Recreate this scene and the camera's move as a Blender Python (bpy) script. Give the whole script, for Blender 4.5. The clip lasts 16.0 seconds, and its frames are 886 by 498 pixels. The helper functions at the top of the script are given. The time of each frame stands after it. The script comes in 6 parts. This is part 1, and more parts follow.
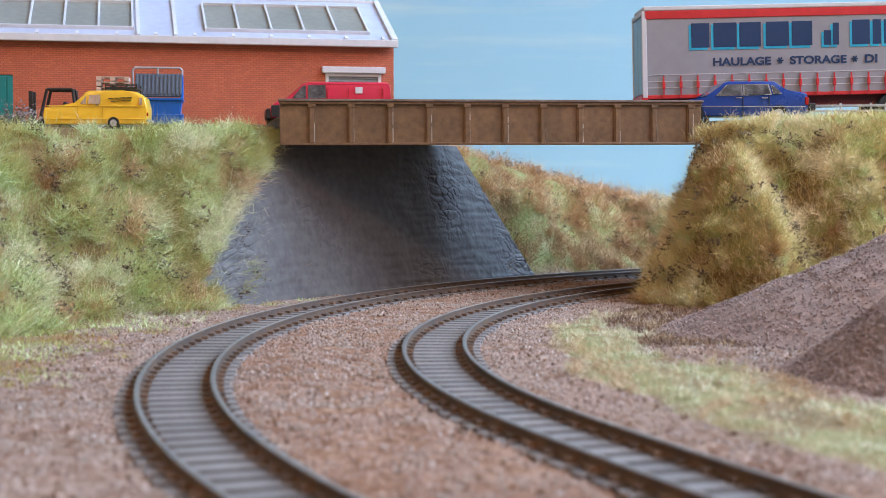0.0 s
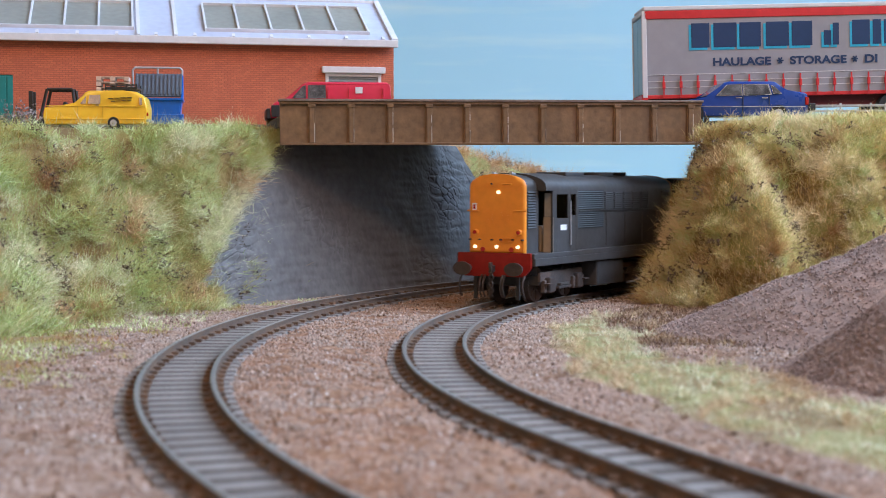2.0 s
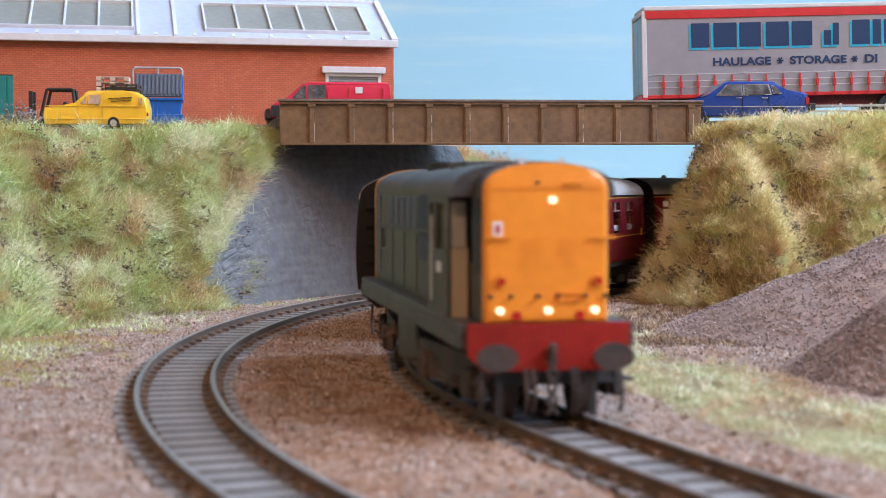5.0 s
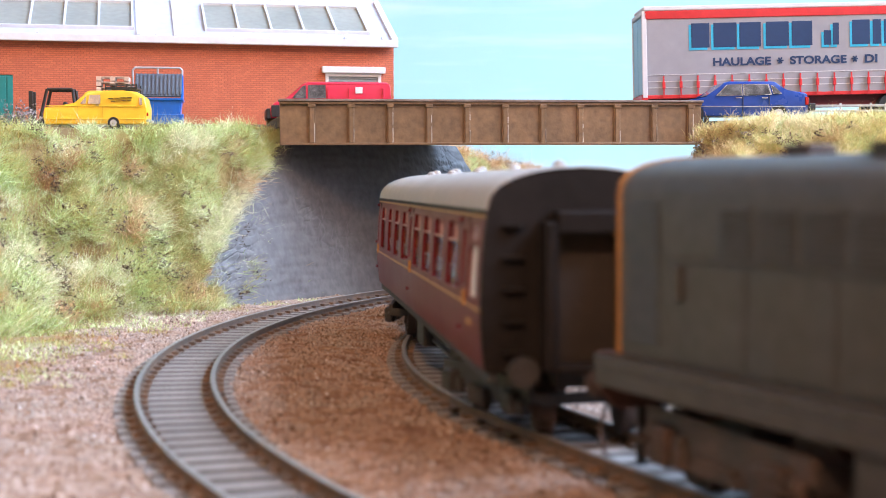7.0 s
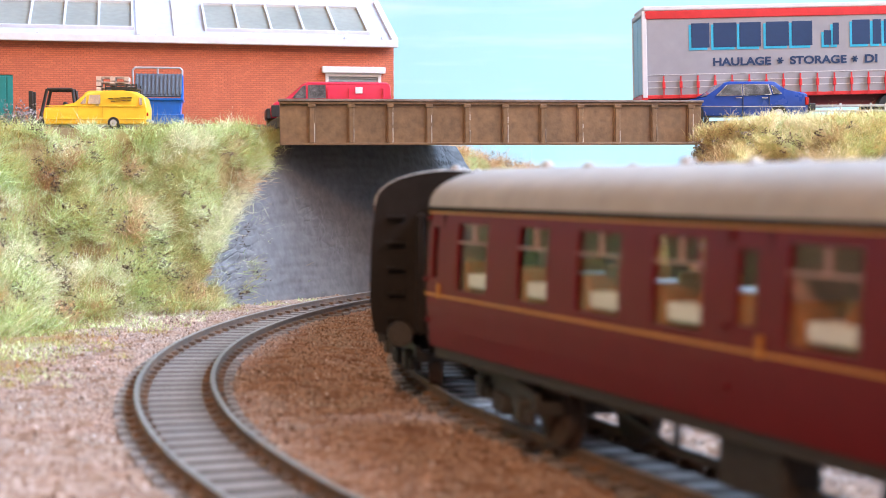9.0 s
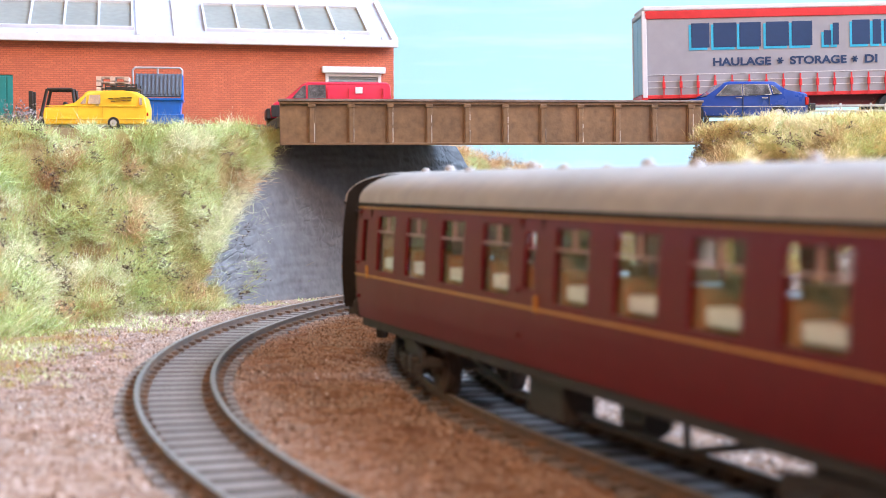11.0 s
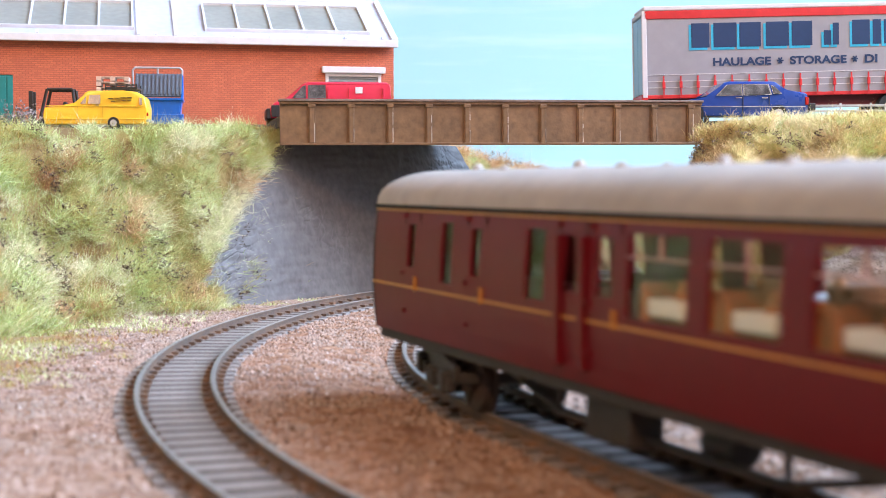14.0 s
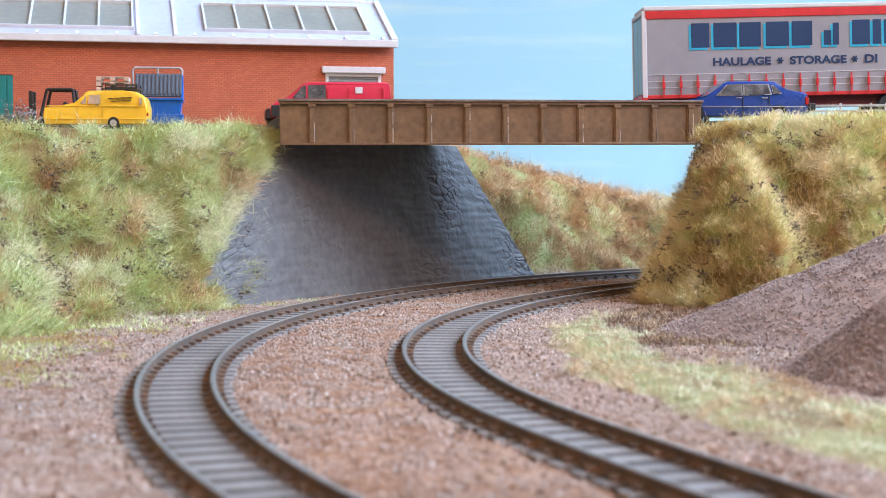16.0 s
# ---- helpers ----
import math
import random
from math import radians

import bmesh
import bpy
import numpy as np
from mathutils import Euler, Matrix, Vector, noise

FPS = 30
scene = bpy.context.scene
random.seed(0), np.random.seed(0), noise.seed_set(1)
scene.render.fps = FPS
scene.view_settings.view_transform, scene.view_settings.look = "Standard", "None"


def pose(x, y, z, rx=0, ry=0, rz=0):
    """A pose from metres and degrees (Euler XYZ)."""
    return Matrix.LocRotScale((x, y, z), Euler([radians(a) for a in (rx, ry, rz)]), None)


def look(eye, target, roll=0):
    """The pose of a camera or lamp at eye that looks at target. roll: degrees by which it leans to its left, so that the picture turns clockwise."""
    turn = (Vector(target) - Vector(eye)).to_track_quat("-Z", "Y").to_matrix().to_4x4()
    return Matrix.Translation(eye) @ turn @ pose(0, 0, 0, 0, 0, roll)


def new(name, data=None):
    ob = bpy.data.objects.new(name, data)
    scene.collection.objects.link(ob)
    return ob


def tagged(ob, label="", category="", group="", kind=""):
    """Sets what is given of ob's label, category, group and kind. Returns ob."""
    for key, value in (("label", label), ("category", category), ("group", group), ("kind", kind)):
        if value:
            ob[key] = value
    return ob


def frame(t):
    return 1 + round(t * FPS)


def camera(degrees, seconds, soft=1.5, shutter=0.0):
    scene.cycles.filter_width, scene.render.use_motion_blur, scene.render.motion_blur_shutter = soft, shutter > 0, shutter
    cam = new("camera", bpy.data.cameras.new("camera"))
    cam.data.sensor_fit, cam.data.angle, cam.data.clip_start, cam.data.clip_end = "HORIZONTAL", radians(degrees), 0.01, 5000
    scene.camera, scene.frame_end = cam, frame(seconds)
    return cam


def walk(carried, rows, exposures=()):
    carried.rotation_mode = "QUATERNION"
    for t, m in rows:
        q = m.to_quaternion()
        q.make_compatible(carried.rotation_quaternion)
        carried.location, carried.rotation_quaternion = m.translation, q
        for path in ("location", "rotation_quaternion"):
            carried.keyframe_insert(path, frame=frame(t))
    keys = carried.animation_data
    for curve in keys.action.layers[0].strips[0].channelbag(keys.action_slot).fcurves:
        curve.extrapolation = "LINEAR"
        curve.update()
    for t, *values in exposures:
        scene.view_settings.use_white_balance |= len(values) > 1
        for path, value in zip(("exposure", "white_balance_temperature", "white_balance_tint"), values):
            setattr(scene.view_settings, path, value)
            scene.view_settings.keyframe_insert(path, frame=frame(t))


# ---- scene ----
# A railway layout in 1:76 scale on a board; rail tops are at z = 0.
EYE_Z = 0.04627
cam = camera(32.67, 16.0, soft=0.65, shutter=0.5)
cam.data.dof.use_dof = True
cam.data.dof.focus_distance = 0.65
cam.data.dof.aperture_fstop = 31.0
walk(cam, [(0.0, pose(0, 0, EYE_Z, 90 - 2.4276, 0, 0)), (16.0, pose(0, 0, EYE_Z, 90 - 2.4276, 0, 0))],
     exposures=[(0.0, -0.17, 4980, 9), (2.5, -0.20, 4980, 9), (4.2, -0.27, 4980, 9), (6.3, 0.64, 5060, 12), (9.0, 0.66, 5060, 12), (13.0, 0.72, 5060, 12), (14.5, 0.52, 5060, 12), (15.5, 0.70, 5050, 10), (16.0, 0.22, 4990, 9)])

# ---- light: bright daylight through the tall east window of the room, and one warm ceiling lamp behind the camera ----
world = bpy.data.worlds.new("world")
scene.world = world
world.use_nodes = True
wn = world.node_tree.nodes
sky = wn.new("ShaderNodeTexSky")
sky.sky_type = "NISHITA"
sky.sun_disc = False
sky.sun_elevation = radians(48)
sky.sun_rotation = radians(128)
sky.dust_density = 7.0
sky.air_density = 0.65
sky.ozone_density = 0.5
world.node_tree.links.new(sky.outputs["Color"], wn["Background"].inputs["Color"])
wn["Background"].inputs["Strength"].default_value = 0.15
sun_data = bpy.data.lights.new("sun", "SUN")
sun_data.energy = 2.3
sun_data.angle = radians(26)
sun_data.color = (0.84, 0.94, 1.0)
sun = new("sun", sun_data)
sun.matrix_world = look((0.84, 0.12, 0.95), (0, 0.55, 0))
lamp_data = bpy.data.lights.new("ceiling_lamp_light", "AREA")
lamp_data.shape, lamp_data.size = "DISK", 0.36
lamp_data.energy = 38.0
lamp_data.color = (1.0, 0.52, 0.22)
lamp = new("ceiling_lamp_light", lamp_data)
lamp.matrix_world = look((-0.35, -2.1, 1.62), (0, 0.5, 0))

# the sky's light in the north half of the east window
window_data = bpy.data.lights.new("window_light", "AREA")
window_data.shape, window_data.size, window_data.size_y = "RECTANGLE", 0.8, 0.9
window_data.energy = 42.0
window_data.color = (0.74, 0.88, 1.0)
window_light = new("window_light", window_data)
window_light.matrix_world = look((1.50, 1.00, 1.18), (0.0, 0.75, 0.03))

# ---- materials ----


def material(name, colour, rough=0.7, metal=0.0, vary=0.15, scale=60.0, bump=0.15, bump_scale=None, second=None,
             emission=0.0, coat=0.0, spec=0.5, island=0.0, objvary=0.0, patch=0.5):
    """A surface with two scales of variation and a fine relief. second: a colour that shows through in patches."""
    m = bpy.data.materials.new(name)
    m.use_nodes = True
    nt = m.node_tree
    nd, ln = nt.nodes, nt.links.new
    b = nd["Principled BSDF"]
    tc = nd.new("ShaderNodeTexCoord")
    n1 = nd.new("ShaderNodeTexNoise")
    n1.inputs["Scale"].default_value = scale
    n1.inputs["Detail"].default_value = 6
    n2 = nd.new("ShaderNodeTexNoise")
    n2.inputs["Scale"].default_value = scale * 9
    n2.inputs["Detail"].default_value = 3
    ln(tc.outputs["Object"], n1.inputs["Vector"])
    ln(tc.outputs["Object"], n2.inputs["Vector"])
    r = nd.new("ShaderNodeValToRGB")
    c = Vector(colour)
    c2 = Vector(second) if second else c * (1 - vary)
    r.color_ramp.elements[0].color = (*(c2 if second else c * (1 - vary)), 1)
    r.color_ramp.elements[1].color = (*(c if second else c * (1 + vary)), 1)
    r.color_ramp.elements[0].position = patch - 0.18
    r.color_ramp.elements[1].position = patch + 0.18
    ln(n1.outputs["Fac"], r.inputs["Fac"])
    hsv = nd.new("ShaderNodeHueSaturation")
    ln(r.outputs["Color"], hsv.inputs["Color"])
    mr = nd.new("ShaderNodeMapRange")
    mr.inputs["From Min"].default_value, mr.inputs["From Max"].default_value = 0.3, 0.7
    mr.inputs["To Min"].default_value, mr.inputs["To Max"].default_value = 1 - vary, 1 + vary
    ln(n2.outputs["Fac"], mr.inputs["Value"])
    value = mr.outputs["Result"]
    for socket, amount in ((("geo", "Random Per Island"), island), (("obj", "Random"), objvary)):
        if amount:
            src = nd.new("ShaderNodeNewGeometry") if socket[0] == "geo" else nd.new("ShaderNodeObjectInfo")
            m2 = nd.new("ShaderNodeMapRange")
            m2.inputs["To Min"].default_value, m2.inputs["To Max"].default_value = 1 - amount, 1 + amount
            ln(src.outputs[socket[1]], m2.inputs["Value"])
            mul = nd.new("ShaderNodeMath")
            mul.operation = "MULTIPLY"
            ln(value, mul.inputs[0])
            ln(m2.outputs["Result"], mul.inputs[1])
            value = mul.outputs["Value"]
    ln(value, hsv.inputs["Value"])
    ln(hsv.outputs["Color"], b.inputs["Base Color"])
    rr = nd.new("ShaderNodeMapRange")
    rr.inputs["To Min"].default_value, rr.inputs["To Max"].default_value = max(0.02, rough - 0.12), min(1, rough + 0.12)
    ln(n1.outputs["Fac"], rr.inputs["Value"])
    ln(rr.outputs["Result"], b.inputs["Roughness"])
    b.inputs["Metallic"].default_value = metal
    b.inputs["Coat Weight"].default_value = coat
    b.inputs["Specular IOR Level"].default_value = spec
    if bump:
        bp = nd.new("ShaderNodeBump")
        bp.inputs["Strength"].default_value = bump
        bp.inputs["Distance"].default_value = 0.0006
        if bump_scale:
            n3 = nd.new("ShaderNodeTexNoise")
            n3.inputs["Scale"].default_value = bump_scale
            n3.inputs["Detail"].default_value = 5
            ln(tc.outputs["Object"], n3.inputs["Vector"])
            ln(n3.outputs["Fac"], bp.inputs["Height"])
        else:
            ln(n2.outputs["Fac"], bp.inputs["Height"])
        ln(bp.outputs["Normal"], b.inputs["Normal"])
    if emission:
        b.inputs["Emission Color"].default_value = (*colour, 1)
        b.inputs["Emission Strength"].default_value = emission
    return m


def glass(name, colour=(0.9, 0.95, 0.95), rough=0.05):
    m = bpy.data.materials.new(name)
    m.use_nodes = True
    nt = m.node_tree
    nd, ln = nt.nodes, nt.links.new
    out = nd["Material Output"]
    tr = nd.new("ShaderNodeBsdfTransparent")
    tr.inputs["Color"].default_value = (*colour, 1)
    gl = nd.new("ShaderNodeBsdfGlossy")
    gl.inputs["Roughness"].default_value = rough
    fr = nd.new("ShaderNodeLayerWeight")
    pw = nd.new("ShaderNodeMath")
    pw.operation = "POWER"
    ln(fr.outputs["Facing"], pw.inputs[0])
    pw.inputs[1].default_value = 4.0
    ad = nd.new("ShaderNodeMath")
    ad.operation = "MULTIPLY_ADD"
    ln(pw.outputs["Value"], ad.inputs[0])
    ad.inputs[1].default_value, ad.inputs[2].default_value = 0.40, 0.025
    mx = nd.new("ShaderNodeMixShader")
    ln(ad.outputs["Value"], mx.inputs["Fac"])
    ln(tr.outputs["BSDF"], mx.inputs[1])
    ln(gl.outputs["BSDF"], mx.inputs[2])
    ln(mx.outputs["Shader"], out.inputs["Surface"])
    return m


M = {}
M["chip"] = material("ballast_chip", (0.36, 0.29, 0.235), 0.9, vary=0.2, scale=40, island=0.3, bump=0, second=(0.40, 0.28, 0.22))
M["crumb_dark"] = material("earth_crumb", (0.15, 0.085, 0.045), 0.95, vary=0.3, scale=40, island=0.4, bump=0)
M["crumb_pale"] = material("flint_grain", (0.68, 0.63, 0.58), 0.8, vary=0.1, scale=40, island=0.2, bump=0)
M["rail_top"] = material("rail_steel", (0.25, 0.235, 0.215), 0.45, metal=0.35, vary=0.15, scale=80)
M["rail_rust"] = material("rail_rust", (0.16, 0.095, 0.055), 0.8, vary=0.25, scale=120, second=(0.10, 0.07, 0.05))
M["sleeper"] = material("sleeper", (0.27, 0.245, 0.225), 0.7, vary=0.2, scale=130, objvary=0.15, second=(0.19, 0.165, 0.15))
M["chair_rust"] = material("rusty_chair", (0.15, 0.085, 0.045), 0.8, vary=0.3, scale=120, island=0.3, second=(0.085, 0.06, 0.042))
# dark colour stands in for the shade in the gaps between sleepers
M["bed"] = material("gap_shade_ballast", (0.055, 0.043, 0.035), 0.95, vary=0.3, scale=150, second=(0.085, 0.062, 0.045), bump=0.6, bump_scale=900)
# ballast with the train's warm brown shade put into its colour
M["chip_shade"] = material("ballast_chip_shade", (0.38, 0.295, 0.24), 0.9, vary=0.2, scale=40, island=0.3, bump=0, second=(0.34, 0.20, 0.12))
M["girder"] = material("girder_paint", (0.20, 0.115, 0.05), 0.38, vary=0.22, scale=45, second=(0.13, 0.078, 0.038), bump=0.25)
M["girder_edge"] = material("girder_edge", (0.21, 0.155, 0.12), 0.6, vary=0.25, scale=70, second=(0.14, 0.09, 0.06))
M["stone"] = material("abutment_stone", (0.142, 0.131, 0.123), 0.6, vary=0.2, scale=28, second=(0.115, 0.10, 0.094), bump=0.5, bump_scale=220)
M["brick"] = material("brick", (0.55, 0.13, 0.055), 0.85, vary=0.1, scale=50, objvary=0.16, second=(0.47, 0.10, 0.045))
M["mortar"] = material("mortar", (0.47, 0.13, 0.07), 0.9, vary=0.12, scale=90)
M["white"] = material("white_paint", (0.68, 0.67, 0.69), 0.5, vary=0.04, scale=40, bump=0.05)
M["roof_sheet"] = material("roof_sheet", (0.50, 0.53, 0.66), 0.5, vary=0.06, scale=25, bump=0.06)
M["skylight"] = material("skylight", (0.27, 0.26, 0.22), 0.35, vary=0.1, scale=30, bump=0.05)
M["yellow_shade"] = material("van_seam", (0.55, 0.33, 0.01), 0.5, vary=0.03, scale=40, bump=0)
M["yellow"] = material("van_yellow", (0.86, 0.54, 0.01), 0.3, vary=0.03, scale=40, bump=0.02, coat=0.3)
M["red_van"] = material("van_red", (0.60, 0.02, 0.06), 0.32, vary=0.04, scale=40, bump=0.02, coat=0.3)
M["blue_car"] = material("car_blue", (0.018, 0.05, 0.27), 0.25, vary=0.05, scale=40, bump=0.02, coat=0.5)
M["black"] = material("black_plastic", (0.015, 0.015, 0.017), 0.5, vary=0.2, scale=60, bump=0.05)
M["dark"] = material("dark_underframe", (0.018, 0.016, 0.016), 0.6, vary=0.3, scale=90, second=(0.026, 0.019, 0.015), bump=0.2)
M["tyre"] = material("tyre_rubber", (0.02, 0.02, 0.02), 0.8, vary=0.15, scale=90)
M["chrome"] = material("chrome", (0.75, 0.75, 0.76), 0.18, metal=1.0, vary=0.03, scale=40, bump=0)
M["silver"] = material("silver_plastic", (0.5, 0.5, 0.52), 0.35, metal=0.6, vary=0.05, scale=40, bump=0)
M["blue_bin"] = material("bin_blue", (0.01, 0.10, 0.42), 0.4, vary=0.06, scale=50, bump=0.05)
M["grey_lid"] = material("lid_grey", (0.11, 0.125, 0.155), 0.45, vary=0.08, scale=50, bump=0.05)
M["wood"] = material("pallet_wood", (0.62, 0.47, 0.36), 0.8, vary=0.15, scale=70)
M["green_door"] = material("door_green", (0.02, 0.20, 0.19), 0.5, vary=0.06, scale=40)
M["shutter"] = material("shutter_grey", (0.33, 0.36, 0.39), 0.5, vary=0.08, scale=40)
M["trailer"] = material("curtain_grey", (0.30, 0.295, 0.325), 0.5, vary=0.05, scale=18, bump=0.06)
M["trailer_red"] = material("trailer_red", (0.55, 0.02, 0.02), 0.45, vary=0.06, scale=40, bump=0.03)
M["trailer_white"] = material("trailer_white", (0.62, 0.61, 0.63), 0.45, vary=0.04, scale=40, bump=0.03)
M["navy"] = material("sign_navy", (0.01, 0.035, 0.11), 0.5, vary=0.05, scale=40, bump=0)
M["cyan"] = material("sign_cyan", (0.06, 0.42, 0.66), 0.5, vary=0.05, scale=40, bump=0)
M["fence_steel"] = material("fence_steel", (0.45, 0.46, 0.48), 0.45, metal=0.3, vary=0.08, scale=60)
M["tarmac"] = material("tarmac", (0.10, 0.095, 0.09), 0.9, vary=0.2, scale=60, bump=0.3)
M["heap"] = material("heap_gravel", (0.27, 0.185, 0.145), 0.95, vary=0.25, scale=30, second=(0.30, 0.22, 0.185), bump=0.9, bump_scale=500)
M["heap_chip"] = material("heap_chip", (0.38, 0.285, 0.24), 0.9, vary=0.25, scale=60, island=0.45, bump=0, second=(0.22, 0.15, 0.125))
M["loco_yellow"] = material("loco_yellow", (0.74, 0.27, 0.01), 0.42, vary=0.05, scale=40, second=(0.68, 0.235, 0.01), bump=0.04, spec=0.3)
M["loco_grey"] = material("loco_grey", (0.060, 0.060, 0.063), 0.45, vary=0.15, scale=40, second=(0.050, 0.044, 0.040), bump=0.08, spec=0.3)
M["loco_grille"] = material("loco_grille", (0.022, 0.021, 0.021), 0.6, vary=0.15, scale=60)
M["buffer_red"] = material("buffer_red", (0.27, 0.014, 0.008), 0.5, vary=0.12, scale=50, second=(0.19, 0.012, 0.006), spec=0.2)
M["rusty"] = material("rusty_steel", (0.06, 0.034, 0.024), 0.65, vary=0.3, scale=100, second=(0.028, 0.022, 0.019))
M["tan"] = material("door_tan", (0.32, 0.25, 0.17), 0.6, vary=0.08, scale=40)
M["maroon"] = material("maroon_paint", (0.110, 0.0033, 0.008), 0.45, vary=0.05, scale=25, bump=0.03, spec=0.22)
M["gold"] = material("gold_lining", (0.45, 0.20, 0.02), 0.45, vary=0.08, scale=60, bump=0)
M["roof_grey"] = material("coach_roof_grey", (0.38, 0.35, 0.32), 0.62, vary=0.08, scale=25, second=(0.32, 0.295, 0.27), bump=0.06)
M["coach_end"] = material("coach_end_black", (0.011, 0.008, 0.007), 0.6, vary=0.2, scale=50, spec=0.15)
M["interior"] = material("coach_interior", (0.36, 0.20, 0.18), 0.7, vary=0.12, scale=50)
M["seat"] = material("coach_seat", (0.36, 0.12, 0.025), 0.8, vary=0.1, scale=60)
M["cloth"] = material("table_white", (0.78, 0.77, 0.74), 0.7, vary=0.04, scale=40)
M["frosted"] = material("frosted_glass", (0.85, 0.84, 0.85), 0.3, vary=0.03, scale=40, bump=0)
M["lamp_glow"] = material("lamp_glow", (1.0, 0.80, 0.42), 0.3, vary=0, scale=40, bump=0, emission=1.6)
M["red_lens"] = material("red_lens", (0.35, 0.01, 0.005), 0.2, vary=0.05, scale=40, bump=0)
M["pane"] = glass("window_pane", (0.93, 0.94, 0.94))
M["pane_dark"] = glass("tinted_pane", (0.45, 0.47, 0.5))


def sky_paint():
    m = bpy.data.materials.new("painted_sky")
    m.use_nodes = True
    nd, ln = m.node_tree.nodes, m.node_tree.links.new
    b = nd["Principled BSDF"]
    tc = nd.new("ShaderNodeTexCoord")
    sep = nd.new("ShaderNodeSeparateXYZ")
    ln(tc.outputs["Object"], sep.inputs["Vector"])
    ramp = nd.new("ShaderNodeValToRGB")
    mr = nd.new("ShaderNodeMapRange")
    mr.inputs["From Min"].default_value, mr.inputs["From Max"].default_value = 0.0, 0.22
    ln(sep.outputs["Z"], mr.inputs["Value"])
    ln(mr.outputs["Result"], ramp.inputs["Fac"])
    ramp.color_ramp.elements[0].color = (0.42, 0.68, 0.90, 1)
    ramp.color_ramp.elements[1].color = (0.42, 0.72, 0.94, 1)
    mp = nd.new("ShaderNodeMapping")
    mp.inputs["Scale"].default_value = (5, 5, 55)
    mp.inputs["Rotation"].default_value = (0, 0.06, 0)
    ln(tc.outputs["Object"], mp.inputs["Vector"])
    n = nd.new("ShaderNodeTexNoise")
    n.inputs["Scale"].default_value = 1.6
    n.inputs["Detail"].default_value = 7
    ln(mp.outputs["Vector"], n.inputs["Vector"])
    r2 = nd.new("ShaderNodeValToRGB")
    r2.color_ramp.elements[0].position, r2.color_ramp.elements[1].position = 0.5, 0.78
    ln(n.outputs["Fac"], r2.inputs["Fac"])
    mix = nd.new("ShaderNodeMix")
    mix.data_type = "RGBA"
    ln(r2.outputs["Color"], mix.inputs["Factor"])
    ln(ramp.outputs["Color"], mix.inputs["A"])
    mix.inputs["B"].default_value = (0.58, 0.80, 0.94, 1)
    ln(mix.outputs["Result"], b.inputs["Base Color"])
    b.inputs["Roughness"].default_value = 0.8
    return m


def ground_mat():
    """Ballast and earth where the attribute 'turf' is 0, rough turf where it is 1."""
    m = bpy.data.materials.new("layout_ground")
    m.use_nodes = True
    nd, ln = m.node_tree.nodes, m.node_tree.links.new
    b = nd["Principled BSDF"]
    tc = nd.new("ShaderNodeTexCoord")

    def noise_ramp(scale, detail, stops):
        n = nd.new("ShaderNodeTexNoise")
        n.inputs["Scale"].default_value, n.inputs["Detail"].default_value = scale, detail
        ln(tc.outputs["Object"], n.inputs["Vector"])
        r = nd.new("ShaderNodeValToRGB")
        while len(r.color_ramp.elements) < len(stops):
            r.color_ramp.elements.new(0.5)
        for e, (p, c) in zip(r.color_ramp.elements, stops):
            e.position, e.color = p, (*c, 1)
        ln(n.outputs["Fac"], r.inputs["Fac"])
        return r, n
    a, na = noise_ramp(420, 8, [(0.30, (0.13, 0.065, 0.03)), (0.45, (0.24, 0.14, 0.08)), (0.58, (0.36, 0.25, 0.18)), (0.72, (0.50, 0.40, 0.33))])
    a2, _ = noise_ramp(55, 6, [(0.36, (0.72, 0.60, 0.50)), (0.60, (1.0, 1.0, 1.0))])
    mul = nd.new("ShaderNodeMix")
    mul.data_type, mul.blend_type = "RGBA", "MULTIPLY"
    mul.inputs["Factor"].default_value = 1.0
    ln(a.outputs["Color"], mul.inputs["A"])
    ln(a2.outputs["Color"], mul.inputs["B"])
    t, nt = noise_ramp(45, 8, [(0.30, (0.14, 0.085, 0.03)), (0.45, (0.27, 0.20, 0.07)), (0.55, (0.25, 0.26, 0.075)), (0.70, (0.40, 0.36, 0.17))])
    at = nd.new("ShaderNodeAttribute")
    at.attribute_name = "turf"
    mix = nd.new("ShaderNodeMix")
    mix.data_type = "RGBA"
    ln(at.outputs["Fac"], mix.inputs["Factor"])
    # paints the train's warm shade between the tracks into the ground colour
    eb = nd.new("ShaderNodeAttribute")
    eb.attribute_name = "warm_shade"
    br = nd.new("ShaderNodeMix")
    br.data_type, br.blend_type = "RGBA", "MULTIPLY"
    ln(eb.outputs["Fac"], br.inputs["Factor"])
    ln(mul.outputs["Result"], br.inputs["A"])
    br.inputs["B"].default_value = (1.03, 0.90, 0.75, 1)
    ln(br.outputs["Result"], mix.inputs["A"])
    ln(t.outputs["Color"], mix.inputs["B"])
    ln(mix.outputs["Result"], b.inputs["Base Color"])
    b.inputs["Roughness"].default_value = 0.95
    bp = nd.new("ShaderNodeBump")
    bp.inputs["Strength"].default_value, bp.inputs["Distance"].default_value = 0.7, 0.0012
    ln(na.outputs["Fac"], bp.inputs["Height"])
    ln(bp.outputs["Normal"], b.inputs["Normal"])
    return m


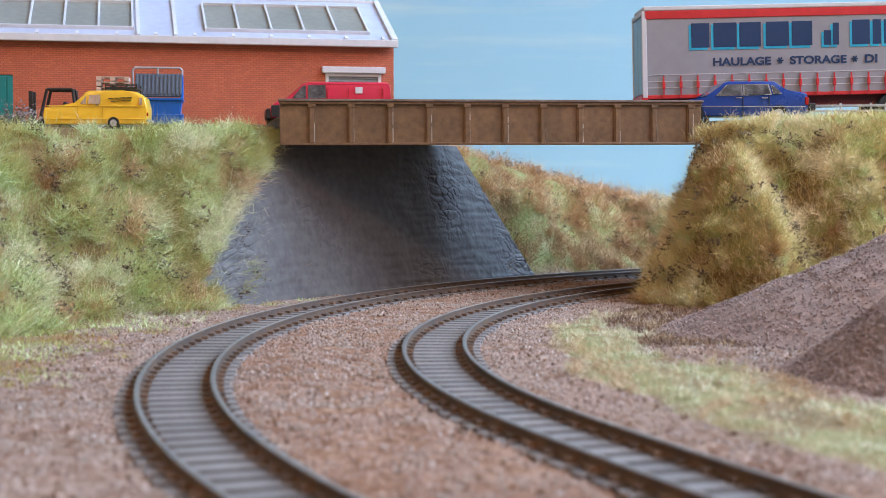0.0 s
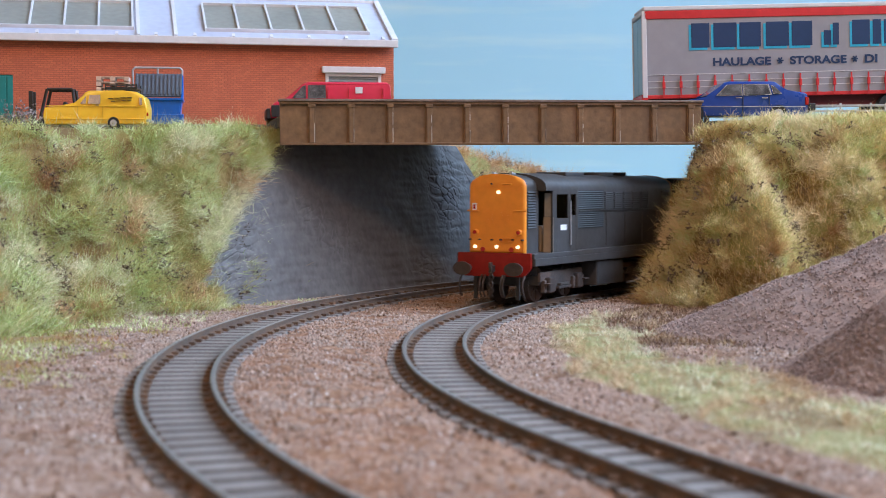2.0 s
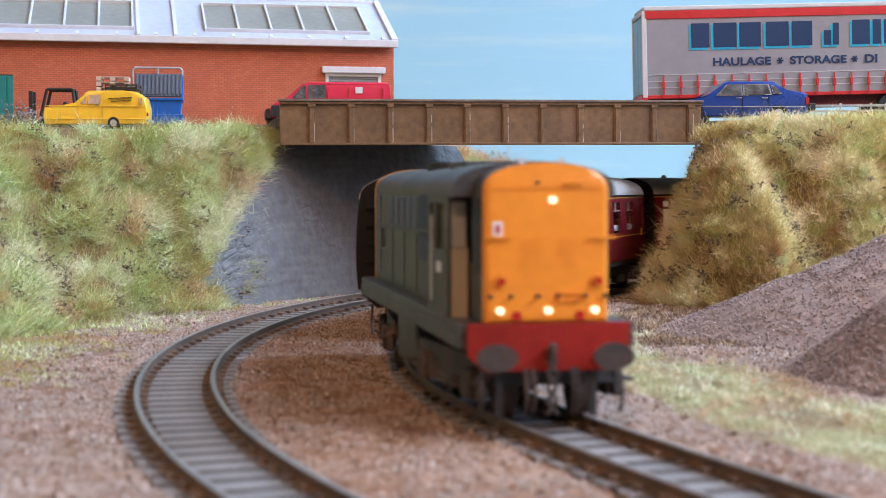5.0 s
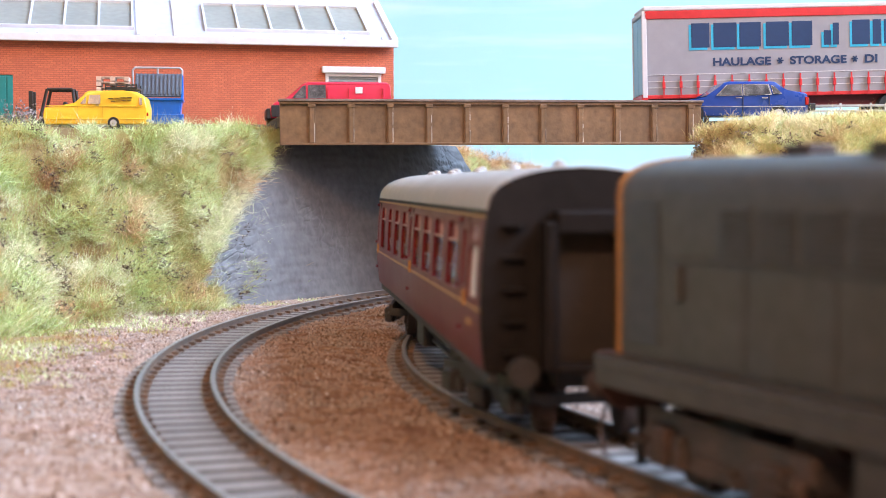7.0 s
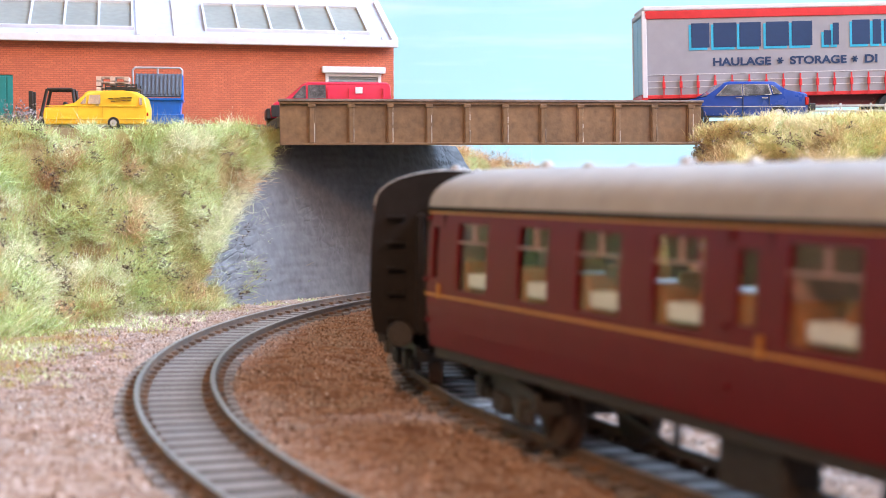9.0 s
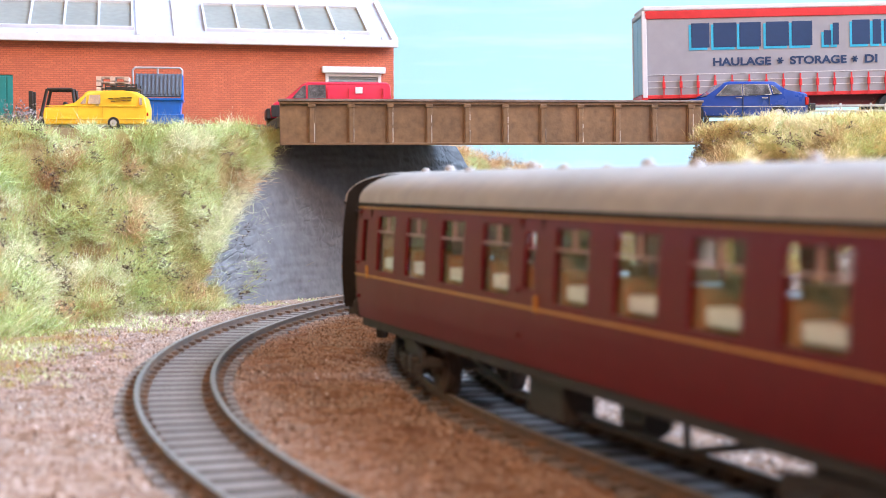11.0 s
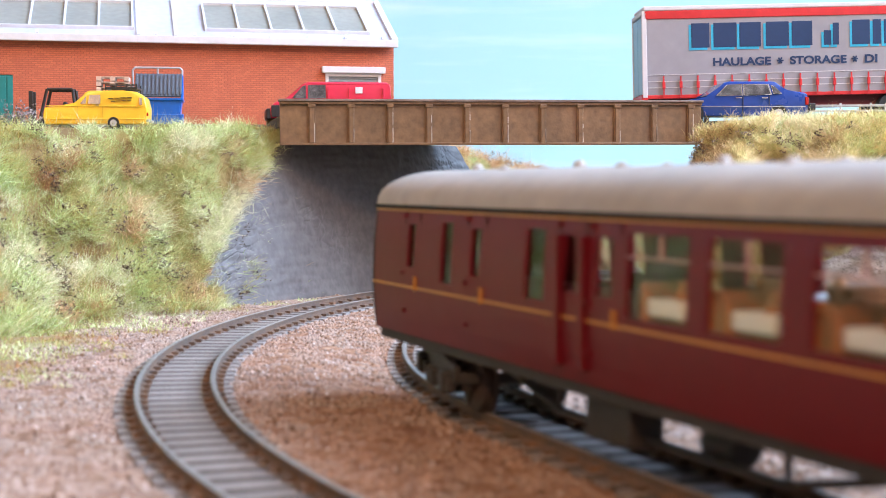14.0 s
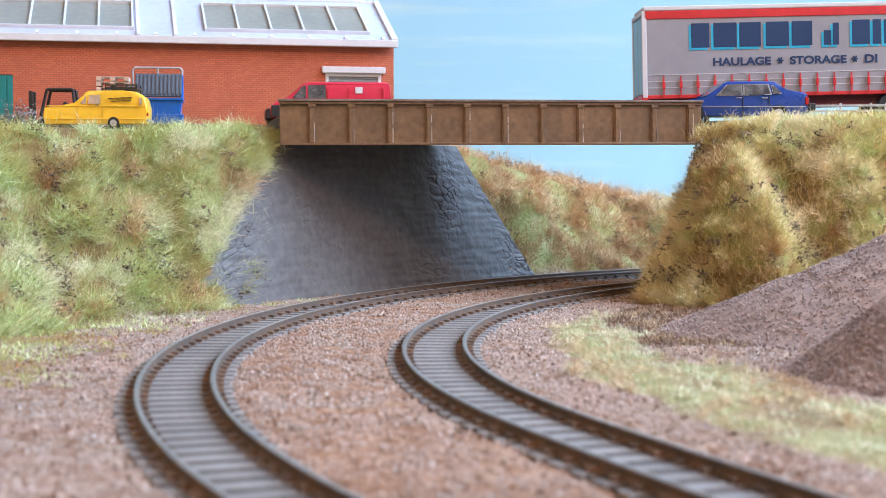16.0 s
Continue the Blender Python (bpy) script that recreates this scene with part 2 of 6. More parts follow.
def blade_mat(name, stops, scale=32):
    """Static grass: colour drifts over the bank and from blade to blade."""
    m = bpy.data.materials.new(name)
    m.use_nodes = True
    nd, ln = m.node_tree.nodes, m.node_tree.links.new
    b = nd["Principled BSDF"]
    tc = nd.new("ShaderNodeTexCoord")
    n = nd.new("ShaderNodeTexNoise")
    n.inputs["Scale"].default_value, n.inputs["Detail"].default_value = scale, 4
    ln(tc.outputs["Object"], n.inputs["Vector"])
    g = nd.new("ShaderNodeNewGeometry")
    ma = nd.new("ShaderNodeMath")
    ma.operation = "MULTIPLY_ADD"
    ln(g.outputs["Random Per Island"], ma.inputs[0])
    ma.inputs[1].default_value = 0.30
    ma.inputs[2].default_value = -0.15
    ad = nd.new("ShaderNodeMath")
    sp = nd.new("ShaderNodeMapRange")
    sp.inputs["From Min"].default_value, sp.inputs["From Max"].default_value = 0.22, 0.78
    ln(n.outputs["Fac"], sp.inputs["Value"])
    ln(sp.outputs["Result"], ad.inputs[0])
    ln(ma.outputs["Value"], ad.inputs[1])
    r = nd.new("ShaderNodeValToRGB")
    while len(r.color_ramp.elements) < len(stops):
        r.color_ramp.elements.new(0.5)
    for e, (p, c) in zip(r.color_ramp.elements, stops):
        e.position, e.color = p, (*c, 1)
    ln(ad.outputs["Value"], r.inputs["Fac"])
    ln(r.outputs["Color"], b.inputs["Base Color"])
    b.inputs["Roughness"].default_value = 0.6
    return m


M["sky"] = sky_paint()
M["ground"] = ground_mat()
M["blade_mixed"] = blade_mat("grass_mixed", [(0.24, (0.40, 0.20, 0.07)), (0.36, (0.52, 0.40, 0.14)), (0.48, (0.36, 0.36, 0.07)), (0.56, (0.52, 0.58, 0.15)), (0.66, (0.66, 0.80, 0.38)), (0.80, (0.90, 0.84, 0.58))], 15)
M["blade_straw"] = blade_mat("grass_straw", [(0.20, (0.38, 0.22, 0.07)), (0.32, (0.60, 0.42, 0.17)), (0.46, (0.84, 0.62, 0.28)), (0.57, (0.60, 0.54, 0.14)), (0.66, (0.88, 0.76, 0.42)), (0.78, (0.94, 0.86, 0.60))], 20)
M["blade_far"] = blade_mat("grass_far", [(0.22, (0.24, 0.13, 0.07)), (0.36, (0.50, 0.29, 0.13)), (0.48, (0.70, 0.46, 0.23)), (0.60, (0.66, 0.52, 0.28)), (0.70, (0.42, 0.46, 0.19)), (0.84, (0.80, 0.66, 0.42))], 34)
M["blade_verge"] = blade_mat("grass_verge", [(0.26, (0.58, 0.44, 0.28)), (0.40, (0.72, 0.60, 0.40)), (0.54, (0.66, 0.62, 0.38)), (0.64, (0.50, 0.58, 0.32)), (0.78, (0.84, 0.77, 0.58))], 40)
M["litter_dark"] = blade_mat("brown_litter", [(0.28, (0.10, 0.05, 0.025)), (0.45, (0.20, 0.11, 0.05)), (0.60, (0.30, 0.18, 0.08)), (0.75, (0.50, 0.40, 0.22))], 90)
M["tuft_pale"] = blade_mat("grass_tuft_pale", [(0.28, (0.56, 0.42, 0.18)), (0.40, (0.54, 0.50, 0.18)), (0.52, (0.58, 0.66, 0.28)), (0.68, (0.86, 0.82, 0.58))], 20)
M["tuft_dry"] = blade_mat("grass_tuft_dry", [(0.28, (0.48, 0.30, 0.11)), (0.42, (0.76, 0.58, 0.28)), (0.54, (0.62, 0.64, 0.22)), (0.68, (0.94, 0.80, 0.52))], 22)
M["tuft_mint"] = blade_mat("grass_tuft_mint", [(0.30, (0.50, 0.40, 0.12)), (0.44, (0.50, 0.60, 0.18)), (0.58, (0.66, 0.76, 0.38)), (0.74, (0.90, 0.84, 0.58))], 24)
M["tuft_rust"] = blade_mat("grass_tuft_rust", [(0.24, (0.44, 0.23, 0.10)), (0.38, (0.58, 0.36, 0.17)), (0.56, (0.70, 0.48, 0.25)), (0.72, (0.80, 0.66, 0.42))], 24)
M["litter"] = blade_mat("dry_litter", [(0.30, (0.10, 0.05, 0.03)), (0.45, (0.22, 0.11, 0.05)), (0.58, (0.34, 0.20, 0.10)), (0.75, (0.52, 0.40, 0.24))], 60)
M["twig"] = material("twig_brown", (0.13, 0.09, 0.06), 0.9, vary=0.3, scale=90, island=0.4, bump=0)

# ---- mesh helpers ----


def part(name, bm, mat, parent=None, label="", smooth=False, at=None):
    """Links a bmesh as one mesh object, under a thing or a part."""
    me = bpy.data.meshes.new(name)
    bmesh.ops.recalc_face_normals(bm, faces=bm.faces)
    bm.to_mesh(me)
    bm.free()
    for m in (mat if isinstance(mat, (list, tuple)) else [mat]):
        me.materials.append(m)
    if smooth:
        me.polygons.foreach_set("use_smooth", [True] * len(me.polygons))
        me.set_sharp_from_angle(angle=radians(38))
    ob = new(name, me)
    if parent:
        ob.parent = parent
    if at is not None:
        ob.matrix_basis = at
    if label:
        tagged(ob, label)
    return ob


def thing(name, label, category, m=None, group="", kind=""):
    ob = new(name)
    ob.empty_display_size = 0.01
    if m is not None:
        ob.matrix_basis = m
    return tagged(ob, label, category, group, kind)


def box(bm, x0, x1, y0, y1, z0, z1, bevel=0.0, m=None):
    r = bmesh.ops.create_cube(bm, size=1.0)
    v = r["verts"]
    for q in v:
        q.co = Vector((x0 + (q.co.x + 0.5) * (x1 - x0), y0 + (q.co.y + 0.5) * (y1 - y0), z0 + (q.co.z + 0.5) * (z1 - z0)))
    if bevel:
        e = list({e for q in v for e in q.link_edges})
        v = bmesh.ops.bevel(bm, geom=e, offset=bevel, segments=2, affect="EDGES", profile=0.5)["verts"]
    if m is not None:
        bmesh.ops.transform(bm, matrix=m, verts=[q for q in v if q.is_valid])
    return bm


def boxes(*rows, bevel=0.0):
    bm = bmesh.new()
    for r in rows:
        box(bm, *r, bevel=bevel)
    return bm


def cyl(bm, p0, p1, r0, r1=None, n=14):
    """A rod or cone from p0 to p1."""
    p0, p1 = Vector(p0), Vector(p1)
    d = p1 - p0
    m = Matrix.Translation((p0 + p1) / 2) @ d.to_track_quat("Z", "Y").to_matrix().to_4x4()
    bmesh.ops.create_cone(bm, cap_ends=True, segments=n, radius1=r0, radius2=r0 if r1 is None else r1, depth=d.length, matrix=m)
    return bm


def rod(p0, p1, r, n=8):
    return cyl(bmesh.new(), p0, p1, r, n=n)


def tube(points, r, n=6):
    """One bent pipe through the points."""
    pts = [Vector(p) for p in points]
    bm = bmesh.new()
    rings = []
    for i, p in enumerate(pts):
        d = (pts[min(i + 1, len(pts) - 1)] - pts[max(i - 1, 0)]).normalized()
        a = d.cross(Vector((0, 1, 0)) if abs(d.y) < 0.9 else Vector((1, 0, 0))).normalized()
        b = d.cross(a)
        rings.append([bm.verts.new(p + (a * math.cos(6.2832 * k / n) + b * math.sin(6.2832 * k / n)) * r) for k in range(n)])
    for f, g in zip(rings, rings[1:]):
        for k in range(n):
            bm.faces.new((f[k], f[(k + 1) % n], g[(k + 1) % n], g[k]))
    bm.faces.new(rings[0])
    bm.faces.new(rings[-1][::-1])
    return bm


def prism(bm, outline, y0, y1, axis="y"):
    """An outline in x, z pulled from y0 to y1 (axis y), or in y, z pulled along x (axis x)."""
    def at(a, c, k):
        return (a, k, c) if axis == "y" else (k, a, c)
    f = [bm.verts.new(at(a, c, y0)) for a, c in outline]
    g = [bm.verts.new(at(a, c, y1)) for a, c in outline]
    n = len(outline)
    bm.faces.new(f)
    bm.faces.new(g[::-1])
    for i in range(n):
        bm.faces.new((f[i], g[i], g[(i + 1) % n], f[(i + 1) % n]))
    return bm


def arrays(name, co, faces, mat, smooth=False):
    """A mesh from numpy arrays of corners and of triangles or quads."""
    me = bpy.data.meshes.new(name)
    me.vertices.add(len(co))
    me.vertices.foreach_set("co", np.asarray(co, np.float32).ravel())
    k = faces.shape[1]
    me.loops.add(faces.size)
    me.loops.foreach_set("vertex_index", faces.ravel().astype(np.int32))
    me.polygons.add(len(faces))
    me.polygons.foreach_set("loop_start", np.arange(0, faces.size, k, dtype=np.int32))
    me.update(calc_edges=True)
    if smooth:
        me.polygons.foreach_set("use_smooth", [True] * len(faces))
    me.materials.append(mat)
    return new(name, me)


# ---- plan ----
LC, LR = Vector((0.44242, 0.43831)), 0.51236
RC, RR, RA, RR2 = Vector((0.43062, 0.43945)), 0.43314, 3.48329, 2.5196
RS1 = (RA - 3.0) * RR


def right_line(s):
    """Place and heading on the inner track, s metres along it."""
    if s < RS1:
        a, c, r = 3.0 + s / RR, RC, RR
    else:
        a, r = RA + (s - RS1) / RR2, RR2
        c = RC + Vector((math.cos(RA), math.sin(RA))) * (RR - RR2)
    return c + Vector((math.cos(a), math.sin(a))) * r, Vector((-math.sin(a), math.cos(a)))


def left_line(s):
    """Place and heading on the outer track; past the curve it eases into a straight beside the inner one."""
    if s < 0.32:
        a = 3.0 + s / LR
        return LC + Vector((math.cos(a), math.sin(a))) * LR, Vector((-math.sin(a), math.cos(a)))
    p, t = left_line(0.3199)
    n, k = Vector((t.y, -t.x)), min(s - 0.32, 0.16)
    q = p + t * math.sin(k) + n * (1 - math.cos(k))
    h = t * math.cos(k) + n * math.sin(k)
    return q + h * (s - 0.32 - k), h


def step(t):
    t = np.clip(t, 0, 1)
    return t * t * (3 - 2 * t)


def bumps(x, y, seed, size):
    """Smooth uneven height, about -1 to 1, without a lattice."""
    r = np.random.RandomState(seed)
    z = np.zeros_like(x)
    for i in range(14):
        a, k, p = r.uniform(0, 6.283), r.uniform(0.6, 2.2) * 6.283 / size, r.uniform(0, 6.283)
        z += np.sin((x * np.cos(a) + y * np.sin(a)) * k + p + 1.3 * np.sin((x * np.sin(a) - y * np.cos(a)) * k * 0.63 + p * 2))
    return z / 5.0


def height(x, y):
    """Height of the ground, and how far it is turf (0 to 1)."""
    dl = np.hypot(x - LC.x, y - LC.y) - LR
    ph = np.degrees(np.arctan2(y - LC.y, x - LC.x)) % 360
    dr = np.hypot(x - RC.x, y - RC.y) - RR
    wob = bumps(x, y, 3, 0.09)
    # bank outside the outer track
    toe = np.interp(ph, [118, 140, 150, 158, 160, 162.8, 164.2, 167, 175, 190], [0.030, 0.032, 0.040, 0.0425, 0.0425, 0.0425, 0.036, 0.050, 0.072, 0.09])
    top = np.interp(ph, [118, 138, 146, 150, 158, 160, 162.8, 164.2, 168, 175, 190], [0.10, 0.085, 0.060, 0.047, 0.049, 0.053, 0.064, 0.088, 0.115, 0.135, 0.15])
    crest = np.interp(ph, [105, 112, 120, 128, 136, 142, 147, 158, 163, 185, 200], [0.0, 0.018, 0.036, 0.050, 0.067, 0.074, 0.075, 0.0728, 0.0712, 0.0712, 0.0])
    t = np.clip((dl - toe) / np.maximum(top - toe, 1e-4), 0, 1)
    slope = (t * 0.45 + 0.55 * step(t))
    zl = crest * slope + (0.010 * wob + 0.0055 * bumps(x, y, 21, 0.035)) * np.sin(np.pi * t)
    # bank between the bridge and the heaps
    s1 = (y - 0.592 + 0.012 * wob) / 0.062
    foot, brow = 0.134 * y, 0.187 * y
    s2 = np.minimum((x - foot + 0.002 * wob) / (brow - foot), (-0.022 - dr) / 0.010)
    t2 = np.clip(-np.log(np.exp(-2.1 * np.clip(s1, -3, 3)) + np.exp(-2.1 * np.clip(s2, -3, 3))) / 2.1 + 0.12, 0, 1)
    zr = 0.0757 * (0.35 * t2 + 0.65 * step(t2)) + (0.004 * wob + 0.0035 * bumps(x, y, 22, 0.03)) * np.sin(np.pi * t2)
    z = -0.0035 + np.maximum(zl, zr)
    # ballast shoulders and the dips of the cess
    near = np.minimum(np.abs(dl), np.abs(dr))
    z += np.where(near > 0.0128, 0.0005 * bumps(x, y, 9, 0.03) + 0.0008 - 0.0006 * np.exp(-((near - 0.0128) / 0.006) ** 2), -0.0012)
    turf = np.maximum(step(t / 0.10), step(t2 / 0.05))
    # grass verge inside the inner track
    vx = -dr
    verge = step((vx - 0.030 - 0.004 * wob) / 0.012) * step((np.interp(y, [0.36, 0.48, 0.56], [0.092, 0.064, 0.050]) + 0.008 * wob - vx) / 0.016) * step((0.60 - y) / 0.05)
    turf = np.maximum(turf, 0.8 * verge)
    turf = np.maximum(turf, 0.6 * step((dl - 0.040 - 0.010 * wob) / 0.02) * step((x + 0.06) / -0.03) * (ph < 195))
    return z, turf, t, t2, verge


def build_ground():
    xs = np.concatenate([np.linspace(-0.66, -0.28, 40), np.linspace(-0.277, 0.28, 260), np.linspace(0.285, 1.1, 70)])
    ys = np.concatenate([np.linspace(-1.15, 0.16, 90), np.linspace(0.163, 1.16, 360)])
    nx, ny = len(xs), len(ys)
    X, Y = np.meshgrid(xs, ys)
    z, turf, _, _, _ = height(X, Y)
    co = np.stack([X, Y, z], -1).reshape(-1, 3)
    i = np.arange(nx * ny).reshape(ny, nx)
    f = np.stack([i[:-1, :-1], i[:-1, 1:], i[1:, 1:], i[1:, :-1]], -1).reshape(-1, 4)
    ob = arrays("ground", co, f, M["ground"], smooth=True)
    a = ob.data.attributes.new("turf", "FLOAT", "POINT")
    a.data.foreach_set("value", turf.ravel().astype(np.float32))
    dl, dr = np.hypot(X - LC.x, Y - LC.y) - LR, np.hypot(X - RC.x, Y - RC.y) - RR
    # mask of the painted warm shade, between the two tracks
    a = ob.data.attributes.new("warm_shade", "FLOAT", "POINT")
    a.data.foreach_set("value", (step((0.006 - dl) / 0.02) * step((dr + 0.03) / 0.03)).ravel().astype(np.float32))
    tagged(ob, "pinkish-brown ballast ground rising into turf banks", "ground", kind="structure")
    return ob


ground = build_ground()

bm = bmesh.new()
pts = [(-1.3, 0.75), (-0.75, 1.06), (-0.2, 1.13), (0.42, 1.13)]
v0 = [bm.verts.new((x, y, -0.06)) for x, y in pts]
v1 = [bm.verts.new((x, y, 0.75)) for x, y in pts]
for k in range(len(pts) - 1):
    bm.faces.new((v0[k], v0[k + 1], v1[k + 1], v1[k]))
backdrop = part("backdrop", bm, M["sky"])
sol = backdrop.modifiers.new("thick", "SOLIDIFY")
sol.thickness = 0.006
tagged(backdrop, "pale blue painted sky board with streaky cloud", "backdrop", kind="structure")

# ---- unseen room added to block sky light and bounce warm light: closed but for the east window ----
M["unseen_room"] = material("unseen_room", (0.54, 0.47, 0.39), 0.9, vary=0.05, scale=4)
for nm, r in (("wall_south", (-1.6, 1.6, -2.76, -2.70, -0.7, 1.75)), ("wall_west", (-1.66, -1.6, -2.76, 1.46, -0.7, 1.75)), ("wall_north", (-1.6, 1.6, 1.40, 1.46, -0.7, 1.75)),
              ("wall_east", (1.6, 1.66, -2.76, 1.46, -0.7, 0.06)), ("floor", (-1.6, 1.6, -2.70, 1.40, -0.75, -0.7)), ("ceiling", (-1.66, 1.3, -2.76, 1.46, 1.752, 1.81))):
    tagged(part(nm, boxes(r), M["unseen_room"]), "unseen warm grey room surface added to block and bounce light", "wall" if "wall" in nm else nm, kind="structure")

# ---- tracks ----
GAUGE = 0.0175
M["scuff"] = material("scuff_pale", (0.50, 0.44, 0.38), 0.6, vary=0.3, scale=200)


def sweep(line, s0, s1, profile, n, offset):
    """A rail: a cross-section (across, up) swept along a line at an offset to its right."""
    bm = bmesh.new()
    rings = []
    for i in range(n + 1):
        p, t = line(s0 + (s1 - s0) * i / n)
        r = Vector((t.y, -t.x))
        rings.append([bm.verts.new((p.x + r.x * (offset + a), p.y + r.y * (offset + a), z)) for a, z in profile])
    k = len(profile)
    for a, b in zip(rings, rings[1:]):
        for j in range(k):
            bm.faces.new((a[j], a[(j + 1) % k], b[(j + 1) % k], b[j]))
    return bm


RAIL = [(-0.0011, -0.0026), (0.0011, -0.0026), (0.0011, -0.0022), (0.0003, -0.0019), (0.0003, -0.0009), (0.0006, -0.0007),
        (0.0006, -0.0001), (0.00045, 0.0), (-0.00045, 0.0), (-0.0006, -0.0001), (-0.0006, -0.0007), (-0.0003, -0.0009), (-0.0003, -0.0019), (-0.0011, -0.0022)]


def sleeper_mesh():
    bm = box(bmesh.new(), -0.0025, 0.0025, -0.0136, 0.0136, -0.0044, -0.0026, bevel=0.00008)
    me = bpy.data.meshes.new("sleeper")
    bm.to_mesh(me)
    bm.free()
    me.materials.append(M["sleeper"])
    return me


SLEEPER = sleeper_mesh()


def track(name, label, line, s0, s1, pitch=0.0088):
    tr = thing(name, label, "railway track", group="tracks")
    for off in (-GAUGE / 2, GAUGE / 2):
        r = part("rail", sweep(line, s0, s1, RAIL, 260, off), [M["rail_rust"], M["rail_top"]], tr, "weathered steel rail with rusty sides")
        for f in r.data.polygons:
            if f.normal.z > 0.35 and f.center.z > -0.0006:
                f.material_index = 1
    bed = part("track_bed", sweep(line, s0, s1, [(-0.0126, -0.0050), (0.0126, -0.0050), (0.0126, -0.00280), (-0.0126, -0.00280)], 260, 0.0), M["bed"], tr, "ballast between the sleepers, coloured dark for the shade in the gaps")
    n = int((s1 - s0) / pitch)
    bm = bmesh.new()
    rng = random.Random(5)
    for i in range(n):
        p, t = line(s0 + (i + 0.5) * pitch)
        a = math.atan2(t.y, t.x) + rng.uniform(-0.012, 0.012)
        m = pose(p.x, p.y, 0, 0, 0, math.degrees(a))
        o = new("sleeper", SLEEPER)
        o.parent = tr
        o.matrix_basis = m
        for y in (-GAUGE / 2, GAUGE / 2):
            for e in (-1, 1):
                box(bm, -0.0011, 0.0011, y + e * 0.0016 - 0.0010, y + e * 0.0016 + 0.0010, -0.0027, -0.0017, m=m)
    tagged(part("chair_moulding", bm, M["chair_rust"], tr, "small moulded chairs gripping the rails"), kind="stuff")
    return tr


track("outer_track", "curved track with brown sleepers and rusty steel rails", left_line, -0.86, 1.1)
track("inner_track", "curved track with brown sleepers and rusty rails", right_line, -1.36, 1.35)

# ---- bridge ----
GL, GR = Vector((-0.0684, 0.640)), Vector((0.1153, 0.672))
GDIR = (GR - GL).normalized()
GLEN = (GR - GL).length
GM = pose(GL.x, GL.y, 0, 0, 0, math.degrees(math.atan2(GDIR.y, GDIR.x)))
ROAD_Z = 0.0752


def build_bridge():
    b = thing("road_bridge", "brown plate girder road bridge over two tracks", "bridge", GM @ pose(0, 0, 0, 0, -0.33, 0))
    z0, z1 = 0.0641, 0.0813
    part("web", boxes((0, GLEN, 0.0012, 0.0030, z0, z1), bevel=0.0002), M["girder"], b)
    part("top_flange", boxes((-0.0004, GLEN + 0.0004, -0.0012, 0.0052, z1 + 0.0003, z1 + 0.0013), bevel=0.0002), M["girder_edge"], b, "paler worn top flange")
    part("flange_angle", boxes((0, GLEN, -0.0004, 0.0030, z1 - 0.0009, z1 + 0.0003), bevel=0.0002), M["girder"], b)
    part("bottom_flange", boxes((0, GLEN, -0.0008, 0.0050, z0 - 0.0010, z0), bevel=0.0002), M["girder"], b)
    xs = [0.0134 + i * 0.01678 for i in range(11)]
    for x in xs:
        s = boxes((x - 0.0010, x + 0.0010, -0.0003, 0.0014, z0, z1 - 0.0009), bevel=0.00025)
        box(s, x - 0.0016, x + 0.0016, 0.0004, 0.0014, z0, z1 - 0.0009, bevel=0.0002)
        box(s, x - 0.0016, x + 0.0016, -0.0008, 0.0008, z1 - 0.0022, z1 - 0.0007, bevel=0.0002)
        st = part("stiffener", s, M["girder"], b)
        rw = random.Random(int(x * 1e5))
        for k in range(rw.randint(2, 4)):
            q = z0 + rw.uniform(0.0, 0.010) * (k > 0)
            part("scuff", boxes((x + 0.00095, x + 0.00125, -0.00045, 0.0004, q, q + rw.uniform(0.0015, 0.006)), bevel=0.0001), M["scuff"], st, "chipped pale paint")
    part("deck", boxes((-0.001, GLEN - 0.001, 0.0052, 0.100, z0 + 0.0065, ROAD_Z), bevel=0.0003), M["tarmac"], b, "dark road deck")
    part("far_parapet", boxes((0, GLEN, 0.100, 0.1035, z0 + 0.006, z1 - 0.003), bevel=0.0003), M["girder"], b)


build_bridge()


